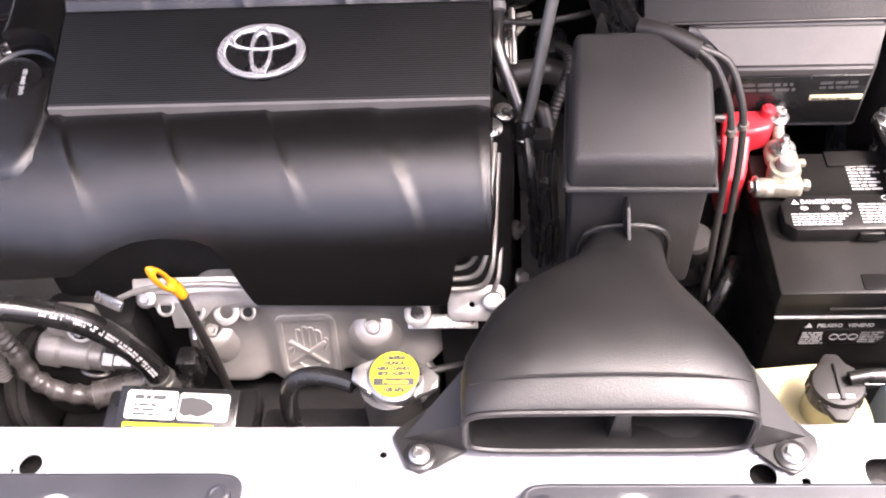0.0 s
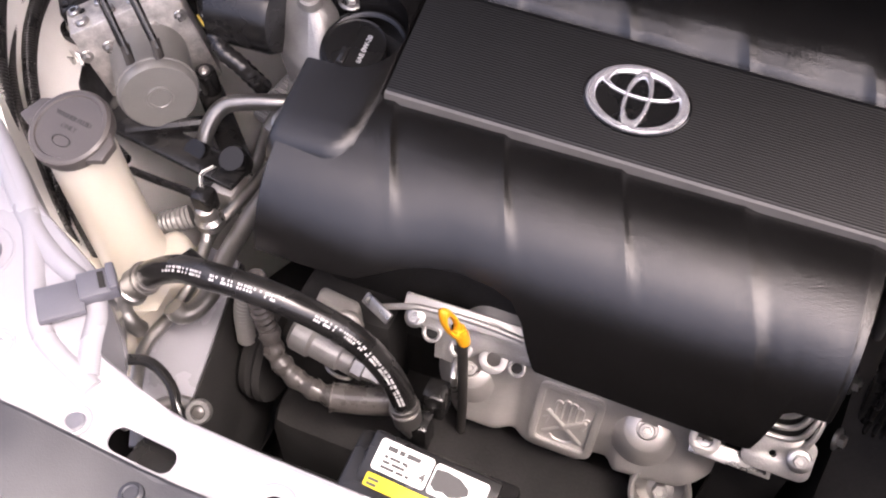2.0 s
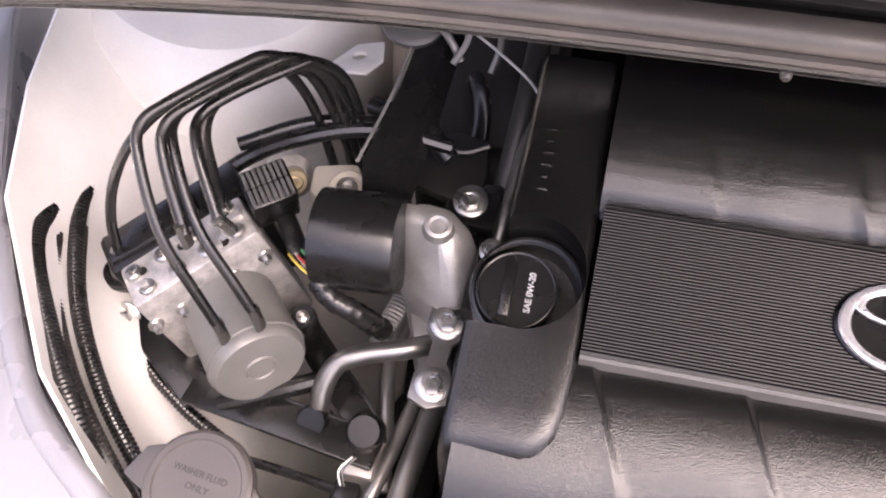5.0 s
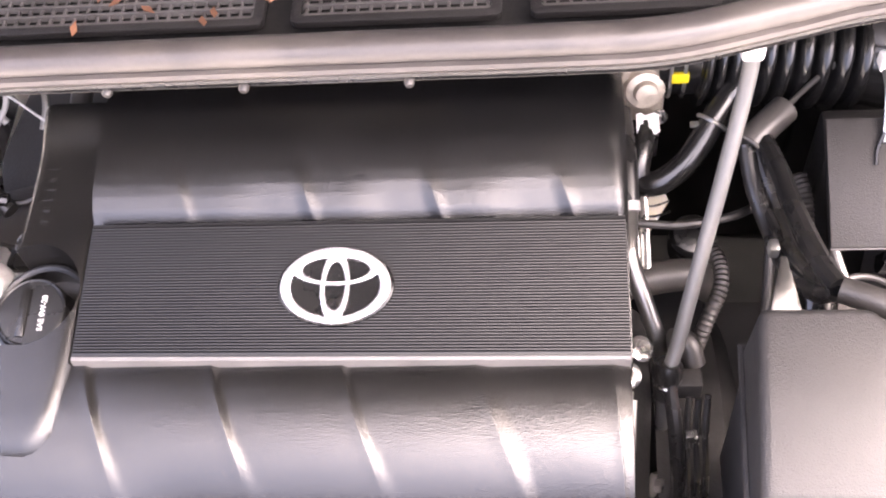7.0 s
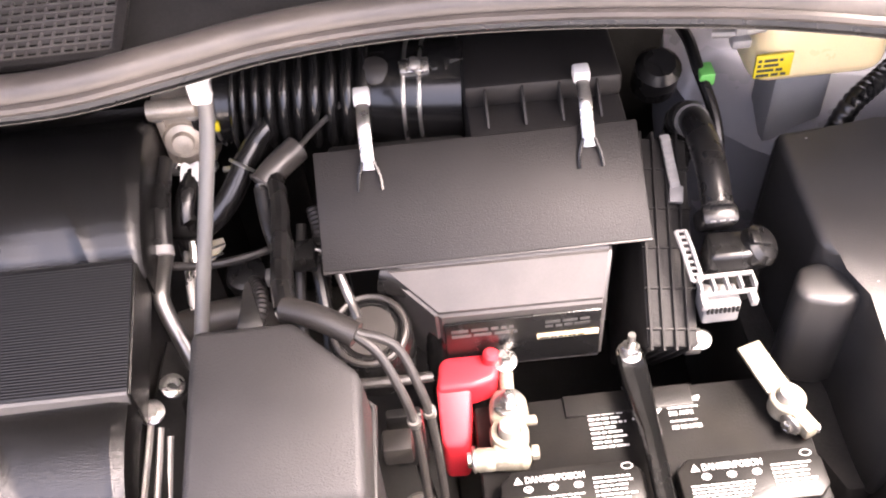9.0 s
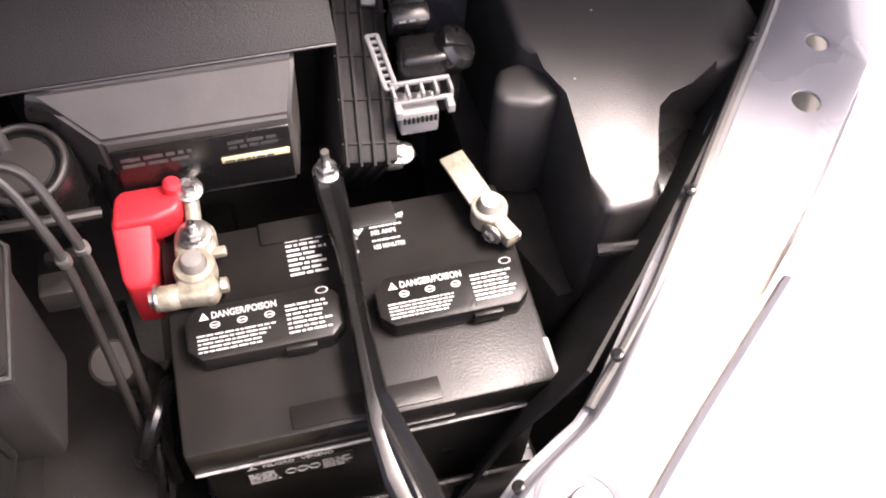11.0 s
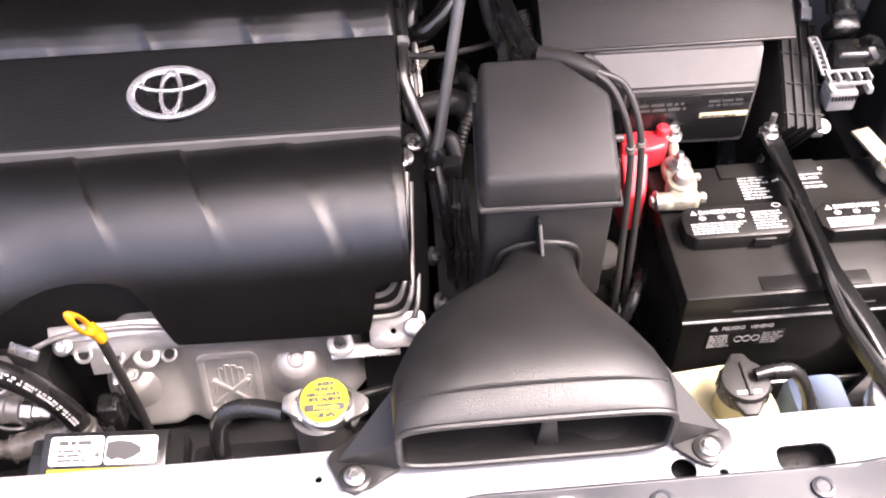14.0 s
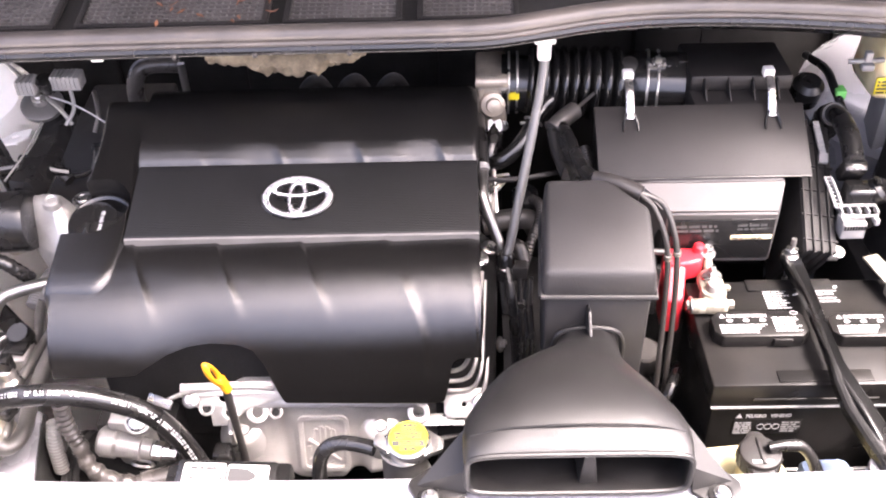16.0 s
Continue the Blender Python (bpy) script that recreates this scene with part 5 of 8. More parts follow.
    # pale chip stands in for the sky's glint on the glossy corner
    part("corner_glint", rbox((0.5995, 0.594, 0.975), (0.6046, 0.628, 1.0008), 0.002), GREYPL, b, "pale corner for a sky reflection")
    for px, py in ((0.354, 0.734), (0.587, 0.738)):
        part("terminal_post", lathe([(0.0095, -0.004), (0.0092, 0.030), (0.0078, 0.033), (0.004, 0.0335)], (px, py, z), seg=24), ALLOY, b, "grey lead post")
    # positive clamp
    p = thing("battery_clamp", (0.354, 0.745, z), "plated positive clamp with bolts on the battery post", "battery clamp", "battery clamps")
    part("collar", lathe([(0.0155, 0.004), (0.0165, 0.010), (0.0165, 0.020), (0.0150, 0.0235), (0.0100, 0.0245), (0.0097, 0.006)], (0.354, 0.734, z), seg=26), LEADCLAMP, p)
    jaw = prism([(0.336, 0.708), (0.366, 0.705), (0.372, 0.716), (0.368, 0.728), (0.340, 0.729), (0.335, 0.720)], z + 0.004, z + 0.021, 0.004, None, 0.92, 3)
    join(jaw, lathe([(0.0095, -0.004), (0.010, 0.0), (0.010, 0.010), (0.008, 0.013)], (0.336, 0.716, z + 0.012), (-1, 0.05, 0), 14))
    part("jaw", jaw, LEADCLAMP, p)
    part("clamp_bolt", tube([(0.322, 0.717, z + 0.013), (0.376, 0.718, z + 0.013)], 0.0036, 10, 1), STEEL, p)
    part("clamp_nut", bolt((0.323, 0.717, z + 0.013), (-1, 0, 0), 0.0065, 0.006), STEEL, p)
    part("bolt_end", lathe([(0.006, 0), (0.006, 0.005), (0.004, 0.006)], (0.371, 0.718, z + 0.013), (1, 0, 0), 6), LEADCLAMP, p)
    tongue = prism([(0.342, 0.742), (0.368, 0.742), (0.374, 0.752), (0.373, 0.772), (0.364, 0.782), (0.347, 0.781), (0.340, 0.770), (0.339, 0.752)], z + 0.008, z + 0.018, 0.004, None, 0.93, 3)
    part("tongue", tongue, LEADCLAMP, p)
    part("lug", lathe([(0.0135, 0), (0.0135, 0.003), (0.012, 0.0042), (0.006, 0.0042)], (0.357, 0.763, z + 0.018), seg=24), STEEL, p)
    part("stud_nut", bolt((0.357, 0.763, z + 0.0215), (0, 0, 1), 0.0078, 0.008), STEEL, p)
    part("stud", lathe([(0.0042, 0), (0.0042, 0.014), (0.003, 0.0155)], (0.357, 0.763, z + 0.022), seg=12), STEEL, p)
    part("ear", rbox((0.366, 0.744, z + 0.010), (0.379, 0.752, z + 0.017), 0.002), LEADCLAMP, p)
    part("cable_lug", tube([(0.357, 0.776, z + 0.015), (0.358, 0.788, z + 0.020), (0.358, 0.797, z + 0.026)], 0.0062, 12, 4), LEADCLAMP, p)
    part("lug_bolt", bolt((0.358, 0.800, z + 0.030), (0.1, -0.1, 1), 0.0068, 0.010), STEEL, p)
    # negative clamp
    n = thing("battery_clamp", (0.587, 0.745, z), "plated negative clamp with a flat strap on the post", "battery clamp", "battery clamps")
    part("collar", lathe([(0.0145, 0.006), (0.0148, 0.023), (0.0135, 0.0245), (0.0098, 0.0245), (0.0097, 0.006)], (0.587, 0.738, z), seg=26), LEADCLAMP, n)
    part("strap", rbox((-0.010, 0.004, 0), (0.012, 0.052, 0.004), 0.0012, pose(0.583, 0.744, z + 0.018, 4, 0, 17)), LEADCLAMP, n)
    part("jaw", rbox((-0.010, -0.028, 0), (0.004, -0.006, 0.015), 0.003, pose(0.592, 0.735, z + 0.006, 0, 0, 22)), LEADCLAMP, n)
    part("clamp_nut", bolt((0.584, 0.718, z + 0.014), (-0.8, -0.5, 0), 0.0055, 0.006), STEEL, n)
    part("clamp_bolt", tube([(0.583, 0.718, z + 0.014), (0.606, 0.712, z + 0.014)], 0.004, 8, 1), STEEL, n)
    # red cover
    rc = thing("terminal_cover", (0.325, 0.78, 0.96), "red plastic positive terminal cover swung open", "terminal cover")
    cv = prism([(0.297, 0.745), (0.300, 0.739), (0.317, 0.738), (0.321, 0.743), (0.3262, 0.771), (0.3262, 0.783), (0.297, 0.783)], 0.945, 1.0, 0.003, None, 1.0, 3)
    for v in cv.verts:
        if v.co.z > 0.985:
            v.co.z += 0.75 * (v.co.y - 0.740)
    join(cv, prism([(0.2965, 0.775), (0.300, 0.803), (0.306, 0.8088), (0.348, 0.8088), (0.352, 0.804), (0.352, 0.787), (0.347, 0.780), (0.330, 0.775)], 1.002, 1.033, 0.005, None, 0.98, 3))
    join(cv, prism([(0.298, 0.780), (0.326, 0.780), (0.326, 0.808), (0.302, 0.808)], 0.945, 1.01, 0.003))
    part("shell", cv, RED, rc)
    part("knob", lathe([(0.0075, -0.012), (0.0075, 0.006), (0.005, 0.009), (0.001, 0.0095)], (0.346, 0.801, 1.034), (0.2, 0, 1), 16), RED, rc)
    # hold-down
    h = thing("battery_bracket", (0.475, 0.62, 1.0), "black steel battery hold-down bracket", "bracket")
    pts = [(0.467, 0.800, 1.020, 0.012), (0.467, 0.77, 1.020, 0.0115), (0.4685, 0.72, 1.022, 0.0078), (0.4662, 0.65, 1.024, 0.0070), (0.4660, 0.60, 1.022, 0.0088), (0.4690, 0.575, 1.018, 0.0130), (0.4755, 0.54, 1.012, 0.017), (0.4845, 0.50, 1.008, 0.0165), (0.4905, 0.475, 1.006, 0.0168), (0.4915, 0.465, 1.005, 0.0160), (0.492, 0.458, 1.0045, 0.0120), (0.4922, 0.4545, 1.004, 0.0065)]
    rows = [[(x + dx * w, y, zz + dz) for dx, dz in ((-1, -0.005), (-1, 0.006), (-0.8, 0.0085), (-0.55, 0.0065), (0, 0.004), (0.55, 0.0065), (0.8, 0.0085), (1, 0.006), (1, -0.005))] for x, y, zz, w in pts]
    fine = []
    for a, b2 in zip(rows, rows[1:]):
        for t in (0, 0.25, 0.5, 0.75):
            fine.append([Vector(q).lerp(Vector(s2), t) for q, s2 in zip(a, b2)])
    fine.append([Vector(q) for q in rows[-1]])
    part("bar", sheet(fine, 0.002), BLACKPAINT, h)
    part("bead", tube([(0.4852, 0.500, 1.0105), (0.4815, 0.516, 1.0142), (0.4775, 0.535, 1.0175), (0.4715, 0.560, 1.0195), (0.4665, 0.585, 1.0205)], 0.0036, 10, 5), BLACKPAINT, h)
    part("stud", tube([(0.467, 0.797, 0.97), (0.467, 0.797, 1.052)], 0.0035, 10, 1), STEEL, h)
    part("nut", bolt((0.467, 0.797, 1.026), (0, 0, 1), 0.0085, 0.010, 5, 1.35), STEEL, h)
    part("foot_bolt", bolt((0.4905, 0.474, 1.0135), (0, -0.1, 1), 0.0056, 0.004, 5, 1.6), PIPE, h)
    foot = thing("bracket_foot", (0.492, 0.462, 0.95), "white painted tab under the battery bracket", "bracket")
    part("tab", prism([(0.464, 0.428), (0.482, 0.430), (0.500, 0.446), (0.514, 0.476), (0.506, 0.492), (0.486, 0.494), (0.470, 0.484), (0.463, 0.462)], 0.975, 1.003, 0.004), PAINT, foot)
    tr = thing("battery_tray", (0.465, 0.68, 0.43), "black plastic battery tray on its stand", "tray")
    part("tray", rbox((0.315, 0.578, 0.765), (0.616, 0.79, 0.791), 0.006), SMOOTH, tr)
    part("stand", rbox((0.36, 0.61, 0.43), (0.58, 0.76, 0.768), 0.02), MATTE, tr)
    part("front_wall", rbox((0.335, 0.578, 0.785), (0.60, 0.584, 0.86), 0.003), SMOOTH, tr)


def build_reservoir():
    r = thing("coolant_reservoir", (0.32, 0.50, 0.70), "cream translucent coolant reservoir with a black cap", "coolant tank")
    body = prism([(0.232, 0.54), (0.365, 0.552), (0.395, 0.545), (0.404, 0.50), (0.402, 0.452), (0.385, 0.443), (0.29, 0.438), (0.262, 0.465), (0.24, 0.50)], 0.70, 0.950, 0.008, None, 0.985, 3)
    part("tank", body, CREAM, r)
    part("neck", lathe([(0.023, -0.05), (0.021, 0.0), (0.021, 0.03)], (0.358, 0.497, 0.955), seg=28), CREAM, r)
    cap = part("cap", lathe([(0.0235, -0.012), (0.0235, 0.004), (0.022, 0.007), (0.019, 0.008), (0.001, 0.008)], (0.358, 0.497, 0.992), seg=34), PLASTIC, r, "black screw cap")
    part("cap_tab", prism([(-0.016, -0.018), (-0.006, -0.034), (0.006, -0.034), (0.016, -0.018), (0.016, 0.018), (0.006, 0.034), (-0.006, 0.034), (-0.016, 0.018)], 0.0, 0.008, 0.003, pose(0.358, 0.497, 0.986, 0, 0, -4)), PLASTIC, cap)
    for k in range(18):
        part("cap_notch", rbox((0.0225, -0.0012, -0.010), (0.0248, 0.0012, 0.003), 0.0006, pose(0.358, 0.497, 0.992, 0, 0, 20 * k)), PLASTIC, cap)
    part("cap_mark", bars(-0.012, -0.016, 0.012, -0.009, 1, flat(0.358, 0.497, 1.0002), 3), GREYINK, cap)
    part("cap_rib", rbox((-0.002, -0.018, 0.007), (0.002, 0.018, 0.0105), 0.001, pose(0.358, 0.497, 0.992, 0, 0, 0)), PLASTIC, cap)
    lm = pose(0.279, 0.496, 0.9505, 0, 0, 7)
    part("label", rbox((-0.029, -0.013, 0), (0.029, 0.013, 0.0006), 0, lm), WHITE, r, "white printed label")
    part("label_print", bars(-0.024, -0.010, 0.026, 0.010, 7, lm @ flat(0, 0, 0.0006), 8, 0.5, 0.3), BLACKINK, r)
    h = thing("overflow_hose", (0.40, 0.49, 0.86), "black rubber hose leaving the reservoir cap", "hose")
    part("hose", tube([(0.366, 0.498, 1.004), (0.385, 0.500, 1.006), (0.402, 0.500, 1.003), (0.416, 0.494, 0.985), (0.424, 0.482, 0.95), (0.424, 0.476, 0.86), (0.42, 0.48, 0.72)], 0.0062, 12, 6), RUBBER, h)
    part("band", tube([(0.382, 0.4995, 1.0058), (0.398, 0.500, 1.0048)], 0.0068, 12, 1), SMOOTH, h)
    w = thing("horn_bracket", (0.45, 0.47, 0.75), "blue-grey plastic duct standing beside the reservoir", "duct")
    part("duct", rbox((0.425, 0.485, 0.75), (0.485, 0.545, 0.93), 0.012), BLUE, w)
    part("clip", rbox((0.440, 0.482, 0.78), (0.448, 0.548, 0.935), 0.003), SMOOTH, w)


def build_airbox():
    a = thing("air_cleaner", (0.36, 0.92, 0.85), "black air cleaner housing with two spring clips", "air cleaner")
    sl = math.degrees(math.atan2(0.055, 0.085))
    m = Matrix.Translation((0.352, 0.843, 1.121)) @ pose(0, 0, 0, sl, 0, 0)
    lid = rbox((-0.137, 0.0, -0.008), (0.137, 0.102, 0.0), 0.0015)
    lid.transform(m)
    part("front_flap", lid, PLASTIC, a)
    part("flap_edge", rbox((-0.137, -0.0015, -0.006), (0.137, 0.0008, -0.0015), 0.0005, m), BROWNGREY, a)
    body = bmesh.new()
    pts_f = [(0.262, 0.845, 1.114), (0.456, 0.843, 1.114), (0.446, 0.812, 1.084), (0.305, 0.814, 1.084), (0.306, 0.816, 1.0), (0.446, 0.814, 1.0), (0.456, 0.87, 1.0), (0.262, 0.87, 1.0), (0.456, 0.90, 1.114), (0.262, 0.90, 1.114)]
    v = [body.verts.new(q) for q in pts_f]
    for q in ((0, 3, 2, 1), (3, 4, 5, 2), (0, 7, 4, 3), (1, 2, 5, 6), (0, 1, 8, 9), (4, 7, 6, 5), (1, 6, 8), (0, 9, 7), (6, 7, 9, 8)):
        body.faces.new([v[i] for i in q])
    bmesh.ops.bevel(body, geom=body.edges[:], offset=0.003, segments=2, affect="EDGES")
    # the grey base carries the reflection on the sloped top
    part("body", body, MESHGREY, a, "lower housing, greyed for its glossy reflection")
    part("body_front", rbox((0.309, 0.810, 1.01), (0.443, 0.8135, 1.075), 0.002), SMOOTH, a)
    part("yellow_strip", rbox((0.388, 0.8085, 1.0435), (0.441, 0.8105, 1.0495), 0.0004), MILKY, a, "pale yellow printed strip")
    part("strip_print", bars(0.39, 1.0448, 0.44, 1.0482, 1, pose(0, 0.8083, 0, 90), 6), BLACKINK, a)
    part("body_print", bars(0.315, 1.056, 0.375, 1.070, 2, pose(0, 0.8098, 0, 90), 12), FAINTINK, a)
    part("body_print", bars(0.395, 1.058, 0.435, 1.070, 2, pose(0, 0.8098, 0, 90), 13), FAINTINK, a)
    rear = prism([(0.345, 0.925), (0.485, 0.922), (0.487, 1.06), (0.345, 1.065)], 0.90, 1.175, 0.008, None, 0.97)
    part("rear_housing", rear, PLASTIC, a)
    for i in range(4):
        x = 0.365 + 0.032 * i
        part("rib", prism([(0.0, 0.0), (0.028, 0.0), (0.028, 0.02)], -0.0012, 0.0012, 0.0004, Matrix(((0, 0, 1, x), (1, 0, 0, 0.936), (0, 1, 0, 1.176), (0, 0, 0, 1)))), PLASTIC, a)
    part("low_housing", prism([(0.222, 0.925), (0.345, 0.923), (0.345, 0.965), (0.222, 0.967)], 0.90, 1.150, 0.006), PLASTIC, a)
    part("rear_lid", prism([(0.347, 0.965), (0.483, 0.962), (0.483, 1.06), (0.347, 1.062)], 1.174, 1.198, 0.005), PLASTIC, a)
    for x in (0.261, 0.446):
        c = part("spring_clip", tube([(x, 0.910, 1.168), (x, 0.920, 1.181), (x, 0.934, 1.196), (x, 0.95, 1.202), (x, 0.958, 1.206)], 0.0055, 10, 5, flat=0.35), STEEL, a, "bright steel clip")
        part("clip_tip", rbox((x - 0.007, 0.952, 1.200), (x + 0.007, 0.966, 1.212), 0.002), WHITE, c)
        for d in (-0.009, 0.009):
            part("clip_foot", tube([(x + d * 0.5, 0.914, 1.174), (x + d, 0.905, 1.164), (x + d * 1.1, 0.896, 1.157)], 0.0016, 6, 3), SMOOTH, c)
    hz = thing("air_hose", (0.21, 1.05, 1.06), "black corrugated rubber air hose with wire clamps", "hose")
    line = spline([(0.122, 1.056, 1.142), (0.16, 1.052, 1.144), (0.21, 1.044, 1.147), (0.265, 1.034, 1.150)], 30)
    rings = []
    for i in range(133):
        q = line[min(len(line) - 1, int(i / 132 * (len(line) - 1)))].lerp(line[min(len(line) - 1, int(i / 132 * (len(line) - 1)) + 1)], (i / 132 * (len(line) - 1)) % 1)
        wave = abs(math.sin(math.pi * (i - 12) / 12)) ** 0.55 if i >= 12 else 0.0
        rings.append([q + Vector((0.10 * math.sin(a), math.cos(a), math.sin(a))) * (0.0405 + 0.0115 * wave) for a in (2 * math.pi * k / 32 for k in range(32))])
    part("bellows", sheet(rings, 0, True), CORRUGATED, hz, angle=80)
    part("cuff", tube([(0.262, 1.035, 1.150), (0.30, 1.028, 1.151), (0.352, 1.02, 1.152)], lambda k: 0.0455 + 0.002 * (k > 0.3), 32, 3), CORRUGATED, hz)
    part("vent_button", lathe([(0.013, -0.004), (0.013, 0.003), (0.010, 0.005), (0.001, 0.005)], (0.272, 1.012, 1.190), (0, -0.55, 0.83), 20), SLEEVE, hz)
    for x, y in ((0.300, 1.0265), (0.314, 1.0245)):
        part("wire_clamp", torus((x, y, 1.151), (1, -0.13, 0), 0.0485, 0.0019, 1, 1, 40, 6), STEEL, hz)
    scr = rbox((-0.013, -0.007, -0.005), (0.013, 0.007, 0.006), 0.002, pose(0.307, 1.004, 1.196, 30))
    join(scr, lathe([(0.006, 0), (0.006, 0.006), (0.003, 0.007)], (0.307, 0.999, 1.202), (0, -0.5, 0.85), 12))
    part("clamp_screw", scr, STEEL, hz, "steel clamp screw")
    scr = rbox((-0.010, -0.006, -0.005), (0.010, 0.006, 0.006), 0.002, pose(0.343, 1.006, 1.190, 30))
    for d in (-0.018, 0.018):
        join(scr, lathe([(0.004, -0.006), (0.004, 0.006)], (0.343 + d, 1.006, 1.190), (0, -0.3, 1), 10))
    part("clamp_screw", scr, STEEL, hz, "steel clamp screw")
    for x in (0.109, 0.121):
        part("wire_clamp", torus((x, 1.057, 1.142), (1, -0.05, 0), 0.0435, 0.0018, 1, 1, 36, 6), STEEL, hz)
    part("cuff", tube([(0.100, 1.058, 1.141), (0.130, 1.056, 1.142)], 0.0415, 30, 1), CORRUGATED, hz)
    part("yellow_mark", rbox((0.107, 1.0115, 1.140), (0.122, 1.0165, 1.150), 0.001), YELLOW, hz, "yellow alignment mark")
    part("nipple", tube([(0.172, 1.02, 1.145), (0.164, 1.008, 1.141), (0.150, 0.996, 1.130)], lambda k: 0.013 - 0.002 * k, 16, 5), CORRUGATED, hz)
    part("side_pipe", tube([(0.156, 1.002, 1.135), (0.143, 0.986, 1.122), (0.130, 0.970, 1.106), (0.115, 0.957, 1.092), (0.095, 0.950, 1.080), (0.076, 0.955, 1.074), (0.062, 0.968, 1.07)], 0.0115, 16, 6), CORRUGATED, hz)
    part("pipe_clamp", torus((0.141, 0.983, 1.120), (0.5, 0.62, 0.55), 0.0135, 0.0018, 1, 1, 24, 6), STEEL, hz)
    part("clamp_tab", rbox((0.122, 0.978, 1.119), (0.131, 0.983, 1.123), 0.001), STEEL, hz)
    part("drop_pipe", tube([(0.088, 1.0, 1.10), (0.082, 0.975, 1.095), (0.078, 0.955, 1.075), (0.078, 0.94, 1.03)], 0.0105, 12, 6), RUBBER, hz)
    part("paper_tag", sheet([[(0.078 + 0.004 * i, 1.004 - 0.006 * j, 1.112 - 0.002 * j + 0.002 * math.sin(2.1 * i + j)) for i in range(6)] for j in range(4)], 0.0006), WHITE, hz, "crumpled white paper tag")
    t = thing("throttle_body", (0.085, 1.06, 1.05), "cast alloy throttle body beside the air hose", "throttle body")
    body = prism([(0.062, 1.022), (0.104, 1.020), (0.107, 1.05), (0.107, 1.10), (0.062, 1.10)], 1.085, 1.172, 0.005)
    part("housing", body, WARMCAST, t)
    part("shaft_bore", lathe([(0.0095, -0.022), (0.0095, 0.022), (0.007, 0.024), (0.001, 0.024)], (0.083, 1.020, 1.166), (1, 0, 0), 20), WARMCAST, t)
    part("motor", lathe([(0.019, 0.0), (0.019, 0.010), (0.017, 0.014), (0.011, 0.016), (0.0095, 0.022), (0.001, 0.0235)], (0.084, 1.026, 1.128), (0.1, -1, 0.3), 26), WARMCAST, t, angle=25)
    part("web", prism([(0.064, 1.018), (0.072, 1.018), (0.072, 1.05), (0.064, 1.05)], 1.09, 1.16, 0.002), WARMCAST, t)
    for x, z in ((0.067, 1.094), (0.100, 1.160), (0.067, 1.162), (0.101, 1.094)):
        part("screw", bolt((x, 1.018, z), (0, -1, 0.2), 0.0045, 0.005), STEEL, t)


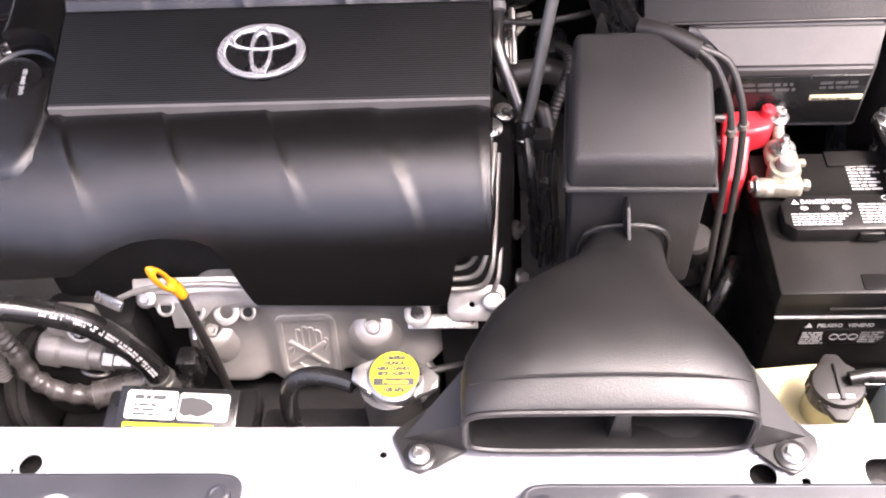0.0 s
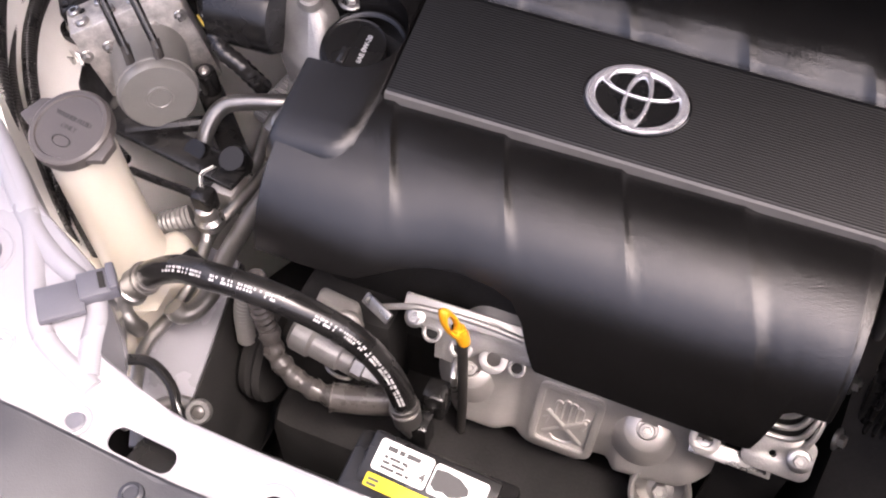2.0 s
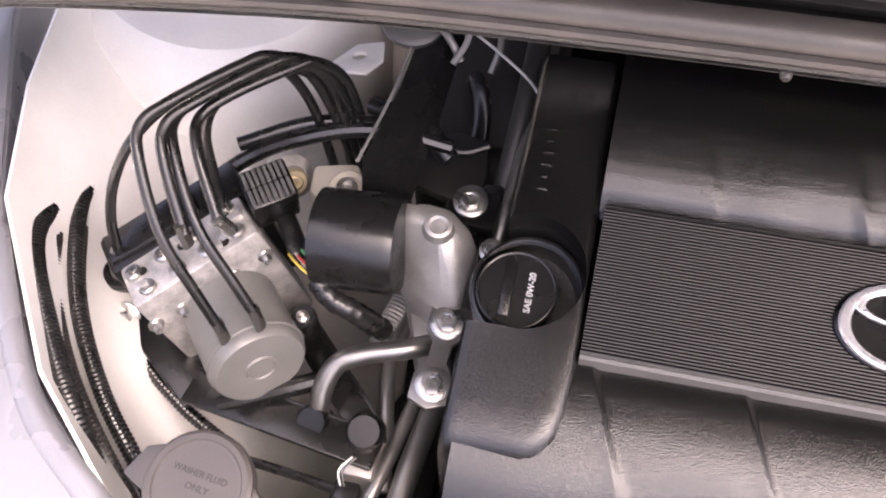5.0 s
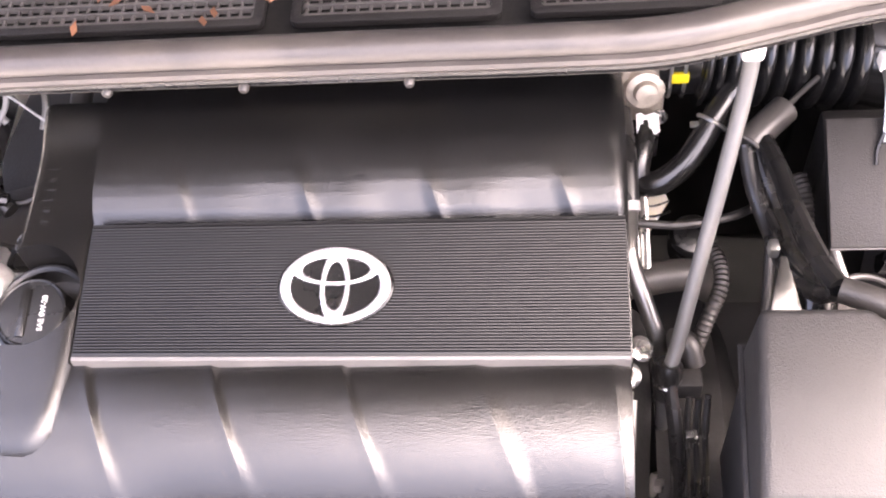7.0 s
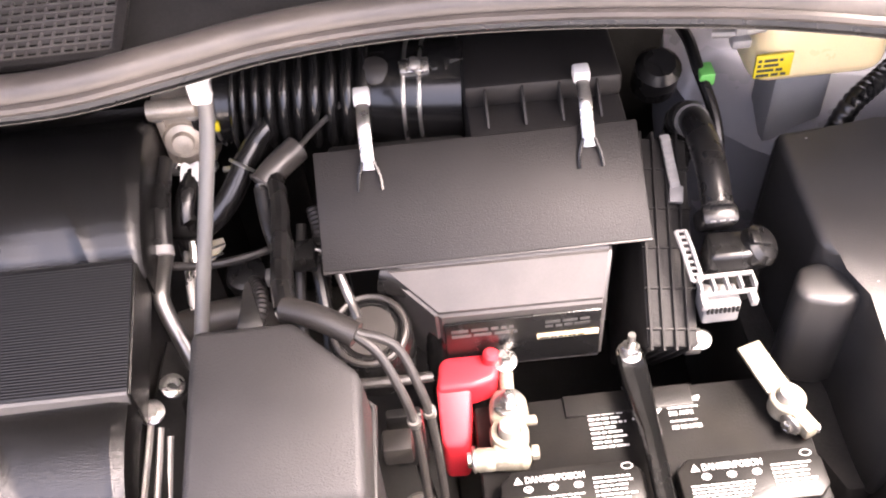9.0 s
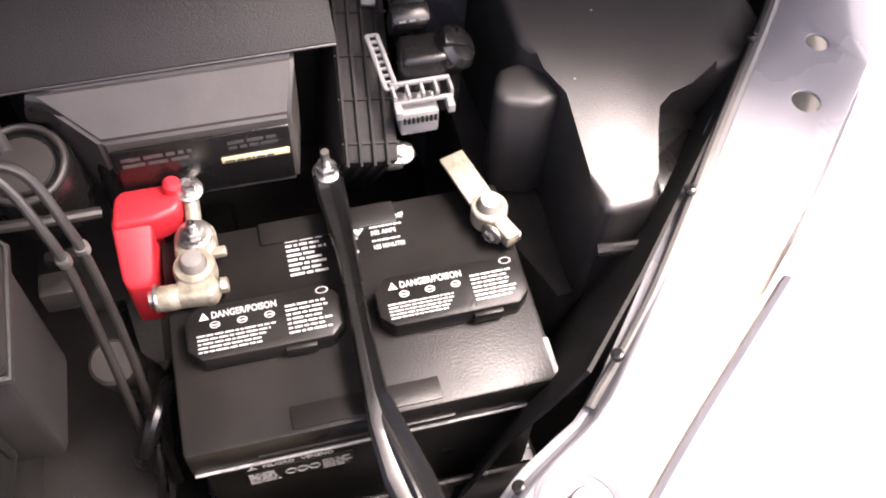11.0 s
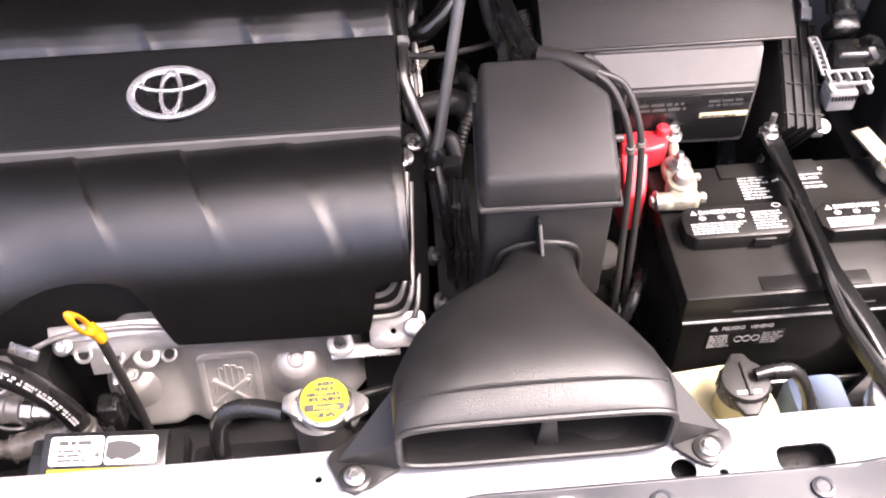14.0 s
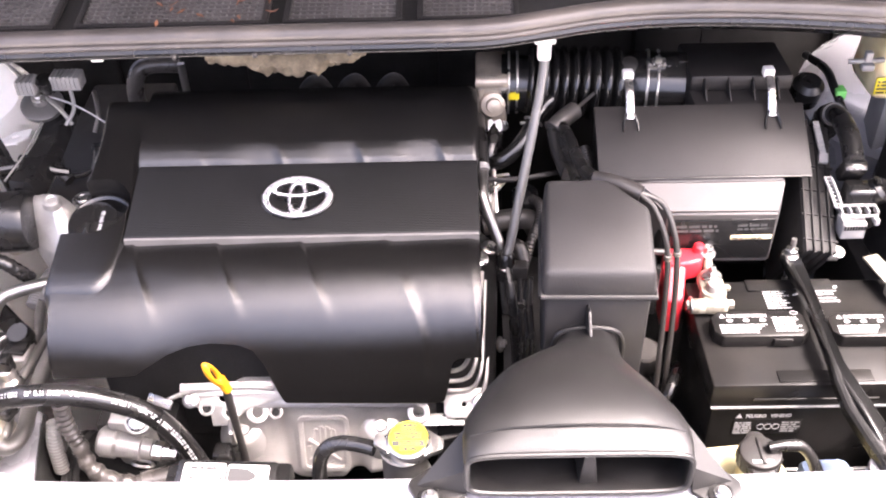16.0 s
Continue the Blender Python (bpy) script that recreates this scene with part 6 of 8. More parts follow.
def build_right_wiring():
    w = thing("grey_tube", (0.1, 0.80, 0.95), "grey plastic drain tube clipped below the hood seal", "tube")
    part("tube", tube([(0.1455, 0.916, 1.262), (0.143, 0.905, 1.235), (0.128, 0.865, 1.17), (0.112, 0.825, 1.105), (0.101, 0.797, 1.06), (0.093, 0.779, 1.035), (0.092, 0.775, 1.0), (0.096, 0.78, 0.95)], 0.0062, 12, 6), TUBEGREY, w)
    part("clip", rbox((0.136, 0.906, 1.256), (0.153, 0.920, 1.282), 0.004), WHITE, w, "white plastic clip")
    part("clip_head", rbox((0.131, 0.902, 1.281), (0.158, 0.922, 1.289), 0.003), WHITE, w)
    h = thing("wiring_harness", (0.23, 0.75, 0.9), "black wiring harness in a grey sleeve over the box", "wiring")
    part("branch", tube([(0.175, 0.945, 1.14), (0.182, 0.90, 1.145), (0.185, 0.86, 1.15), (0.19, 0.80, 1.165), (0.196, 0.768, 1.175)], 0.008, 10, 6), RUBBER, h)
    part("sleeve", tube([(0.196, 0.766, 1.176), (0.222, 0.752, 1.178), (0.248, 0.738, 1.172)], 0.0095, 14, 5), SLEEVE, h, "grey fabric sleeve")
    for dx, dy in ((0.0, 0.0), (0.012, 0.006)):
        part("cable", tube([(0.244 + dx * 0.3, 0.740, 1.173), (0.262 + dx, 0.728 + dy, 1.16), (0.276 + dx, 0.71 + dy, 1.13), (0.282 + dx, 0.70 + dy, 1.09), (0.283 + dx * 1.1, 0.685 + dy, 1.0), (0.282 + dx, 0.665 + dy, 0.88), (0.281 + dx, 0.655, 0.80)], 0.0036, 10, 6), SLEEVE, h)
    for x, y in ((0.281, 0.703), (0.293, 0.710)):
        part("ferrule", lathe([(0.0052, -0.003), (0.0052, 0.004)], (x, y, 1.104), (0, -0.1, 1), 12), STEEL, h)
    b = thing("mount_plate", (0.27, 0.71, 1.0), "grey steel bracket behind the box", "bracket")
    part("plate", rbox((0.252, 0.704, 1.04), (0.276, 0.724, 1.064), 0.003), SLEEVE, b)
    part("arm", rbox((0.255, 0.735, 0.98), (0.285, 0.745, 1.06), 0.003), SMOOTH, b)
    v = thing("vacuum_valve", (0.245, 0.815, 0.98), "round black vacuum valve beside the box", "valve")
    part("drum", lathe([(0.036, -0.06), (0.036, 0.0), (0.034, 0.006), (0.027, 0.007), (0.026, 0.003), (0.001, 0.003)], (0.247, 0.815, 1.07), (0, -0.25, 1), 34), SMOOTH, v)
    part("disc", lathe([(0.023, 0.002), (0.022, 0.006), (0.001, 0.007)], (0.247, 0.815, 1.07), (0, -0.25, 1), 30), BROWNGREY, v)
    part("shroud", tube([(0.262, 0.856, 1.098), (0.283, 0.850, 1.094), (0.303, 0.842, 1.076), (0.309, 0.832, 1.04), (0.307, 0.825, 0.99)], 0.0175, 18, 6), RUBBER, v, "thick black rubber elbow")
    part("drum_ring", torus((0.247, 0.8135, 1.0765), (0, -0.25, 1), 0.0305, 0.0026, 1, 1, 36, 8), BROWNGREY, v)
    part("vacuum_pipe", tube([(0.225, 0.86, 1.10), (0.232, 0.842, 1.085), (0.238, 0.825, 1.078)], 0.0042, 10, 4), PIPE, v)
    part("cross_pipe", tube([(0.225, 0.772, 1.06), (0.26, 0.772, 1.058), (0.295, 0.778, 1.05)], 0.0045, 10, 4), SLEEVE, v)
    # pipes between engine and box
    p = thing("heater_pipes", (0.1, 0.88, 0.9), "black and steel pipes beside the engine cover", "pipe")
    part("pipe", tube([(0.068, 0.915, 1.09), (0.066, 0.88, 1.085), (0.068, 0.862, 1.075), (0.083, 0.835, 1.04), (0.095, 0.815, 1.0), (0.10, 0.80, 0.9)], 0.0075, 12, 6), PIPE, p)
    part("hose", tube([(0.064, 1.0, 1.12), (0.066, 0.95, 1.115), (0.067, 0.91, 1.095)], 0.009, 12, 5), RUBBER, p)
    part("hose_band", tube([(0.0665, 0.914, 1.097), (0.0668, 0.907, 1.093)], 0.0102, 14, 1), GREYPL, p)
    part("elbow", tube([(0.066, 0.886, 1.015), (0.102, 0.891, 1.020), (0.130, 0.893, 1.018), (0.145, 0.90, 0.99)], 0.0150, 16, 6), BROWNGREY, p)
    part("corrugated", tube([(0.136, 0.912, 1.04), (0.145, 0.89, 1.046), (0.144, 0.862, 1.042), (0.130, 0.835, 1.025), (0.118, 0.815, 0.98)], 0.0060, 12, 6, 30, 0.0010), SLEEVE, p)
    part("cross_hose", tube([(0.07, 0.905, 1.08), (0.11, 0.90, 1.082), (0.15, 0.905, 1.085), (0.175, 0.92, 1.08)], 0.0038, 10, 5), SLEEVE, p)
    part("pale_strip", prism([(0.083, 0.925), (0.090, 0.923), (0.108, 0.955), (0.106, 0.963), (0.084, 0.958)], 1.045, 1.050, 0.001), IVORY, p, "pale yellow plastic guide")
    for y in (0.936, 0.948):
        part("strip_wire", tube([(0.080, y, 1.051), (0.094, y - 0.002, 1.053), (0.108, y + 0.006, 1.050)], 0.0011, 6, 3), RUBBER, p)
    part("glossy_bowl", lathe([(0.020, -0.03), (0.021, 0.0), (0.018, 0.006), (0.008, 0.009), (0.001, 0.009)], (0.128, 0.925, 1.035), (0, -0.3, 1), 24), SMOOTH, p)
    part("rod", tube([(0.076, 0.945, 1.06), (0.077, 0.915, 1.045), (0.078, 0.885, 1.02)], 0.0042, 10, 3), STEEL, p)
    part("stub", tube([(0.118, 0.800, 1.02), (0.112, 0.812, 1.035), (0.100, 0.818, 1.03)], 0.010, 12, 4), SLEEVE, p)
    part("socket", rbox((0.098, 0.772, 1.01), (0.122, 0.790, 1.032), 0.003), DULLBLACK, p)
    for dx, dz in ((0.0, 0.0), (0.008, -0.004), (0.015, 0.003)):
        part("lead", tube([(0.112 + dx, 0.772, 1.015 + dz), (0.110 + dx, 0.750, 0.99 + dz), (0.112 + dx, 0.72, 0.95), (0.108 + dx, 0.69, 0.88)], 0.0026, 8, 5), RUBBER, p)
    part("lead_clip", rbox((0.108, 0.744, 0.986), (0.118, 0.752, 0.996), 0.001), STEEL, p)
    part("small_pipe", tube([(0.082, 0.98, 1.09), (0.084, 0.93, 1.06), (0.086, 0.88, 1.02)], 0.004, 8, 5), STEEL, p)
    part("connector", rbox((0.076, 0.985, 1.075), (0.098, 1.005, 1.10), 0.003), SMOOTH, p)
    part("white_tag", rbox((0.082, 0.983, 1.10), (0.094, 0.995, 1.103), 0.001), WHITE, p)
    hh = thing("cable_loom", (0.17, 0.9, 0.9), "black cable loom with a brown sleeve", "wiring")
    part("sleeve", tube([(0.164, 0.940, 1.136), (0.177, 0.953, 1.142), (0.196, 0.971, 1.146)], 0.0125, 16, 5), BROWNGREY, hh, "brown rubber sleeve")
    part("sleeve_lip", torus((0.164, 0.940, 1.136), (0.62, 0.66, 0.35), 0.0125, 0.0016, 1, 1, 24, 6), BROWNGREY, hh)
    for dx, dz in ((0.004, 0.003), (-0.004, -0.003)):
        part("cable", tube([(0.165 + dx, 0.941, 1.136), (0.171 + dx, 0.919, 1.122 + dz), (0.181 + dx, 0.881, 1.112), (0.186, 0.827, 1.128 + dz), (0.194, 0.772, 1.166)], 0.0046, 10, 6), RUBBER, hh)
    part("cable", tube([(0.163, 0.938, 1.134), (0.167, 0.910, 1.118), (0.177, 0.875, 1.105), (0.183, 0.83, 1.112), (0.190, 0.79, 1.14), (0.195, 0.77, 1.168)], 0.0078, 12, 6), RUBBER, hh)
    part("thin_cable", tube([(0.196, 0.971, 1.146), (0.218, 0.990, 1.155), (0.245, 1.005, 1.170), (0.262, 1.01, 1.180)], 0.0024, 8, 6), SLEEVE, hh)
    part("plug", rbox((0.186, 0.868, 1.094), (0.206, 0.892, 1.112), 0.003), SMOOTH, hh)
    part("plug_band", torus((0.206, 0.885, 1.10), (0.3, 0.8, 0.2), 0.007, 0.0014, 1, 1, 16, 6), STEEL, hh)
    part("ribbed_loom", tube([(0.205, 0.925, 1.115), (0.209, 0.905, 1.105), (0.209, 0.88, 1.085), (0.206, 0.855, 1.06)], 0.0062, 12, 6, 22, 0.0012), SLEEVE, hh)
    part("clip_silver", rbox((0.168, 0.838, 1.115), (0.176, 0.850, 1.127), 0.002), STEEL, hh)
    part("drop", tube([(0.20, 0.90, 1.10), (0.208, 0.86, 1.08), (0.21, 0.82, 1.05), (0.20, 0.79, 1.0)], 0.006, 10, 6), RUBBER, hh)
    part("drop", tube([(0.19, 0.93, 1.09), (0.185, 0.88, 1.06), (0.182, 0.84, 1.02)], 0.005, 10, 6), SLEEVE, hh)
    tr = thing("transmission", (0.22, 0.86, 0.43), "dark transmission housing deep in the bay", "transmission")
    part("case", rbox((0.10, 0.62, 0.43), (0.30, 1.05, 0.78), 0.05), DULLBLACK, tr)
    part("starter", lathe([(0.001, 0.0), (0.016, 0.0), (0.019, 0.003), (0.019, 0.035), (0.017, 0.038), (0.017, 0.052), (0.019, 0.055), (0.019, 0.09)], (0.272, 0.709, 0.945), (0.1, 0.25, -1), 26), BROWNGREY, tr, "dark grey cylindrical solenoid")
    part("breather", tube([(0.27, 0.66, 0.84), (0.285, 0.645, 0.90), (0.30, 0.66, 0.93), (0.315, 0.70, 0.92), (0.31, 0.74, 0.86)], 0.007, 10, 6), RUBBER, tr)
    part("shift_cable", tube([(0.27, 0.60, 0.76), (0.285, 0.62, 0.84), (0.29, 0.66, 0.885), (0.285, 0.72, 0.90), (0.27, 0.80, 0.88)], 0.0052, 10, 6), SMOOTH, tr)
    for x, y in ((0.20, 0.66), (0.26, 0.70), (0.285, 0.78)):
        part("case_bolt", bolt((x, y, 0.779), (0, 0, 1), 0.0055, 0.007), SLEEVE, tr)
    part("coolant_hose", tube([(0.31, 0.60, 0.55), (0.305, 0.60, 0.70), (0.295, 0.585, 0.80), (0.26, 0.585, 0.84), (0.20, 0.60, 0.80)], 0.017, 14, 6), RUBBER, tr)
    part("bell", lathe([(0.20, -0.03), (0.20, 0.03), (0.17, 0.05)], (0.12, 0.82, 0.75), (1, 0, 0), 30), MATTE, tr)
    rd = thing("small_hose", (0.095, 0.70, 0.8), "thin black hose hanging beside the chain cover", "hose")
    part("hose", tube([(0.095, 0.775, 1.03), (0.10, 0.745, 1.0), (0.106, 0.72, 0.93), (0.105, 0.69, 0.85), (0.10, 0.68, 0.7)], 0.0062, 10, 6), RUBBER, rd)
    part("clip", torus((0.093, 0.778, 1.028), (0, 0.3, 1), 0.0085, 0.0016, 1, 1, 18, 6), STEEL, rd)
    part("boot", lathe([(0.012, -0.02), (0.012, 0.012), (0.009, 0.018)], (0.094, 0.782, 1.03), (0, 0.2, 1), 16), RUBBER, rd)


def build_ecu():
    e = thing("engine_computer", (0.515, 0.88, 0.93), "black finned engine computer with large plugs", "control unit")
    m = pose(0.513, 0.885, 1.06, 28, 8, -2)
    for i in range(4):
        part("fin", rbox((-0.024 + 0.011 * i, -0.098, -0.09), (-0.0215 + 0.011 * i, 0.10, 0.024), 0.0006, m), DULLBLACK, e)
    part("case", rbox((-0.026, -0.095, -0.11), (0.02, 0.095, 0.02), 0.004, m), DULLBLACK, e)
    for j in range(5):
        part("cross_rib", rbox((-0.026, -0.080 + 0.036 * j, -0.09), (0.0205, -0.078 + 0.036 * j, 0.0225), 0.0005, m), DULLBLACK, e)
    rail = rbox((-0.0045, 0.0, 0.0), (0.0045, 0.050, 0.004), 0.001, pose(0.525, 0.912, 1.104, 28, 0, 3))
    for i in range(8):
        join(rail, rbox((-0.004, 0.004 + 0.0055 * i, 0.0035), (0.004, 0.0068 + 0.0055 * i, 0.0052), 0.0004, pose(0.525, 0.912, 1.104, 28, 0, 3)))
    join(rail, rbox((-0.006, -0.014, -0.001), (0.006, 0.001, 0.005), 0.001, pose(0.5265, 0.913, 1.103, 28, 0, -12)))
    part("rail", rail, GREYPL, e, "grey toothed lock rail")
    part("rail_foot", rbox((0.516, 0.795, 1.014), (0.530, 0.809, 1.024), 0.002), STEEL, e)
    part("foot_bolt", bolt((0.531, 0.806, 1.022), (0, -0.3, 1), 0.006, 0.006), STEEL, e)
    pl = part("plug", prism([(0.532, 0.830), (0.572, 0.828), (0.588, 0.838), (0.590, 0.856), (0.572, 0.864), (0.536, 0.866)], 1.035, 1.100, 0.006, None, 0.88, 3), SMOOTH, e)
    part("plug_nose", rbox((0.530, 0.808, 1.040), (0.562, 0.834, 1.066), 0.003), GREYPL, pl, "grey plug body")
    for i in range(8):
        part("pin_slot", rbox((0.5325 + 0.0036 * i, 0.8065, 1.056), (0.5345 + 0.0036 * i, 0.8085, 1.062), 0), MATTE, pl, smooth=False)
    lev = bmesh.new()
    arm = [(0.5195, 0.866, 1.099), (0.522, 0.850, 1.094), (0.5245, 0.836, 1.086), (0.527, 0.826, 1.079)]
    for (a, b) in zip(arm, arm[1:]):
        q, r = Vector(a), Vector(b)
        for d in (-0.0042, 0.0042):
            join(lev, tube([q + Vector((d, 0, 0)), r + Vector((d, 0, 0))], 0.0019, 8, 1))
    for k in range(9):
        q = Vector(arm[0]).lerp(Vector(arm[-1]), k / 8)
        join(lev, rbox((q.x - 0.0042, q.y - 0.0010, q.z - 0.001), (q.x + 0.0042, q.y + 0.0010, q.z + 0.001), 0))
    for y, z in ((0.8275, 1.081), (0.814, 1.074)):
        join(lev, rbox((0.526, y - 0.0016, z - 0.002), (0.574, y + 0.0016, z + 0.002), 0.0010))
    for i in range(5):
        join(lev, rbox((0.5262 + 0.0114 * i, 0.814, 1.0735), (0.5288 + 0.0114 * i, 0.8275, 1.0815), 0.0006))
    for x in (0.529, 0.5705):
        join(lev, rbox((x - 0.003, 0.803, 1.066), (x + 0.003, 0.816, 1.075), 0.0012))
    part("lever", lev, GREYPL, pl, "light grey locking lever")
    part("hood", lathe([(0.016, -0.018), (0.0185, -0.006), (0.0185, 0.008), (0.014, 0.013), (0.005, 0.0145)], (0.580, 0.848, 1.088), (0.62, -0.30, 0.72), 26), SMOOTH, pl)
    part("latch", rbox((-0.010, -0.004, 0.0), (0.010, 0.006, 0.0035), 0.001, pose(0.580, 0.842, 1.104, 20, 25, 10)), SMOOTH, pl)
    h = thing("main_harness", (0.555, 0.93, 1.0), "thick black wiring harness bending into the plug", "wiring")
    part("conduit", tube([(0.548, 0.868, 1.125), (0.549, 0.90, 1.140), (0.549, 0.935, 1.143), (0.550, 0.965, 1.135), (0.552, 0.985, 1.11), (0.553, 1.0, 1.05)], 0.0135, 16, 6), RUBBER, h)
    part("boot", rbox((-0.016, -0.008, -0.02), (0.016, 0.010, 0.016), 0.005, pose(0.550, 0.868, 1.108, 30)), SMOOTH, h)
    for i in range(3):
        part("boot_slot", rbox((0.540 + 0.008 * i, 0.8555, 1.116), (0.545 + 0.008 * i, 0.858, 1.119), 0), GREYPL, h, smooth=False)
    part("cuff", tube([(0.549, 0.962, 1.136), (0.55, 0.972, 1.131)], 0.016, 16, 1), BROWNGREY, h, "grey tape band")
    part("collar", tube([(0.55, 0.978, 1.125), (0.553, 0.995, 1.09)], 0.018, 16, 1, 3, 0.002), SMOOTH, h)
    g = thing("brake_booster_pipes", (0.58, 1.03, 1.0), "black pipes and a green tag beside the brake reservoir", "pipe")
    part("pipe", tube([(0.585, 0.96, 1.06), (0.585, 1.0, 1.10), (0.575, 1.04, 1.13), (0.572, 1.08, 1.14), (0.57, 1.16, 1.12)], 0.006, 10, 6), SMOOTH, g)
    part("tag", rbox((0.573, 1.025, 1.120), (0.588, 1.045, 1.134), 0.002), GREEN, g, "green plastic tag")
    part("valve", lathe([(0.022, -0.02), (0.022, 0.012), (0.015, 0.02)], (0.535, 1.04, 1.13), (0, -0.4, 1), 20), SMOOTH, g)
    rl = thing("relay_cover", (0.73, 0.83, 0.9), "black plastic relay box cover with a cut-out", "cover")
    ol = [(0.628, 0.958), (0.634, 0.963), (0.72, 0.966), (0.806, 0.965), (0.814, 0.958), (0.826, 0.90), (0.842, 0.827), (0.838, 0.806), (0.826, 0.797), (0.79, 0.789), (0.760, 0.788), (0.738, 0.782), (0.722, 0.770), (0.714, 0.750), (0.709, 0.71), (0.706, 0.694), (0.699, 0.687), (0.664, 0.685), (0.658, 0.692), (0.657, 0.72), (0.659, 0.79), (0.655, 0.818), (0.646, 0.830), (0.634, 0.842)]
    cov = prism(ol[::-1], 0.93, 1.085, 0.008, None, 1.0, 4)
    for v in cov.verts:
        v.co.z += 0.17 * (v.co.y - 0.80) if v.co.z > 1.0 else 0
        if v.co.z < 1.0:
            v.co.x = 0.735 + (v.co.x - 0.735) * 1.05
    part("cover", cov, RELAY, rl)
    blk = prism([(0.606, 0.815), (0.610, 0.800), (0.640, 0.790), (0.662, 0.796), (0.662, 0.832), (0.636, 0.842), (0.616, 0.838)], 0.95, 1.072, 0.007, None, 0.94, 3)
    part("latch_block", blk, RELAY, rl)
    part("pocket", lathe([(0.001, -0.02), (0.018, -0.02), (0.022, -0.006), (0.025, 0.0), (0.027, 0.001)], (0.752, 0.766, 1.035), (0.2, -0.3, 1), 26), SMOOTH, rl)
    part("pocket_wall", prism([(0.714, 0.71), (0.722, 0.70), (0.75, 0.725), (0.80, 0.775), (0.79, 0.787), (0.74, 0.78), (0.72, 0.765)], 0.93, 1.035, 0.005), SMOOTH, rl)
    for x, y in ((0.652, 0.95), (0.70, 0.86), (0.735, 0.90), (0.668, 0.80)):
        part("speck", rbox((x, y, 1.085 + 0.17 * (y - 0.80)), (x + 0.0018, y + 0.0012, 1.0862 + 0.17 * (y - 0.80)), 0.0003), GREYINK, rl)
    part("base", prism([(0.60, 1.0), (0.60, 0.80), (0.64, 0.69), (0.72, 0.69), (0.80, 0.79), (0.88, 0.90), (0.88, 1.0)], 0.70, 0.94, 0.006), MATTE, rl)
    part("cable_lug", tube([(0.655, 0.676, 1.03), (0.685, 0.672, 1.032), (0.716, 0.676, 1.03)], 0.0055, 10, 5), SMOOTH, rl)
    hc = thing("hinge_cover", (0.88, 1.0, 0.95), "dark plastic liner rising beside the relay cover", "liner")
    part("liner", prism([(0.822, 0.985), (0.842, 0.905), (0.852, 0.872), (0.872, 0.884), (0.93, 0.985), (0.985, 1.12), (0.985, 1.36), (0.84, 1.36)], 0.95, 1.165, 0.006), PLASTIC, hc)
    part("liner_edge", tube([(0.824, 0.985, 1.166), (0.843, 0.905, 1.166), (0.853, 0.873, 1.164)], 0.0028, 8, 4), SMOOTH, hc)
    part("liner_screw", bolt((0.80, 0.985, 1.10), (0, -0.6, 0.8), 0.006, 0.006), STEEL, hc)
    br = thing("brake_fluid_reservoir", (0.68, 1.05, 1.05), "pale translucent brake fluid reservoir with a yellow label", "fluid tank")
    part("tank", rbox((0.613, 1.008, 1.122), (0.746, 1.11, 1.205), 0.022, None, 5, 0.06), MILKY, br)
    part("bracket", tube([(0.575, 1.02, 1.185), (0.60, 1.015, 1.187), (0.625, 1.02, 1.186)], 0.004, 8, 3), SHELLGREY, br)
    part("bracket_plug", rbox((0.590, 1.004, 1.176), (0.608, 1.018, 1.186), 0.003), GREYPL, br)
    part("bracket_plug", rbox((0.594, 1.010, 1.186), (0.604, 1.020, 1.202), 0.002), GREYPL, br)
    part("tank_low", rbox((0.655, 1.045, 1.00), (0.715, 1.10, 1.132), 0.01), GREYPL, br)
    part("label", rbox((0.615, 1.0045, 1.140), (0.649, 1.0078, 1.166), 0.001), YELLOW, br, "yellow warning label")
    part("label_print", bars(0.617, 1.142, 0.647, 1.164, 4, pose(0, 1.0044, 0, 90), 15), BLACKINK, br)
    part("hose", tube([(0.83, 1.10, 1.11), (0.79, 1.06, 1.105), (0.75, 1.03, 1.10), (0.715, 1.005, 1.09), (0.69, 0.985, 1.04)], 0.010, 14, 6, 26, 0.0013), RUBBER, br)
    hl = thing("headlamp", (0.66, 0.40, 0.85), "clear and white headlamp housing behind the wing panel", "headlamp")
    part("housing", prism([(0.525, 0.40), (0.59, 0.468), (0.69, 0.565), (0.80, 0.655), (0.86, 0.62), (0.80, 0.45), (0.62, 0.33)], 0.80, 1.045, 0.02), IVORY, hl)
    part("reflector_rib", tube([(0.57, 0.425, 1.046), (0.66, 0.508, 1.047), (0.78, 0.61, 1.047)], 0.006, 8, 5), CLIPGREY, hl)
    part("rear_cap", prism([(0.560, 0.385), (0.600, 0.418), (0.625, 0.40), (0.585, 0.362)], 1.04, 1.057, 0.004), CLIPGREY, hl)
    part("bracket", prism([(0.515, 0.375), (0.55, 0.41), (0.575, 0.395), (0.54, 0.35)], 1.045, 1.06, 0.003), GREYPL, hl)
    part("adjuster", lathe([(0.012, 0), (0.012, 0.010), (0.009, 0.012), (0.005, 0.008)], (0.538, 0.378, 1.058), seg=18), GREYPL, hl)
    # grey strip stands in for shade on the painted inner flange
    rub = thing("flange_shade", (0.55, 0.50, 1.07), "grey strip for the shade on the inner flange of the wing", "seal")
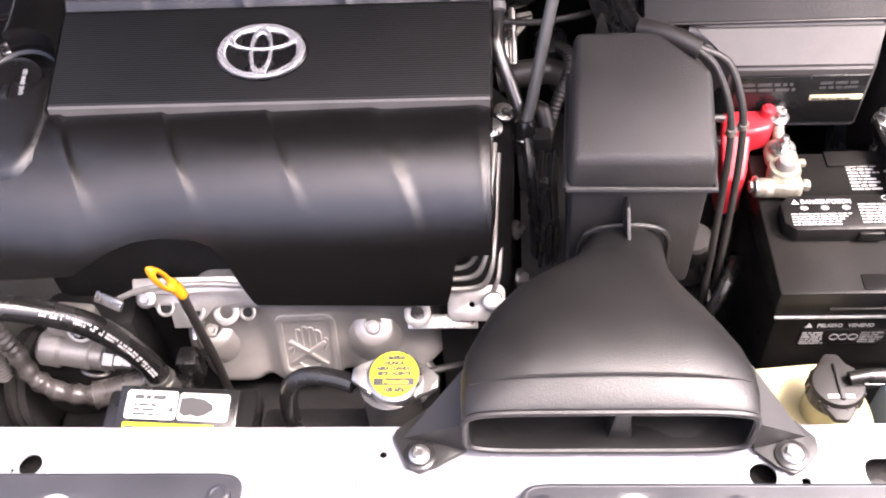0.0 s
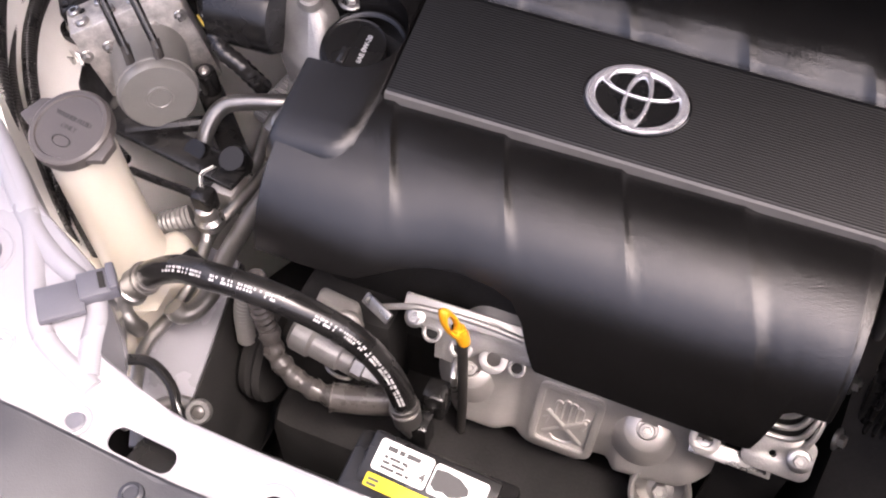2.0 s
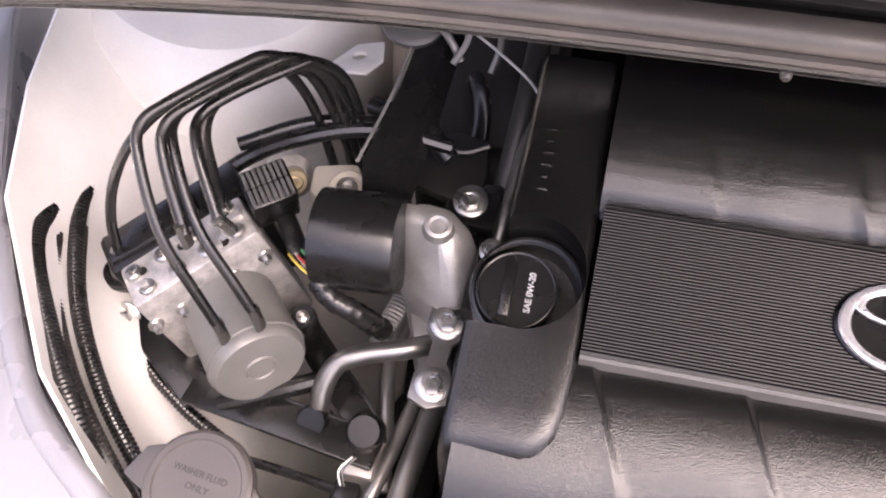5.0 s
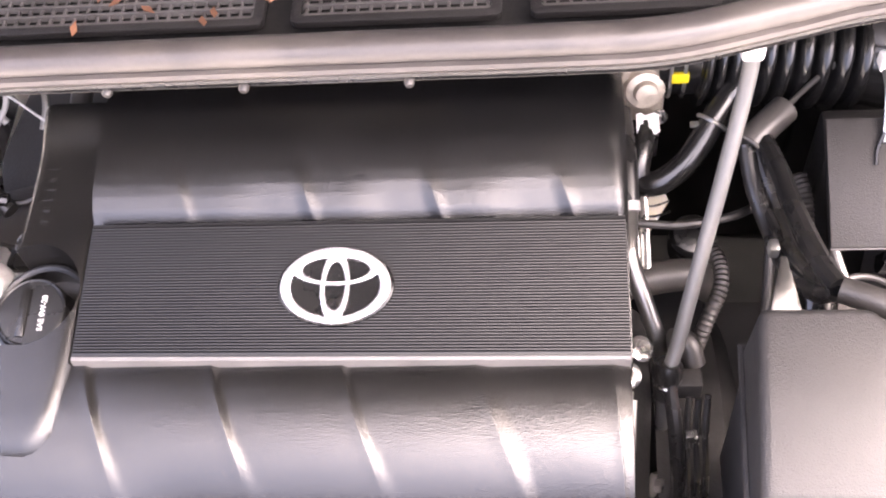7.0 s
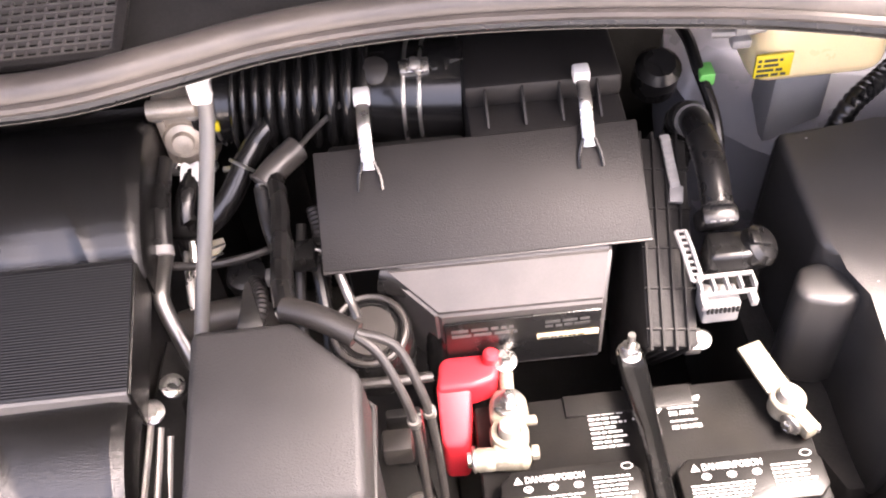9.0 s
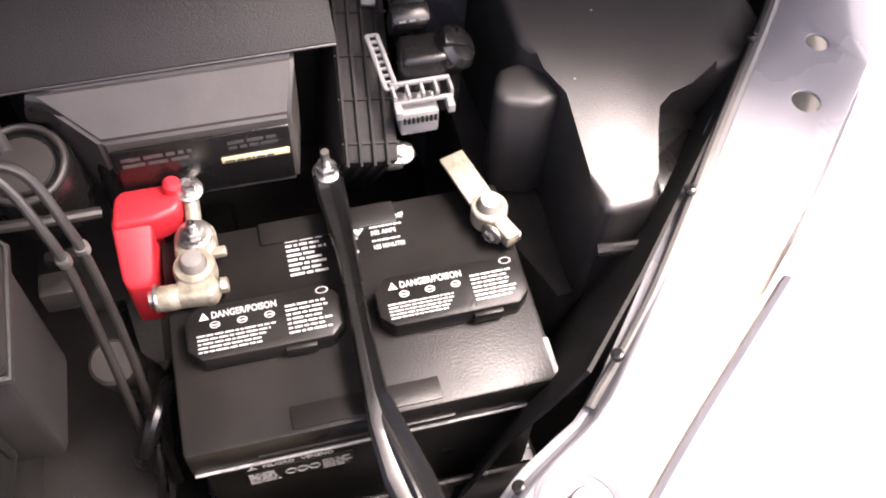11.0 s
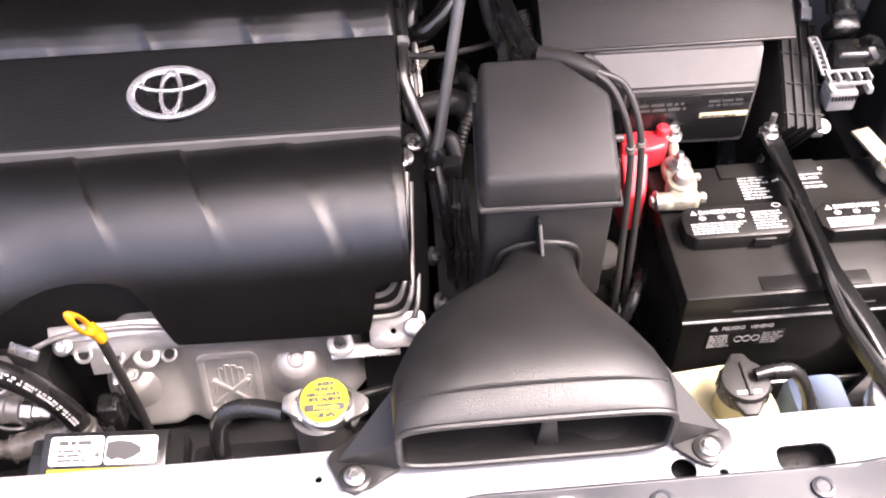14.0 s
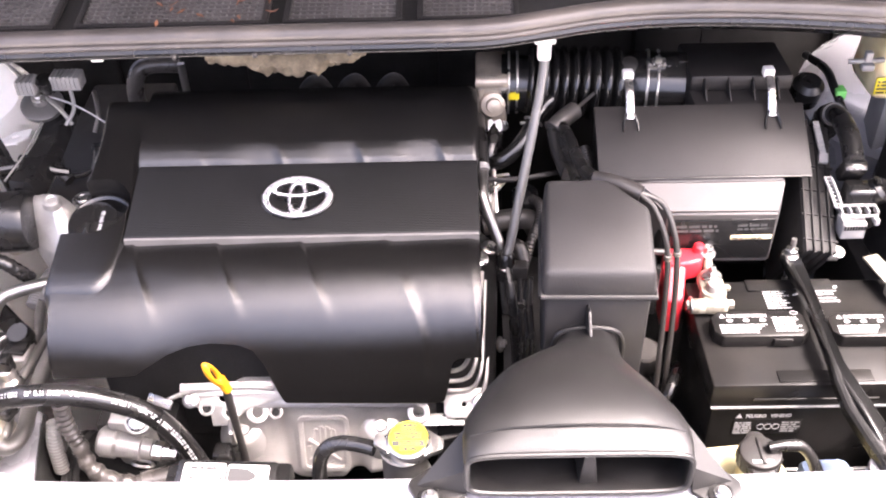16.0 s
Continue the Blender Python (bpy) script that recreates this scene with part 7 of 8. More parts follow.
    for x, y, z in ((0.540, 0.496, 1.072), (0.625, 0.562, 1.087), (0.715, 0.669, 1.100), (0.815, 0.794, 1.107)):
        part("strip_clip", lathe([(0.0045, -0.004), (0.0045, 0.0), (0.003, 0.0012), (0.001, 0.0012)], (x - 0.004, y + 0.003, z), (-0.3, 0.2, 1), 14), SMOOTH, rub)
    part("strip", tube([(0.600, 0.541, 1.060), (0.664, 0.604, 1.080), (0.768, 0.734, 1.094), (0.86, 0.850, 1.100), (0.93, 0.97, 1.105)], 0.0058, 10, 5), TUBEGREY, rub)


build_scoop()
build_resonator()
build_battery()
build_reservoir()
build_airbox()
build_right_wiring()
build_ecu()


# ---- front and left-hand side ----
def build_front():
    n = thing("filler_neck", (-0.027, 0.468, 0.95), "radiator filler neck with a yellow-labelled pressure cap", "filler neck")
    at = (-0.0215, 0.466, 1.064)
    ax = (0, -0.12, 1)
    lab = part("pressure_cap", lathe([(0.0225, -0.012), (0.0232, -0.002), (0.0228, 0.002), (0.0205, 0.004), (0.001, 0.005)], at, ax, 40), STEEL, n, "bright steel pressure cap")
    m = frame_at(at, ax)
    part("label", lathe([(0.0200, 0.0045), (0.0200, 0.0056), (0.001, 0.0058)], at, ax, 36), YELLOW, lab, "yellow warning label")
    for sgn in (-1, 1):
        part("wing", prism([(sgn * 0.018, -0.017), (sgn * 0.030, -0.009), (sgn * 0.036, -0.006), (sgn * 0.036, 0.006), (sgn * 0.030, 0.009), (sgn * 0.018, 0.017)][::sgn], -0.008, -0.001, 0.002, m @ pose(0, 0, 0, 0, 0, -6)), STEEL, lab)
    for body, size, y in (("Caution", 0.0058, 0.0128), ("NUNCA", 0.0046, 0.0078), ("ABRA CUANDO", 0.0043, 0.0032), ("ESTE CALIENTE", 0.0041, -0.0014), ("108 kPa", 0.0058, -0.0160)):
        part("lettering", words(body, size, m @ flat(0, y, 0.0066), 0.00036, "CENTER", 0.95), BLACKINK, lab)
    part("black_band", plate([rrect(-0.0165, -0.0102, 0.0165, -0.0040, 0.0008)], 0.0004, m @ flat(0, 0, 0.0064), 0.0001), BLACKINK, lab)
    part("lettering", words("Precaución", 0.0047, m @ flat(0.0015, -0.0088, 0.0068), 0.0001, "CENTER"), YELLOW, lab)
    part("neck", lathe([(0.024, -0.08), (0.024, -0.03), (0.021, -0.012), (0.0255, -0.009)], (-0.027, 0.468, 1.06), (0, 0, 1), 28), PIPE, n)
    part("overflow_hose", tube([(-0.058, 0.469, 1.048), (-0.072, 0.474, 1.048), (-0.095, 0.479, 1.046), (-0.112, 0.478, 1.036), (-0.120, 0.475, 1.01), (-0.120, 0.47, 0.96), (-0.10, 0.468, 0.92)], 0.0082, 14, 6), RUBBER, n)
    part("spring_band", tube([(-0.066, 0.472, 1.048), (-0.074, 0.4745, 1.048)], 0.0072, 12, 1), SMOOTH, n)
    part("drain", tube([(0.0, 0.485, 1.04), (0.03, 0.495, 1.035), (0.06, 0.50, 1.03)], 0.0032, 10, 4), SLEEVE, n)
    s = thing("fan_shroud", (-0.20, 0.46, 0.60), "black radiator fan shroud carrying a white label", "fan shroud")
    part("shroud", rbox((-0.44, 0.425, 0.55), (0.02, 0.455, 0.985), 0.008), SMOOTH, s)
    part("shelf", rbox((-0.295, 0.440, 0.955), (-0.155, 0.505, 0.985), 0.006, pose(0, 0, 0)), SMOOTH, s)
    part("shelf", rbox((-0.155, 0.440, 0.935), (0.0, 0.500, 0.96), 0.008), MATTE, s)
    lm = pose(-0.226, 0.478, 0.9905, 14, 0, -3)
    part("label_block", rbox((-0.056, -0.026, -0.012), (0.056, 0.022, 0.0), 0.003, lm), SMOOTH, s)
    lab = part("label", plate([rrect(-0.0475, -0.013, -0.0005, 0.013, 0.003)], 0.0006, lm @ flat(0.0, 0.004, 0.0004), 0.0001), WHITE, s, "white maker's label")
    part("label", plate([rrect(0.0015, -0.013, 0.0475, 0.012, 0.003)], 0.0006, lm @ flat(0.0, 0.004, 0.0004), 0.0001), WHITE, s, "white label torn to black")
    q = lm @ flat(0, 0.004, 0.0008)
    part("label_print", bars(-0.040, 0.005, -0.010, 0.010, 1, q, 51, 0.8, 0.1), BLACKINK, lab)
    part("label_print", bars(-0.040, -0.010, -0.014, 0.003, 3, q, 52), BLACKINK, lab)
    part("label_number", words("4025", 0.006, q @ flat(-0.022, -0.003, 0), 0.0001), BLACKINK, lab)
    part("label_number", words("4", 0.011, q @ flat(-0.008, -0.008, 0), 0.0003), BLACKINK, lab)
    part("label_print", prism([(0.0025, -0.006), (0.008, -0.0095), (0.014, -0.008), (0.020, -0.010), (0.027, -0.0075), (0.034, -0.003), (0.033, 0.002), (0.024, 0.007), (0.012, 0.0085), (0.003, 0.007)], 0, 0.0003, 0, q), BLACKINK, lab)
    part("yellow_label", plate([rrect(-0.0475, -0.0235, 0.036, -0.0125, 0.001)], 0.0006, lm @ flat(0, 0, 0.0004), 0.0001), YELLOW, s, "yellow caution label")
    part("label_print", bars(-0.045, -0.022, -0.034, -0.014, 2, lm @ flat(0, 0, 0.0008), 53), BLACKINK, s)


def build_ac_hose():
    h = thing("refrigerant_hose", (-0.40, 0.575, 0.86), "thick black air-conditioning hose with crimped fittings", "hose")
    line = [(-0.533, 0.553, 1.000), (-0.517, 0.555, 1.017), (-0.492, 0.558, 1.032), (-0.46, 0.557, 1.041), (-0.41, 0.562, 1.036), (-0.37, 0.568, 1.018), (-0.335, 0.575, 0.988), (-0.312, 0.580, 0.945), (-0.298, 0.582, 0.90), (-0.293, 0.580, 0.872)]
    part("hose", tube(line, 0.0125, 18, 8), RUBBER, h)
    for i, j in ((0, 1), (9, 8)):
        a, b = Vector(line[i]), Vector(line[j])
        d = (b - a).normalized()
        part("crimp", tube([a - d * 0.016, a + d * 0.012], 0.0142, 18, 1), PIPE, h, "crimped steel ferrule")
        part("crimp_ring", torus(a + d * 0.004, d, 0.0142, 0.0016, 1, 1, 24, 6), PIPE, h)
    part("fitting", tube([(-0.514, 0.556, 0.962), (-0.508, 0.556, 0.952), (-0.501, 0.568, 0.947), (-0.498, 0.590, 0.946), (-0.502, 0.614, 0.945), (-0.506, 0.641, 0.945), (-0.503, 0.70, 0.952), (-0.496, 0.76, 0.955), (-0.489, 0.82, 0.955)], 0.0098, 16, 6), PIPE, h)
    part("fitting", tube([(-0.544, 0.549, 0.988), (-0.552, 0.542, 0.978), (-0.552, 0.534, 0.966), (-0.545, 0.530, 0.955), (-0.540, 0.533, 0.94)], 0.0085, 14, 5), PIPE, h)
    part("fitting_collar", lathe([(0.0125, 0), (0.0145, 0.002), (0.0145, 0.007), (0.0125, 0.009)], (-0.549, 0.545, 0.978), (0.5, 0.4, 0.75), 22), PIPE, h)
    part("pipe_clip", rbox((-0.012, -0.009, -0.006), (0.012, 0.011, 0.008), 0.002, pose(-0.522, 0.603, 0.962, 0, 0, -20)), SMOOTH, h, "small black pipe clip")
    part("fitting", tube([(-0.293, 0.58, 0.872), (-0.292, 0.582, 0.84), (-0.28, 0.59, 0.80)], 0.010, 12, 5), PIPE, h)
    # worn print along the hose
    sp = spline(line, 20)
    pr = bmesh.new()
    rnd = random.Random(8)
    for i in range(36, 162):
        if 84 < i < 100 or rnd.random() < 0.15:
            continue
        a, b = sp[i], sp[i + 1]
        d = (b - a).normalized()
        n = (Vector((0.1, -0.55, 0.83)) - d * d.dot(Vector((0.1, -0.55, 0.83)))).normalized()
        sd = d.cross(n)
        mm = Matrix((d, sd, n)).transposed().to_4x4()
        mm.translation = a + n * 0.01252
        for q in (-1, 1):
            if rnd.random() < 0.8:
                join(pr, rbox((0, q * 0.0016 - 0.0011, -0.0004), (0.55 * (b - a).length * (0.6 + rnd.random()), q * 0.0016 + 0.0011, 0.0001), 0, mm))
    tagged(part("print", pr, INK, h, "worn white print", smooth=False), kind="stuff")


def build_pump():
    p = thing("steering_pump", (-0.38, 0.62, 0.75), "cast alloy pump with hexagon fittings", "pump")
    part("housing", prism([(-0.412, 0.618), (-0.400, 0.610), (-0.374, 0.612), (-0.362, 0.622), (-0.365, 0.65), (-0.415, 0.655)], 0.845, 0.925, 0.007, None, 0.92, 3), ALLOY, p)
    part("cover_plate", prism([(-0.405, 0.606), (-0.378, 0.604), (-0.374, 0.628), (-0.402, 0.632)], 0.922, 0.936, 0.003), ALLOY, p)
    part("lug", lathe([(0.017, -0.012), (0.017, 0.004), (0.015, 0.006), (0.009, 0.006)], (-0.367, 0.610, 0.932), (0.15, -0.6, 0.8), 22), ALLOY, p)
    part("lug_bolt", bolt((-0.367, 0.607, 0.937), (0.15, -0.6, 0.8), 0.0075, 0.007), STEEL, p)
    part("end_cap", lathe([(0.016, -0.012), (0.0195, -0.008), (0.0195, 0.010), (0.016, 0.014)], (-0.410, 0.606, 0.900), (1, -0.12, -0.12), 26), ALLOY, p)
    part("port", lathe([(0.0160, 0.0), (0.0160, 0.030), (0.0135, 0.032), (0.0135, 0.044), (0.010, 0.046)], (-0.398, 0.604, 0.898), (1, -0.12, -0.12), 26), ALLOY, p)
    part("hex_fitting", lathe([(0.0125, 0.0), (0.0125, 0.011), (0.010, 0.012), (0.009, 0.020), (0.001, 0.020)], (-0.353, 0.598, 0.892), (1, -0.12, -0.12), 6), STEEL, p)
    part("hex_fitting", lathe([(0.008, 0.0), (0.008, 0.010), (0.005, 0.011)], (-0.334, 0.596, 0.889), (1, -0.12, -0.12), 6), STEEL, p)
    part("ring_clip", torus((-0.372, 0.596, 0.868), (0.2, 0.4, 0.9), 0.010, 0.0022, 1.3, 0.7, 20, 6), STEEL, p)
    part("mount", rbox((-0.45, 0.65, 0.72), (-0.34, 0.70, 0.88), 0.012), MATTE, p)
    part("gear_case", lathe([(0.055, -0.03), (0.058, 0.0), (0.05, 0.02), (0.02, 0.024)], (-0.42, 0.64, 0.80), (0.1, -0.9, 0.3), 30), MATTE, p)
    w = thing("engine_loom", (-0.40, 0.58, 0.80), "corrugated black wiring loom wrapped in tape", "wiring")
    part("conduit", tube([(-0.447, 0.60, 0.99), (-0.448, 0.595, 0.95), (-0.440, 0.590, 0.91)], 0.0088, 14, 5, 10, 0.0018), TAPE, w)
    part("tape", tube([(-0.441, 0.591, 0.915), (-0.432, 0.582, 0.885), (-0.410, 0.574, 0.868), (-0.378, 0.571, 0.862), (-0.355, 0.575, 0.860)], lambda k: 0.0105 + 0.0012 * math.sin(40 * k), 14, 12), TAPE, w)
    part("sheath", tube([(-0.368, 0.572, 0.860), (-0.335, 0.580, 0.862), (-0.300, 0.592, 0.865)], 0.0145, 18, 4), TAPE, w, "grey rubber sheath")
    part("sheath_lip", torus((-0.368, 0.572, 0.860), (1, 0.25, 0), 0.0148, 0.0012, 1, 1, 24, 6), TAPE, w)
    part("braid", tube([(-0.474, 0.614, 0.93), (-0.480, 0.607, 0.90), (-0.482, 0.602, 0.85)], 0.0085, 14, 5, 16, 0.0016), SHELLGREY, w, "braided grey sleeve")
    d = thing("drive_parts", (-0.36, 0.56, 0.43), "dark accessory drive housing behind the radiator", "engine part")
    part("housing", rbox((-0.46, 0.56, 0.43), (-0.05, 0.66, 0.76), 0.03), MATTE, d)
    part("pulley", lathe([(0.06, -0.012), (0.062, -0.004), (0.057, 0.0), (0.062, 0.004), (0.06, 0.012), (0.02, 0.012)], (-0.47, 0.63, 0.80), (1, 0, 0), 30), MATTE, d)
    part("black_hose", tube([(-0.12, 0.54, 0.80), (-0.15, 0.52, 0.86), (-0.13, 0.50, 0.90), (-0.08, 0.50, 0.90), (-0.04, 0.53, 0.86)], 0.017, 14, 6), RUBBER, d)
    part("thermo_clip", rbox((-0.30, 0.575, 0.80), (-0.27, 0.60, 0.85), 0.004), SMOOTH, d)
    part("sensor", rbox((-0.285, 0.60, 0.83), (-0.262, 0.625, 0.875), 0.004), SMOOTH, d)


def build_washer():
    w = thing("washer_neck", (-0.60, 0.60, 0.70), "cream washer tank neck with a black flip cap", "washer tank")
    part("neck", tube([(-0.603, 0.606, 1.105), (-0.602, 0.606, 1.05), (-0.597, 0.605, 1.00), (-0.590, 0.602, 0.965), (-0.584, 0.599, 0.94), (-0.58, 0.597, 0.90)], lambda t: 0.0295 + 0.004 * t + 0.012 * max(0, t - 0.6) ** 1.5, 28, 6), IVORY, w)
    part("tank", prism([(-0.522, 0.612), (-0.534, 0.632), (-0.556, 0.648), (-0.60, 0.662), (-0.66, 0.655), (-0.70, 0.632), (-0.70, 0.588), (-0.64, 0.558), (-0.595, 0.535), (-0.565, 0.522), (-0.553, 0.535), (-0.552, 0.560), (-0.538, 0.585)], 0.60, 0.942, 0.016, None, 1.0, 4), IVORY, w, angle=60)
    part("tank_shoulder", prism([(-0.526, 0.610), (-0.536, 0.628), (-0.555, 0.642), (-0.572, 0.640), (-0.574, 0.604), (-0.560, 0.575), (-0.556, 0.565), (-0.540, 0.588)], 0.92, 0.958, 0.012, None, 0.97, 4), IVORY, w, angle=60)
    at, ax = (-0.604, 0.606, 1.112), (-0.05, -0.25, 1)
    cap = part("cap", lathe([(0.036, -0.006), (0.037, 0.0), (0.0365, 0.006), (0.034, 0.008), (0.0305, 0.0082), (0.0295, 0.0066), (0.001, 0.0066)], at, ax, 40), CAPGREY, w, "brown-grey flip cap")
    m = frame_at(at, ax)
    part("cap_tab", prism([(-0.052, -0.014), (-0.026, -0.02), (-0.026, 0.02), (-0.046, 0.008)], -0.004, 0.004, 0.002, m @ pose(0, 0, 0, 0, 0, -15)), CAPGREY, cap)
    part("cap_tab", prism([(0.026, -0.02), (0.046, -0.008), (0.044, 0.010), (0.026, 0.02)], -0.004, 0.004, 0.002, m @ pose(0, 0, 0, 0, 0, -15)), CAPGREY, cap)
    part("cap_words", words("WASHER FLUID", 0.0062, m @ pose(0, 0.006, 0.0067, 0, 0, -8), 0.0001, "CENTER", 0.9), SLEEVE, cap)
    part("cap_words", words("ONLY", 0.0062, m @ pose(0, -0.003, 0.0067, 0, 0, -8), 0.0001, "CENTER"), SLEEVE, cap)
    sign = torus((0, 0, 0), (0, 0, 1), 0.007, 0.0008, 1.3, 0.7, 18, 6)
    sign.transform(m @ pose(0, -0.014, 0.0068, 0, 0, -8))
    part("cap_sign", sign, SLEEVE, cap)
    c = thing("bonnet_clip", (-0.515, 0.489, 1.08), "grey-black plastic cable clip on the wing edge", "clip")
    cm = pose(-0.524, 0.468, 1.092, 0, 4, 43)
    part("base", rbox((-0.020, -0.016, -0.003), (0.015, 0.016, 0.003), 0.0015, cm), CLIPGREY, c)
    block = part("block", rbox((0.012, -0.008, -0.004), (0.042, 0.017, 0.008), 0.002, cm), CLIPGREY, c)
    part("slot", rbox((0.028, -0.003, 0.0075), (0.033, 0.013, 0.0088), 0.0004, cm), MATTE, block, "dark slot")
    part("hook", rbox((0.035, -0.008, 0.007), (0.042, 0.017, 0.013), 0.002, cm), CLIPGREY, block)
    k = thing("wing_cable", (-0.50, 0.46, 0.90), "thin black cable below the wing edge", "wiring")
    part("cable", tube([(-0.545, 0.478, 0.955), (-0.533, 0.482, 0.962), (-0.520, 0.491, 0.965), (-0.500, 0.496, 0.965), (-0.476, 0.487, 0.962), (-0.456, 0.468, 0.955), (-0.448, 0.452, 0.93), (-0.446, 0.44, 0.88)], 0.0052, 12, 6), RUBBER, k)
    q = thing("condenser_fitting", (-0.43, 0.455, 0.9), "alloy pipe fitting beside the radiator", "pipe")
    part("ring", lathe([(0.0095, -0.012), (0.0112, -0.006), (0.0112, 0.004), (0.0098, 0.006), (0.0066, 0.006), (0.0058, 0.004), (0.0058, -0.006)], (-0.440, 0.474, 0.955), (0.25, -0.45, 0.85), 26), TUBEGREY, q)
    part("ring_pipe", tube([(-0.449, 0.478, 0.956), (-0.462, 0.476, 0.955), (-0.476, 0.467, 0.953), (-0.492, 0.457, 0.945), (-0.51, 0.45, 0.92)], 0.0058, 12, 5), PIPE, q)
    part("ring_boss", lathe([(0.0057, -0.02), (0.0057, 0.002), (0.004, 0.003)], (-0.440, 0.474, 0.955), (0.25, -0.45, 0.85), 16), BROWNGREY, q)
    pl = thing("guard_plate", (-0.49, 0.52, 0.7), "grey sheet metal guard beside the radiator", "bracket")
    guard = prism([(-0.507, 0.440), (-0.470, 0.455), (-0.477, 0.500), (-0.489, 0.554), (-0.500, 0.600), (-0.514, 0.660), (-0.550, 0.665), (-0.556, 0.60), (-0.546, 0.517)], 0.893, 0.898, 0.0015)
    part("plate", guard, PAINT, pl)
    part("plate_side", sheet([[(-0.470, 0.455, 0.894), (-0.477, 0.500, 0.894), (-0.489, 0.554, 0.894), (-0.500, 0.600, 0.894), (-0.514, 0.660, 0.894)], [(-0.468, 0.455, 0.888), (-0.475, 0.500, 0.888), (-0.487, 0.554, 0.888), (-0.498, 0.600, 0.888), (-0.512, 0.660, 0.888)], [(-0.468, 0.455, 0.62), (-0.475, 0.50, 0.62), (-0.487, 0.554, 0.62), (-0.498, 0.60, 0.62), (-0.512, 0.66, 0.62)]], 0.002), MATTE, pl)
    part("plate_hole", lathe([(0.0035, 0), (0.0035, 0.0012)], (-0.492, 0.487, 0.8975), seg=12), MATTE, pl)


def build_brakes():
    a = thing("brake_modulator", (-0.68, 0.83, 0.90), "alloy anti-lock brake unit with a grey motor", "brake unit")
    ax = Vector((0.66, -0.74, 0.10)).normalized()
    c0 = Vector((-0.630, 0.743, 1.013)) - ax * 0.070
    part("motor", lathe([(0.0405, -0.004), (0.0405, 0.060), (0.0395, 0.066), (0.037, 0.0695), (0.014, 0.0695), (0.013, 0.0712), (0.0115, 0.0712), (0.0105, 0.070), (0.001, 0.070)], c0, ax, 44), SHELLGREY, a, "grey pump motor")
    side = Vector((-0.69, -0.68, -0.22))
    side = (side - ax * ax.dot(side)).normalized()
    up = side.cross(ax)
    bm4 = Matrix((side, up, ax)).transposed().to_4x4()
    bm4.translation = c0
    block = rbox((-0.058, -0.062, -0.052), (0.058, 0.060, -0.004), 0.004, bm4)
    part("valve_block", block, MODULATOR, a)
    for i in range(4):
        for j in range(2):
            ring = lathe([(0.0075, 0), (0.0075, 0.003), (0.0055, 0.0045), (0.0035, 0.0045), (0.003, -0.001)], (0, 0, 0), (0, 0, 1), 16)
            ring.transform(bm4 @ Matrix.Translation((-0.043 + 0.028 * i + 0.006 * j, 0.0605, -0.015 - 0.022 * j)) @ pose(0, 0, 0, -90))
            part("port", ring, STEEL, a)
    rnd = random.Random(5)
    for k in range(9):
        x, z = rnd.uniform(-0.05, 0.05), rnd.uniform(-0.045, -0.01)
        part("stake", rbox((x - 0.006, 0.058, z - 0.004), (x + 0.006, 0.0615 + rnd.uniform(0, 0.004), z + 0.004), 0.0012, bm4), MODULATOR, a)
    for x in (-0.05, -0.02, 0.03, 0.055):
        part("block_screw", bolt(bm4 @ Vector((x, 0.03, -0.004)), ax, 0.004, 0.008), STEEL, a)
    part("computer", rbox((-0.066, -0.06, -0.098), (0.066, 0.058, -0.052), 0.005, bm4), SMOOTH, a, "black control housing")
    part("computer_edge", rbox((-0.024, 0.056, -0.094), (0.062, 0.062, -0.060), 0.003, bm4), SMOOTH, a)
    pm = Matrix((Vector((0.776, 0.631, 0)), Vector((-0.60, 0.74, 0.30)).normalized(), Vector((0.19, -0.235, 0.955)).normalized())).transposed().to_4x4()
    pm.translation = (-0.652, 0.867, 1.095)
    pl = part("plug", rbox((-0.020, -0.018, -0.045), (0.020, 0.018, 0.0), 0.003, pm), SMOOTH, a)
    for i in range(8):
        for j in range(2):
            part("plug_rib", rbox((-0.0185 + 0.0047 * i, -0.0165 + 0.017 * j, -0.001), (-0.0155 + 0.0047 * i, -0.0012 + 0.017 * j, 0.0032), 0.0007, pm, 1), TUBEGREY, pl)
    part("plug_tail", rbox((-0.017, -0.0075, -0.012), (0.040, 0.0095, 0.010), 0.004, Matrix.Translation((-0.645, 0.866, 1.048)) @ pose(0, 0, 0, 0, 8, -54)), SMOOTH, pl)
    for k, (dx, dy, dz) in enumerate(((0.0, 0.0, 0.0), (0.004, 0.004, 0.002), (-0.004, -0.003, 0.002), (0.002, -0.002, 0.004))):
        part("wire", tube([(-0.626 + dx, 0.835 + dy, 1.050), (-0.616 + dx, 0.824 + dy, 1.056 + dz), (-0.606 + dx, 0.817 + dy, 1.056 + dz), (-0.596, 0.812, 1.046)], 0.0013, 6, 5), WIRES[k], pl)
    part("motor_ring", torus(c0 + ax * 0.058, ax, 0.0405, 0.0014, 1, 1, 44, 8), SHELLGREY, a)
    part("wire_loom", tube([(-0.600, 0.813, 1.05), (-0.585, 0.802, 1.042), (-0.565, 0.800, 1.03), (-0.545, 0.805, 1.0)], 0.009, 12, 5, 8, 0.001), RUBBER, pl)
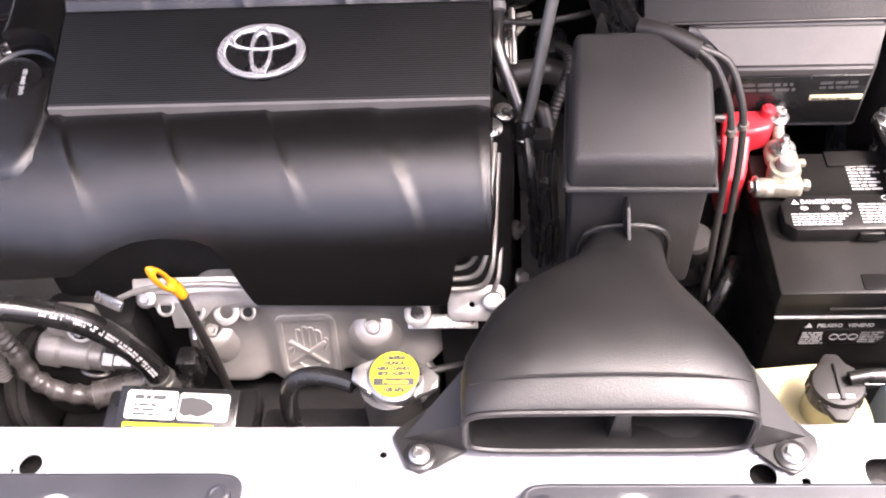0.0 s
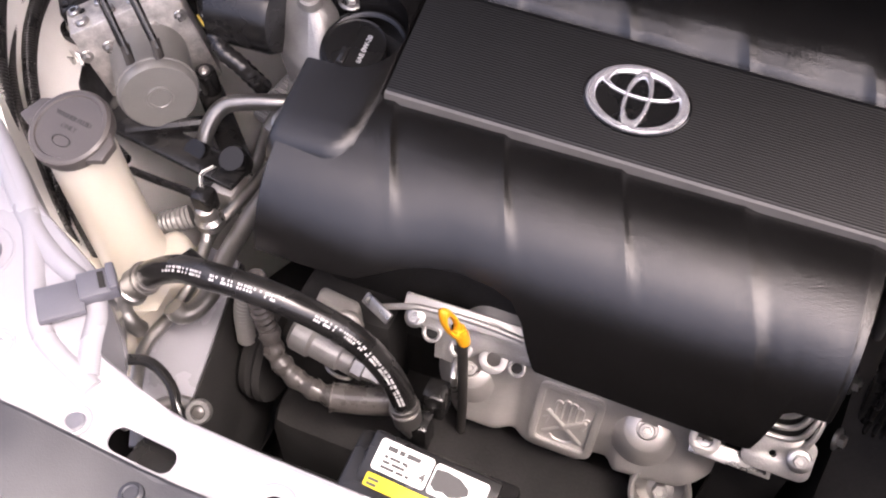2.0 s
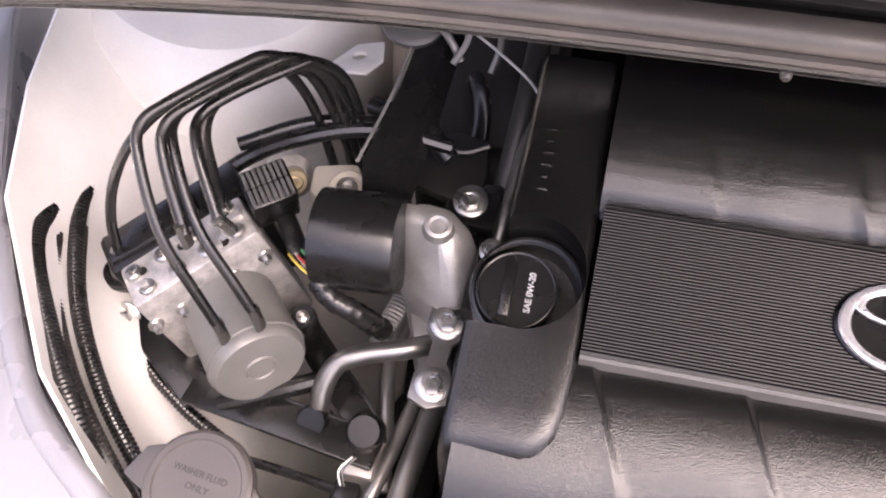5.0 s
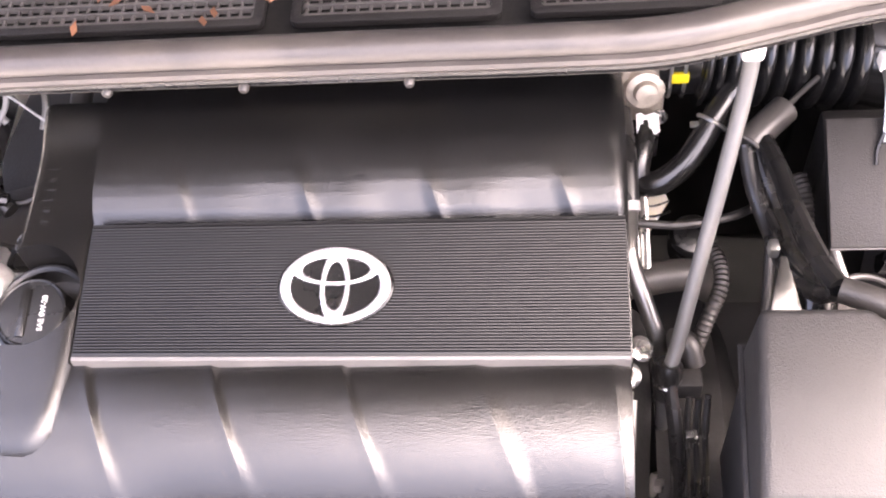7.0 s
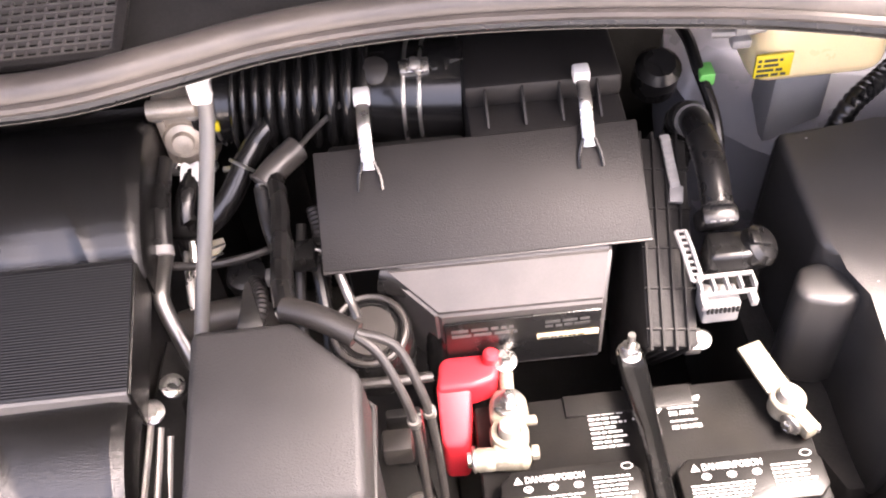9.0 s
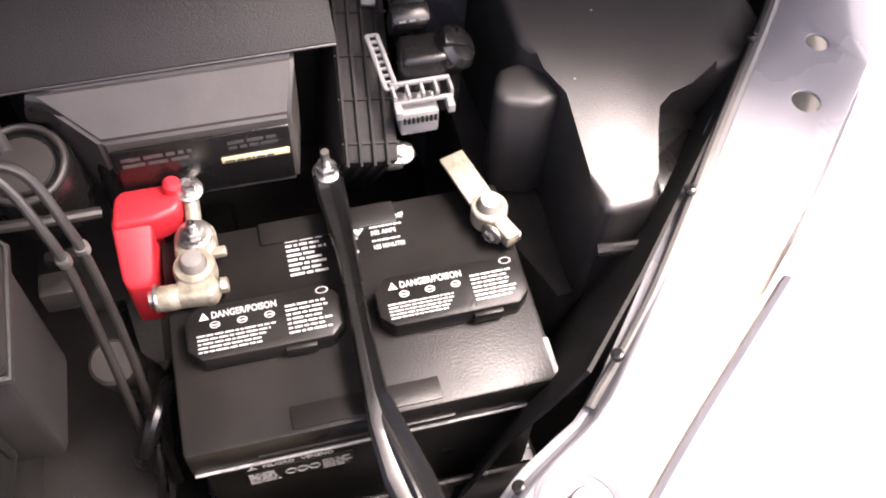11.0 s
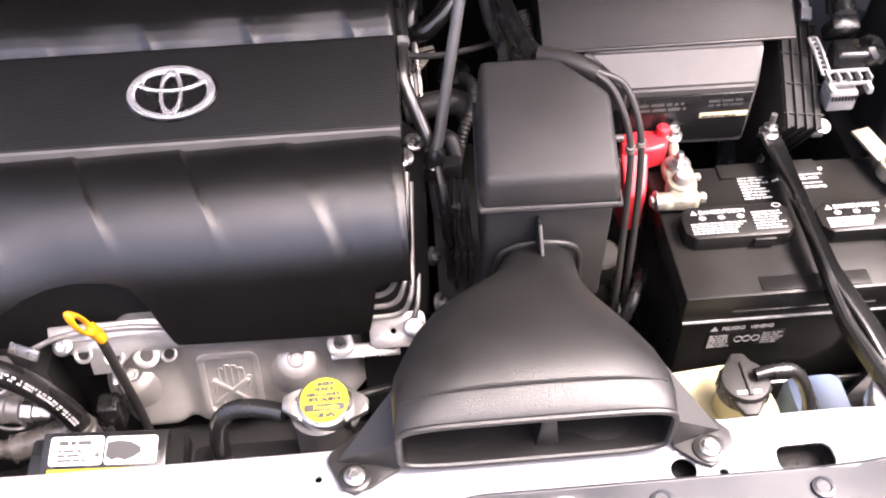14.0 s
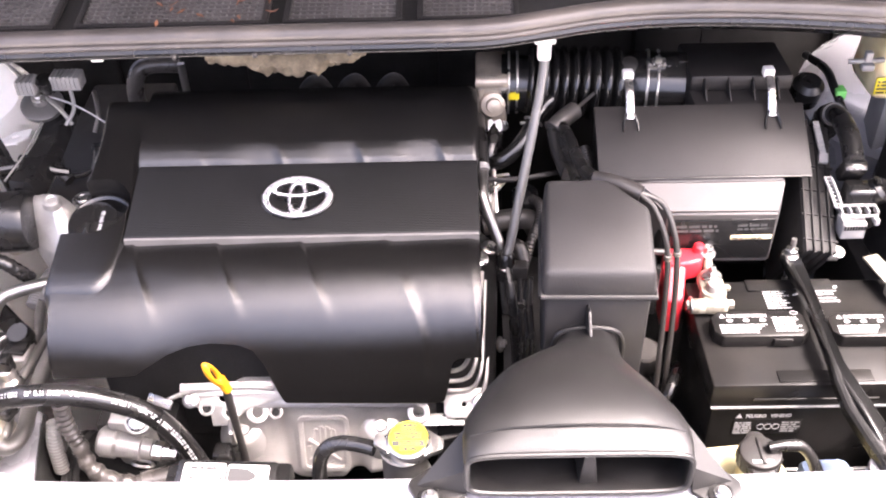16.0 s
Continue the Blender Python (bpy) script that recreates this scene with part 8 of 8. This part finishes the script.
    tubes = (([(-0.652, 0.742, 1.066), (-0.668, 0.752, 1.10), (-0.690, 0.768, 1.145), (-0.708, 0.800, 1.185), (-0.712, 0.822, 1.200), (-0.695, 0.845, 1.205), (-0.66, 0.887, 1.205), (-0.644, 0.906, 1.20), (-0.630, 0.928, 1.17), (-0.620, 0.945, 1.11), (-0.61, 0.96, 1.0)]),
             ([(-0.628, 0.758, 1.068), (-0.645, 0.768, 1.10), (-0.67, 0.785, 1.14), (-0.692, 0.82, 1.175), (-0.699, 0.845, 1.185), (-0.68, 0.87, 1.19), (-0.645, 0.905, 1.19), (-0.632, 0.92, 1.185), (-0.618, 0.94, 1.15), (-0.612, 0.95, 1.09), (-0.605, 0.96, 1.0)]),
             ([(-0.772, 0.805, 1.045), (-0.772, 0.815, 1.08), (-0.764, 0.828, 1.115), (-0.745, 0.845, 1.15), (-0.72, 0.868, 1.17), (-0.69, 0.89, 1.18), (-0.66, 0.915, 1.18), (-0.645, 0.93, 1.16), (-0.635, 0.945, 1.10), (-0.63, 0.955, 1.0)]),
             ([(-0.690, 0.850, 1.075), (-0.694, 0.860, 1.105), (-0.697, 0.872, 1.14), (-0.685, 0.885, 1.165), (-0.655, 0.912, 1.172), (-0.635, 0.930, 1.165), (-0.622, 0.95, 1.12), (-0.615, 0.962, 1.0)]))
    for pts in tubes + tuple([(x + 0.012, y + 0.010, z - 0.009) for x, y, z in pts[2:]] for pts in tubes[:2]):
        part("brake_pipe", tube(pts, 0.0044, 12, 6), RUBBER, a, "black coated pipe")
        if pts[0][1] < 0.78:
            part("pipe_tab", tube([Vector(pts[0]) + Vector((0.002, -0.002, -0.010)), Vector(pts[0]) + Vector((-0.003, 0.003, 0.008))], 0.0062, 8, 1, flat=0.6), BROWNGREY, a, "grey plastic pipe tab")
        else:
            part("pipe_nut", tube([Vector(pts[0]) - Vector((-0.006, -0.004, 0.012)), Vector(pts[0]) + Vector((-0.003, 0.002, 0.006))], 0.0058, 6, 1), STEEL, a)
    # thin dark discs on the block stand for the shade in its ports
    for i, x in enumerate((-0.030, 0.002, 0.012, 0.040)):
        hole = lathe([(0.0042, 0.0), (0.0042, 0.0006)], (0, 0, 0), (0, 0, 1), 16)
        hole.transform(bm4 @ Matrix.Translation((x, 0.0612, -0.012 - 0.022 * (i % 2))) @ pose(0, 0, 0, -90))
        part("port_shade", hole, DULLBLACK, a)
    pv = thing("pressure_valve", (-0.643, 0.912, 1.0), "pale alloy pressure valve with a brass end fitting", "valve")
    va = Vector((0.42, -0.62, 0.50)).normalized()
    v0 = Vector((-0.656, 0.918, 1.035))
    part("valve_body", lathe([(0.010, -0.065), (0.017, -0.055), (0.021, -0.045), (0.021, -0.018), (0.016, -0.012), (0.0125, -0.010), (0.0125, -0.002)], v0, va, 28), MODULATOR, pv)
    part("end_fitting", lathe([(0.0125, -0.004), (0.0125, 0.003), (0.0105, 0.005), (0.0075, 0.005), (0.0068, 0.001), (0.0048, 0.001), (0.0046, 0.006), (0.0022, 0.006), (0.002, 0.0), (0.0003, 0.0)], v0, va, 26), BRASS, pv, "brass end fitting")
    br = thing("modulator_bracket", (-0.66, 0.75, 0.85), "black steel bracket under the brake unit", "bracket")
    for a, b, w, z in (((-0.825, 0.838), (-0.688, 0.733), 0.020, 0.962), ((-0.702, 0.738), (-0.528, 0.712), 0.017, 0.966), ((-0.628, 0.818), (-0.543, 0.733), 0.014, 0.957)):
        a, b = Vector((a[0], a[1], 0)), Vector((b[0], b[1], 0))
        ang = math.degrees(math.atan2(b.y - a.y, b.x - a.x))
        strip = part("strip", rbox((0, -w, -0.003), ((b - a).length, w, 0.003), 0.002, pose(a.x, a.y, z, 0, 0, ang)), SMOOTH, br)
        part("strip_flange", rbox((0, w - 0.003, -0.018), ((b - a).length, w, 0.004), 0.001, pose(a.x, a.y, z, 0, 0, ang)), SMOOTH, strip)
    part("upright", rbox((-0.72, 0.79, 0.93), (-0.66, 0.81, 1.0), 0.004, None), SMOOTH, br)
    part("bar", tube([(-0.67, 0.725, 0.965), (-0.63, 0.742, 0.972), (-0.585, 0.765, 0.975)], 0.008, 10, 4), SMOOTH, br)
    for x, y, z, r in ((-0.799, 0.824, 0.983, 0.017), (-0.60, 0.905, 1.055, 0.017), (-0.616, 0.803, 1.0, 0.011)):
        part("bush", lathe([(r, -0.03), (r * 1.05, 0.0), (r * 0.9, 0.003), (r * 0.6, 0.003), (r * 0.55, 0.001), (r * 0.30, 0.001), (r * 0.28, -0.01)], (x, y, z), (0.05, -0.2, 1), 24), IVORY if y > 0.9 else RUBBER, br)
        part("bush_bolt", lathe([(r * 0.5, 0.0), (r * 0.5, 0.004), (r * 0.24, 0.005), (r * 0.2, 0.001)], (x, y, z + 0.001), (0.05, -0.2, 1), 20), STEEL, br)
    part("bush_nut", bolt((-0.785, 0.79, 0.965), (0.1, -0.7, 0.6), 0.008, 0.010), STEEL, br)
    cd = thing("cable_cover", (-0.64, 0.92, 1.0), "pale plastic cable cover behind the brake unit", "cover")
    part("cover", prism([(-0.64, 0.93), (-0.60, 0.94), (-0.575, 0.89), (-0.60, 0.875), (-0.635, 0.90)], 0.98, 1.05, 0.006), IVORY, cd)
    part("cable", tube([(-0.76, 0.86, 1.02), (-0.70, 0.91, 1.06), (-0.64, 0.935, 1.08), (-0.58, 0.95, 1.085), (-0.52, 0.955, 1.07)], 0.007, 10, 6), RUBBER, cd)
    part("sleeve", tube([(-0.70, 0.918, 1.075), (-0.65, 0.945, 1.082), (-0.61, 0.957, 1.082), (-0.56, 0.965, 1.075)], 0.0065, 12, 5), RUBBER, cd)


def build_mount():
    e = thing("engine_mount", (-0.54, 0.86, 0.80), "black engine damper with a cast alloy bracket", "engine mount")
    part("damper", lathe([(0.030, -0.036), (0.0405, -0.033), (0.041, 0.028), (0.038, 0.035), (0.02, 0.037)], (-0.570, 0.845, 1.068), (1, 0.02, 0.05), 40), SMOOTH, e)
    part("stud", bolt((-0.606, 0.845, 1.068), (-1, 0, 0), 0.009, 0.008), STEEL, e)
    cast = bmesh.new()
    for q in ((-0.546, 0.858, 1.084), (-0.543, 0.866, 1.092), (-0.524, 0.876, 1.093), (-0.502, 0.877, 1.088), (-0.484, 0.868, 1.077), (-0.474, 0.855, 1.066), (-0.479, 0.834, 1.060), (-0.482, 0.815, 1.042), (-0.494, 0.810, 1.032), (-0.524, 0.826, 1.034), (-0.543, 0.836, 1.036),
              (-0.549, 0.853, 1.062), (-0.538, 0.850, 1.077), (-0.509, 0.832, 1.062), (-0.505, 0.852, 1.097), (-0.545, 0.865, 1.0), (-0.50, 0.875, 1.0), (-0.475, 0.850, 1.0), (-0.482, 0.812, 0.99), (-0.525, 0.826, 0.985)):
        cast.verts.new(q)
    bmesh.ops.convex_hull(cast, input=cast.verts[:])
    bmesh.ops.dissolve_limit(cast, angle_limit=radians(6), verts=cast.verts[:], edges=cast.edges[:])
    bmesh.ops.bevel(cast, geom=cast.edges[:], offset=0.0035, segments=3, affect="EDGES", profile=0.5)
    part("casting", cast, ALLOY, e, "cast alloy bracket", angle=50)
    part("casting_boss", lathe([(0.013, -0.006), (0.011, 0.002), (0.008, 0.003), (0.006, 0.001)], (-0.506, 0.852, 1.096), (0.1, -0.2, 1), 20), ALLOY, e)
    part("web", prism([(-0.54, 0.85), (-0.51, 0.86), (-0.49, 0.80), (-0.515, 0.79)], 0.90, 1.0, 0.006), ALLOY, e)
    part("cast_pad", rbox((-0.544, 0.862, 1.078), (-0.524, 0.873, 1.092), 0.002), ALLOY, e)
    stay = plate([[(-0.016, 0.04), (0.0, 0.046), (0.016, 0.04), (0.016, 0.020), (0.006, 0.008), (0.006, -0.008), (0.014, -0.020), (0.014, -0.040), (0.0, -0.046), (-0.016, -0.040), (-0.016, -0.02), (-0.008, -0.006), (-0.008, 0.01), (-0.016, 0.02)]], 0.005, pose(-0.489, 0.778, 1.028, 6, 0, -1), 0.001)
    part("stay", stay, PIPE, e, "bright steel stay")
    part("stay_bolt", bolt((-0.489, 0.804, 1.035), (0, -0.2, 1), 0.0085, 0.008), STEEL, e)
    part("stay_bolt", bolt((-0.489, 0.751, 1.028), (0, -0.2, 1), 0.0085, 0.008), STEEL, e)
    part("top_bolt", bolt((-0.495, 0.918, 1.048), (0, -0.25, 1), 0.0092, 0.007, 20, 1.65), STEEL, e)
    part("filler_bolt", bolt((-0.462, 0.845, 1.085), (0, -0.25, 1), 0.006, 0.006), STEEL, e)
    s = thing("mount_support", (-0.53, 0.98, 0.8), "black pressed steel support behind the damper", "bracket")
    rows = [[(-0.565, 1.06, 1.12), (-0.540, 1.064, 1.12), (-0.530, 1.06, 1.10)], [(-0.572, 0.99, 1.10), (-0.545, 0.986, 1.10), (-0.535, 0.985, 1.08)], [(-0.585, 0.91, 1.09), (-0.555, 0.904, 1.09), (-0.542, 0.90, 1.06)], [(-0.585, 0.89, 1.04), (-0.555, 0.886, 1.04), (-0.54, 0.885, 1.02)]]
    part("pressing", sheet(rows, 0.003), SMOOTH, s)
    part("edge", tube([(-0.588, 0.905, 1.093), (-0.575, 0.985, 1.103), (-0.567, 1.06, 1.123)], 0.0016, 8, 4), SHELLGREY, s)
    part("ear", plate([[(-0.032, -0.016), (0.01, -0.020), (0.02, 0.0), (0.012, 0.03), (-0.012, 0.024)], circle(-0.004, 0.006, 0.0075, 16)], 0.004, pose(-0.622, 1.035, 1.078, -10, -8, 0), 0.001), PRIMER, s, "cream painted ear")
    part("post", tube([(-0.478, 0.90, 0.98), (-0.472, 0.95, 1.03), (-0.466, 1.00, 1.07), (-0.462, 1.07, 1.11)], 0.0105, 14, 5), SLEEVE, s)
    # added block hides the pale inner wing and keeps this gap dark
    part("backing", prism([(-0.555, 0.950), (-0.455, 0.935), (-0.450, 1.30), (-0.595, 1.30), (-0.590, 1.06)], 0.90, 1.020, 0.006), DULLBLACK, s, "dark filler block behind the damper support")
    part("backing_hose", tube([(-0.525, 1.08, 1.03), (-0.512, 1.045, 1.036), (-0.505, 1.0, 1.034), (-0.515, 0.965, 1.026)], 0.009, 12, 5), SMOOTH, s)
    part("backing_rib", rbox((-0.520, 1.000, 1.018), (-0.462, 1.006, 1.028), 0.002), DULLBLACK, s)
    part("pad", rbox((-0.517, 0.895, 1.030), (-0.470, 0.945, 1.044), 0.004, None), SMOOTH, s)
    part("shield", prism([(-0.553, 0.930), (-0.490, 0.912), (-0.487, 0.950), (-0.494, 0.990), (-0.520, 0.996), (-0.556, 0.984)], 1.036, 1.046, 0.002), PLASTIC, s, "dark grey plastic shield")
    part("shield_cable", tube([(-0.540, 0.985, 1.07), (-0.53, 0.962, 1.064), (-0.510, 0.958, 1.062), (-0.488, 0.966, 1.066)], 0.003, 8, 5), RUBBER, s)
    part("pipe", tube([(-0.470, 0.86, 1.0), (-0.466, 0.90, 1.03), (-0.462, 0.95, 1.05), (-0.458, 1.0, 1.07)], 0.0062, 12, 4), PIPE, s)
    part("cross_hose", tube([(-0.60, 0.99, 1.07), (-0.55, 0.97, 1.075), (-0.52, 0.95, 1.06)], 0.009, 12, 5), RUBBER, s)
    w = thing("overhead_wires", (-0.55, 1.05, 1.1), "pale wires and grey plugs near the firewall", "wiring")
    part("wire", tube([(-0.66, 1.14, 1.16), (-0.62, 1.10, 1.15), (-0.575, 1.06, 1.14), (-0.54, 1.03, 1.13), (-0.525, 1.02, 1.11)], 0.0035, 8, 6), SHELLGREY, w)
    part("wire", tube([(-0.575, 1.06, 1.138), (-0.53, 1.04, 1.135), (-0.49, 1.015, 1.13), (-0.455, 0.99, 1.12), (-0.44, 0.97, 1.10)], 0.0014, 6, 6), INK, w)
    for x, y, half in ((-0.584, 1.047, 0.014), (-0.530, 1.060, 0.022)):
        pg = part("plug", rbox((x - half, y - 0.014, 1.150), (x + half, y + 0.014, 1.172), 0.003), GREYPL, w)
        for i in range(int(half / 0.0032)):
            part("plug_rib", rbox((x - half + 0.003 + 0.0062 * i, y - 0.0155, 1.154), (x - half + 0.0058 + 0.0062 * i, y + 0.010, 1.1745), 0.0006), GREYPL, pg)
    part("boss", lathe([(0.013, -0.02), (0.013, 0.0), (0.010, 0.002), (0.001, 0.002)], (-0.560, 1.050, 1.168), (0, -0.4, 1), 20), SMOOTH, w)
    part("disc", lathe([(0.012, -0.03), (0.030, -0.008), (0.031, 0.0), (0.027, 0.003), (0.012, 0.006), (0.009, 0.012), (0.001, 0.013)], (-0.574, 1.051, 1.128), (0.1, -0.35, 1), 30), TUBEGREY, w, "round grey cover with a bolt")
    part("disc_bolt", bolt((-0.574, 1.046, 1.141), (0.1, -0.35, 1), 0.006, 0.006), STEEL, w)
    part("flex_strip", tube([(-0.536, 1.075, 1.165), (-0.528, 1.055, 1.15), (-0.520, 1.030, 1.130), (-0.530, 1.010, 1.115)], 0.0028, 8, 5), GREYPL, w)
    part("strip", tube([(-0.505, 1.08, 1.13), (-0.495, 1.05, 1.11), (-0.50, 1.03, 1.09)], 0.0035, 8, 5), PIPE, w)
    mf = thing("intake_manifold", (-0.25, 1.15, 0.95), "dark alloy intake pipes behind the engine cover", "engine part")
    part("elbow", tube([(-0.476, 1.165, 1.05), (-0.475, 1.165, 1.085), (-0.465, 1.170, 1.112), (-0.445, 1.176, 1.120), (-0.40, 1.18, 1.118)], 0.0135, 16, 6), TAPE, mf, "grey rubber elbow")
    part("stem", tube([(-0.393, 1.16, 1.05), (-0.393, 1.16, 1.13)], 0.006, 12, 1), PIPE, mf)
    for x in (-0.21, -0.15, -0.09):
        part("runner", tube([(x, 1.13, 1.02), (x + 0.006, 1.135, 1.085), (x + 0.028, 1.142, 1.105), (x + 0.045, 1.145, 1.08)], 0.010, 14, 6), DULLBLACK, mf)
    part("rail", tube([(-0.34, 1.14, 1.07), (0.02, 1.13, 1.07)], 0.011, 14, 1), DULLBLACK, mf)
    c = thing("cowl_clip", (-0.433, 0.953, 1.25), "small white clip below the hood seal", "clip")
    part("clip", rbox((-0.441, 0.948, 1.247), (-0.425, 0.958, 1.270), 0.002), WHITE, c)


def build_ac_pipes():
    p = thing("refrigerant_pipes", (-0.53, 0.70, 0.90), "dull alloy refrigerant pipes with black caps", "pipe")
    part("pipe", tube([(-0.505, 0.80, 1.0), (-0.52, 0.79, 1.005), (-0.555, 0.778, 1.003), (-0.575, 0.768, 0.998), (-0.584, 0.752, 0.985), (-0.585, 0.735, 0.965), (-0.58, 0.725, 0.93)], 0.0088, 14, 6), PIPE, p)
    part("cap", lathe([(0.014, -0.012), (0.0145, 0.004), (0.012, 0.008), (0.005, 0.008)], (-0.588, 0.728, 0.965), (-0.1, -0.5, 0.85), 20), BLACKPAINT, p, "black rubber cap")
    part("cap", lathe([(0.015, -0.014), (0.0155, 0.004), (0.013, 0.009), (0.005, 0.009)], (-0.541, 0.724, 0.975), (0.0, -0.4, 0.9), 20), BLACKPAINT, p, "black rubber cap")
    part("block", rbox((-0.556, 0.69, 0.93), (-0.528, 0.735, 0.962), 0.004), ALLOY, p)
    part("pipe", tube([(-0.505, 0.83, 0.96), (-0.512, 0.77, 0.955), (-0.524, 0.70, 0.950), (-0.535, 0.655, 0.942), (-0.531, 0.623, 0.936), (-0.530, 0.595, 0.926), (-0.533, 0.568, 0.920), (-0.537, 0.541, 0.920), (-0.536, 0.522, 0.920), (-0.530, 0.502, 0.919), (-0.520, 0.478, 0.915), (-0.513, 0.46, 0.90)], 0.0066, 14, 6), PIPE, p)
    part("pipe", tube([(-0.527, 0.88, 0.965), (-0.539, 0.82, 0.962), (-0.541, 0.79, 0.958), (-0.531, 0.745, 0.952), (-0.520, 0.69, 0.94)], 0.0065, 12, 6), PIPE, p)
    part("braided", tube([(-0.545, 0.862, 0.962), (-0.552, 0.835, 0.958), (-0.558, 0.805, 0.95)], 0.010, 14, 5, 16, 0.0014), GREYPL, p, "silver braided sleeve")
    part("sensor", lathe([(0.0145, -0.006), (0.0145, 0.004), (0.010, 0.008), (0.010, 0.022), (0.006, 0.024)], (-0.537, 0.661, 0.956), (0, -0.1, 1), 22), STEEL, p)
    part("sensor_plug", rbox((-0.548, 0.653, 0.968), (-0.528, 0.674, 0.996), 0.004), SMOOTH, p)
    for k, dx in enumerate((0.0, 0.003)):
        part("sensor_wire", tube([(-0.542 + dx, 0.666, 0.992), (-0.546 + dx, 0.676, 1.005), (-0.538 + dx, 0.688, 1.008)], 0.0008, 6, 4), (WIRES[0], TUBEGREY)[k], p)
    part("service_pipe", tube([(-0.537, 0.660, 0.952), (-0.536, 0.650, 0.945), (-0.534, 0.64, 0.938)], 0.0065, 12, 4), PIPE, p)
    part("tape_knot", tube([(-0.558, 0.660, 0.953), (-0.570, 0.652, 0.95), (-0.585, 0.645, 0.945)], 0.011, 14, 4, 7, 0.0016), SHELLGREY, p, "silver ribbed sleeve")
    part("sensor_cable", tube([(-0.545, 0.672, 0.97), (-0.575, 0.678, 0.965), (-0.61, 0.685, 0.955), (-0.65, 0.69, 0.95)], 0.0042, 10, 5), RUBBER, p)
    w = thing("wing_loom", (-0.74, 0.75, 0.9), "corrugated black looms along the inner wing", "wiring")
    part("loom", tube([(-0.86, 0.95, 0.98), (-0.845, 0.87, 1.02), (-0.80, 0.77, 1.03), (-0.74, 0.69, 1.03), (-0.69, 0.64, 1.02), (-0.66, 0.60, 0.98), (-0.645, 0.57, 0.93)], 0.0062, 12, 6, 120, 0.0009), RUBBER, w)
    part("loom", tube([(-0.87, 0.90, 1.0), (-0.84, 0.80, 1.06), (-0.77, 0.70, 1.07), (-0.72, 0.64, 1.06), (-0.69, 0.60, 1.02), (-0.67, 0.565, 0.96)], 0.0072, 12, 6, 110, 0.0009), RUBBER, w)
    part("loom", tube([(-0.83, 0.90, 0.97), (-0.81, 0.83, 0.965), (-0.765, 0.765, 0.955), (-0.71, 0.725, 0.95), (-0.66, 0.70, 0.95)], 0.0052, 10, 6, 60, 0.001), RUBBER, w)
    part("loom", tube([(-0.89, 0.85, 0.98), (-0.84, 0.75, 1.03), (-0.78, 0.66, 1.045), (-0.74, 0.61, 1.03)], 0.0085, 12, 6, 90, 0.0010), RUBBER, w)
    for dx, dy, dz, r in ((0.012, 0.004, 0.006, 0.0045), (-0.014, -0.002, 0.004, 0.006), (0.024, 0.012, -0.012, 0.0050)):
        part("loom", tube([(-0.868 + dx, 0.846 + dy, 1.02 + dz), (-0.829 + dx, 0.766 + dy, 1.03 + dz), (-0.776 + dx, 0.692 + dy, 1.035 + dz), (-0.715 + dx, 0.629 + dy, 1.025 + dz), (-0.669 + dx, 0.590 + dy, 0.99 + dz), (-0.645 + dx, 0.575 + dy, 0.93)], r, 10, 6, 100, 0.0007), SLEEVE, w)
    part("red_wire", tube([(-0.662, 0.585, 0.965), (-0.655, 0.57, 0.94)], 0.003, 8, 1), WIRES[3], w)


build_front()
build_ac_hose()
build_pump()
build_washer()
build_brakes()
build_mount()
build_ac_pipes()
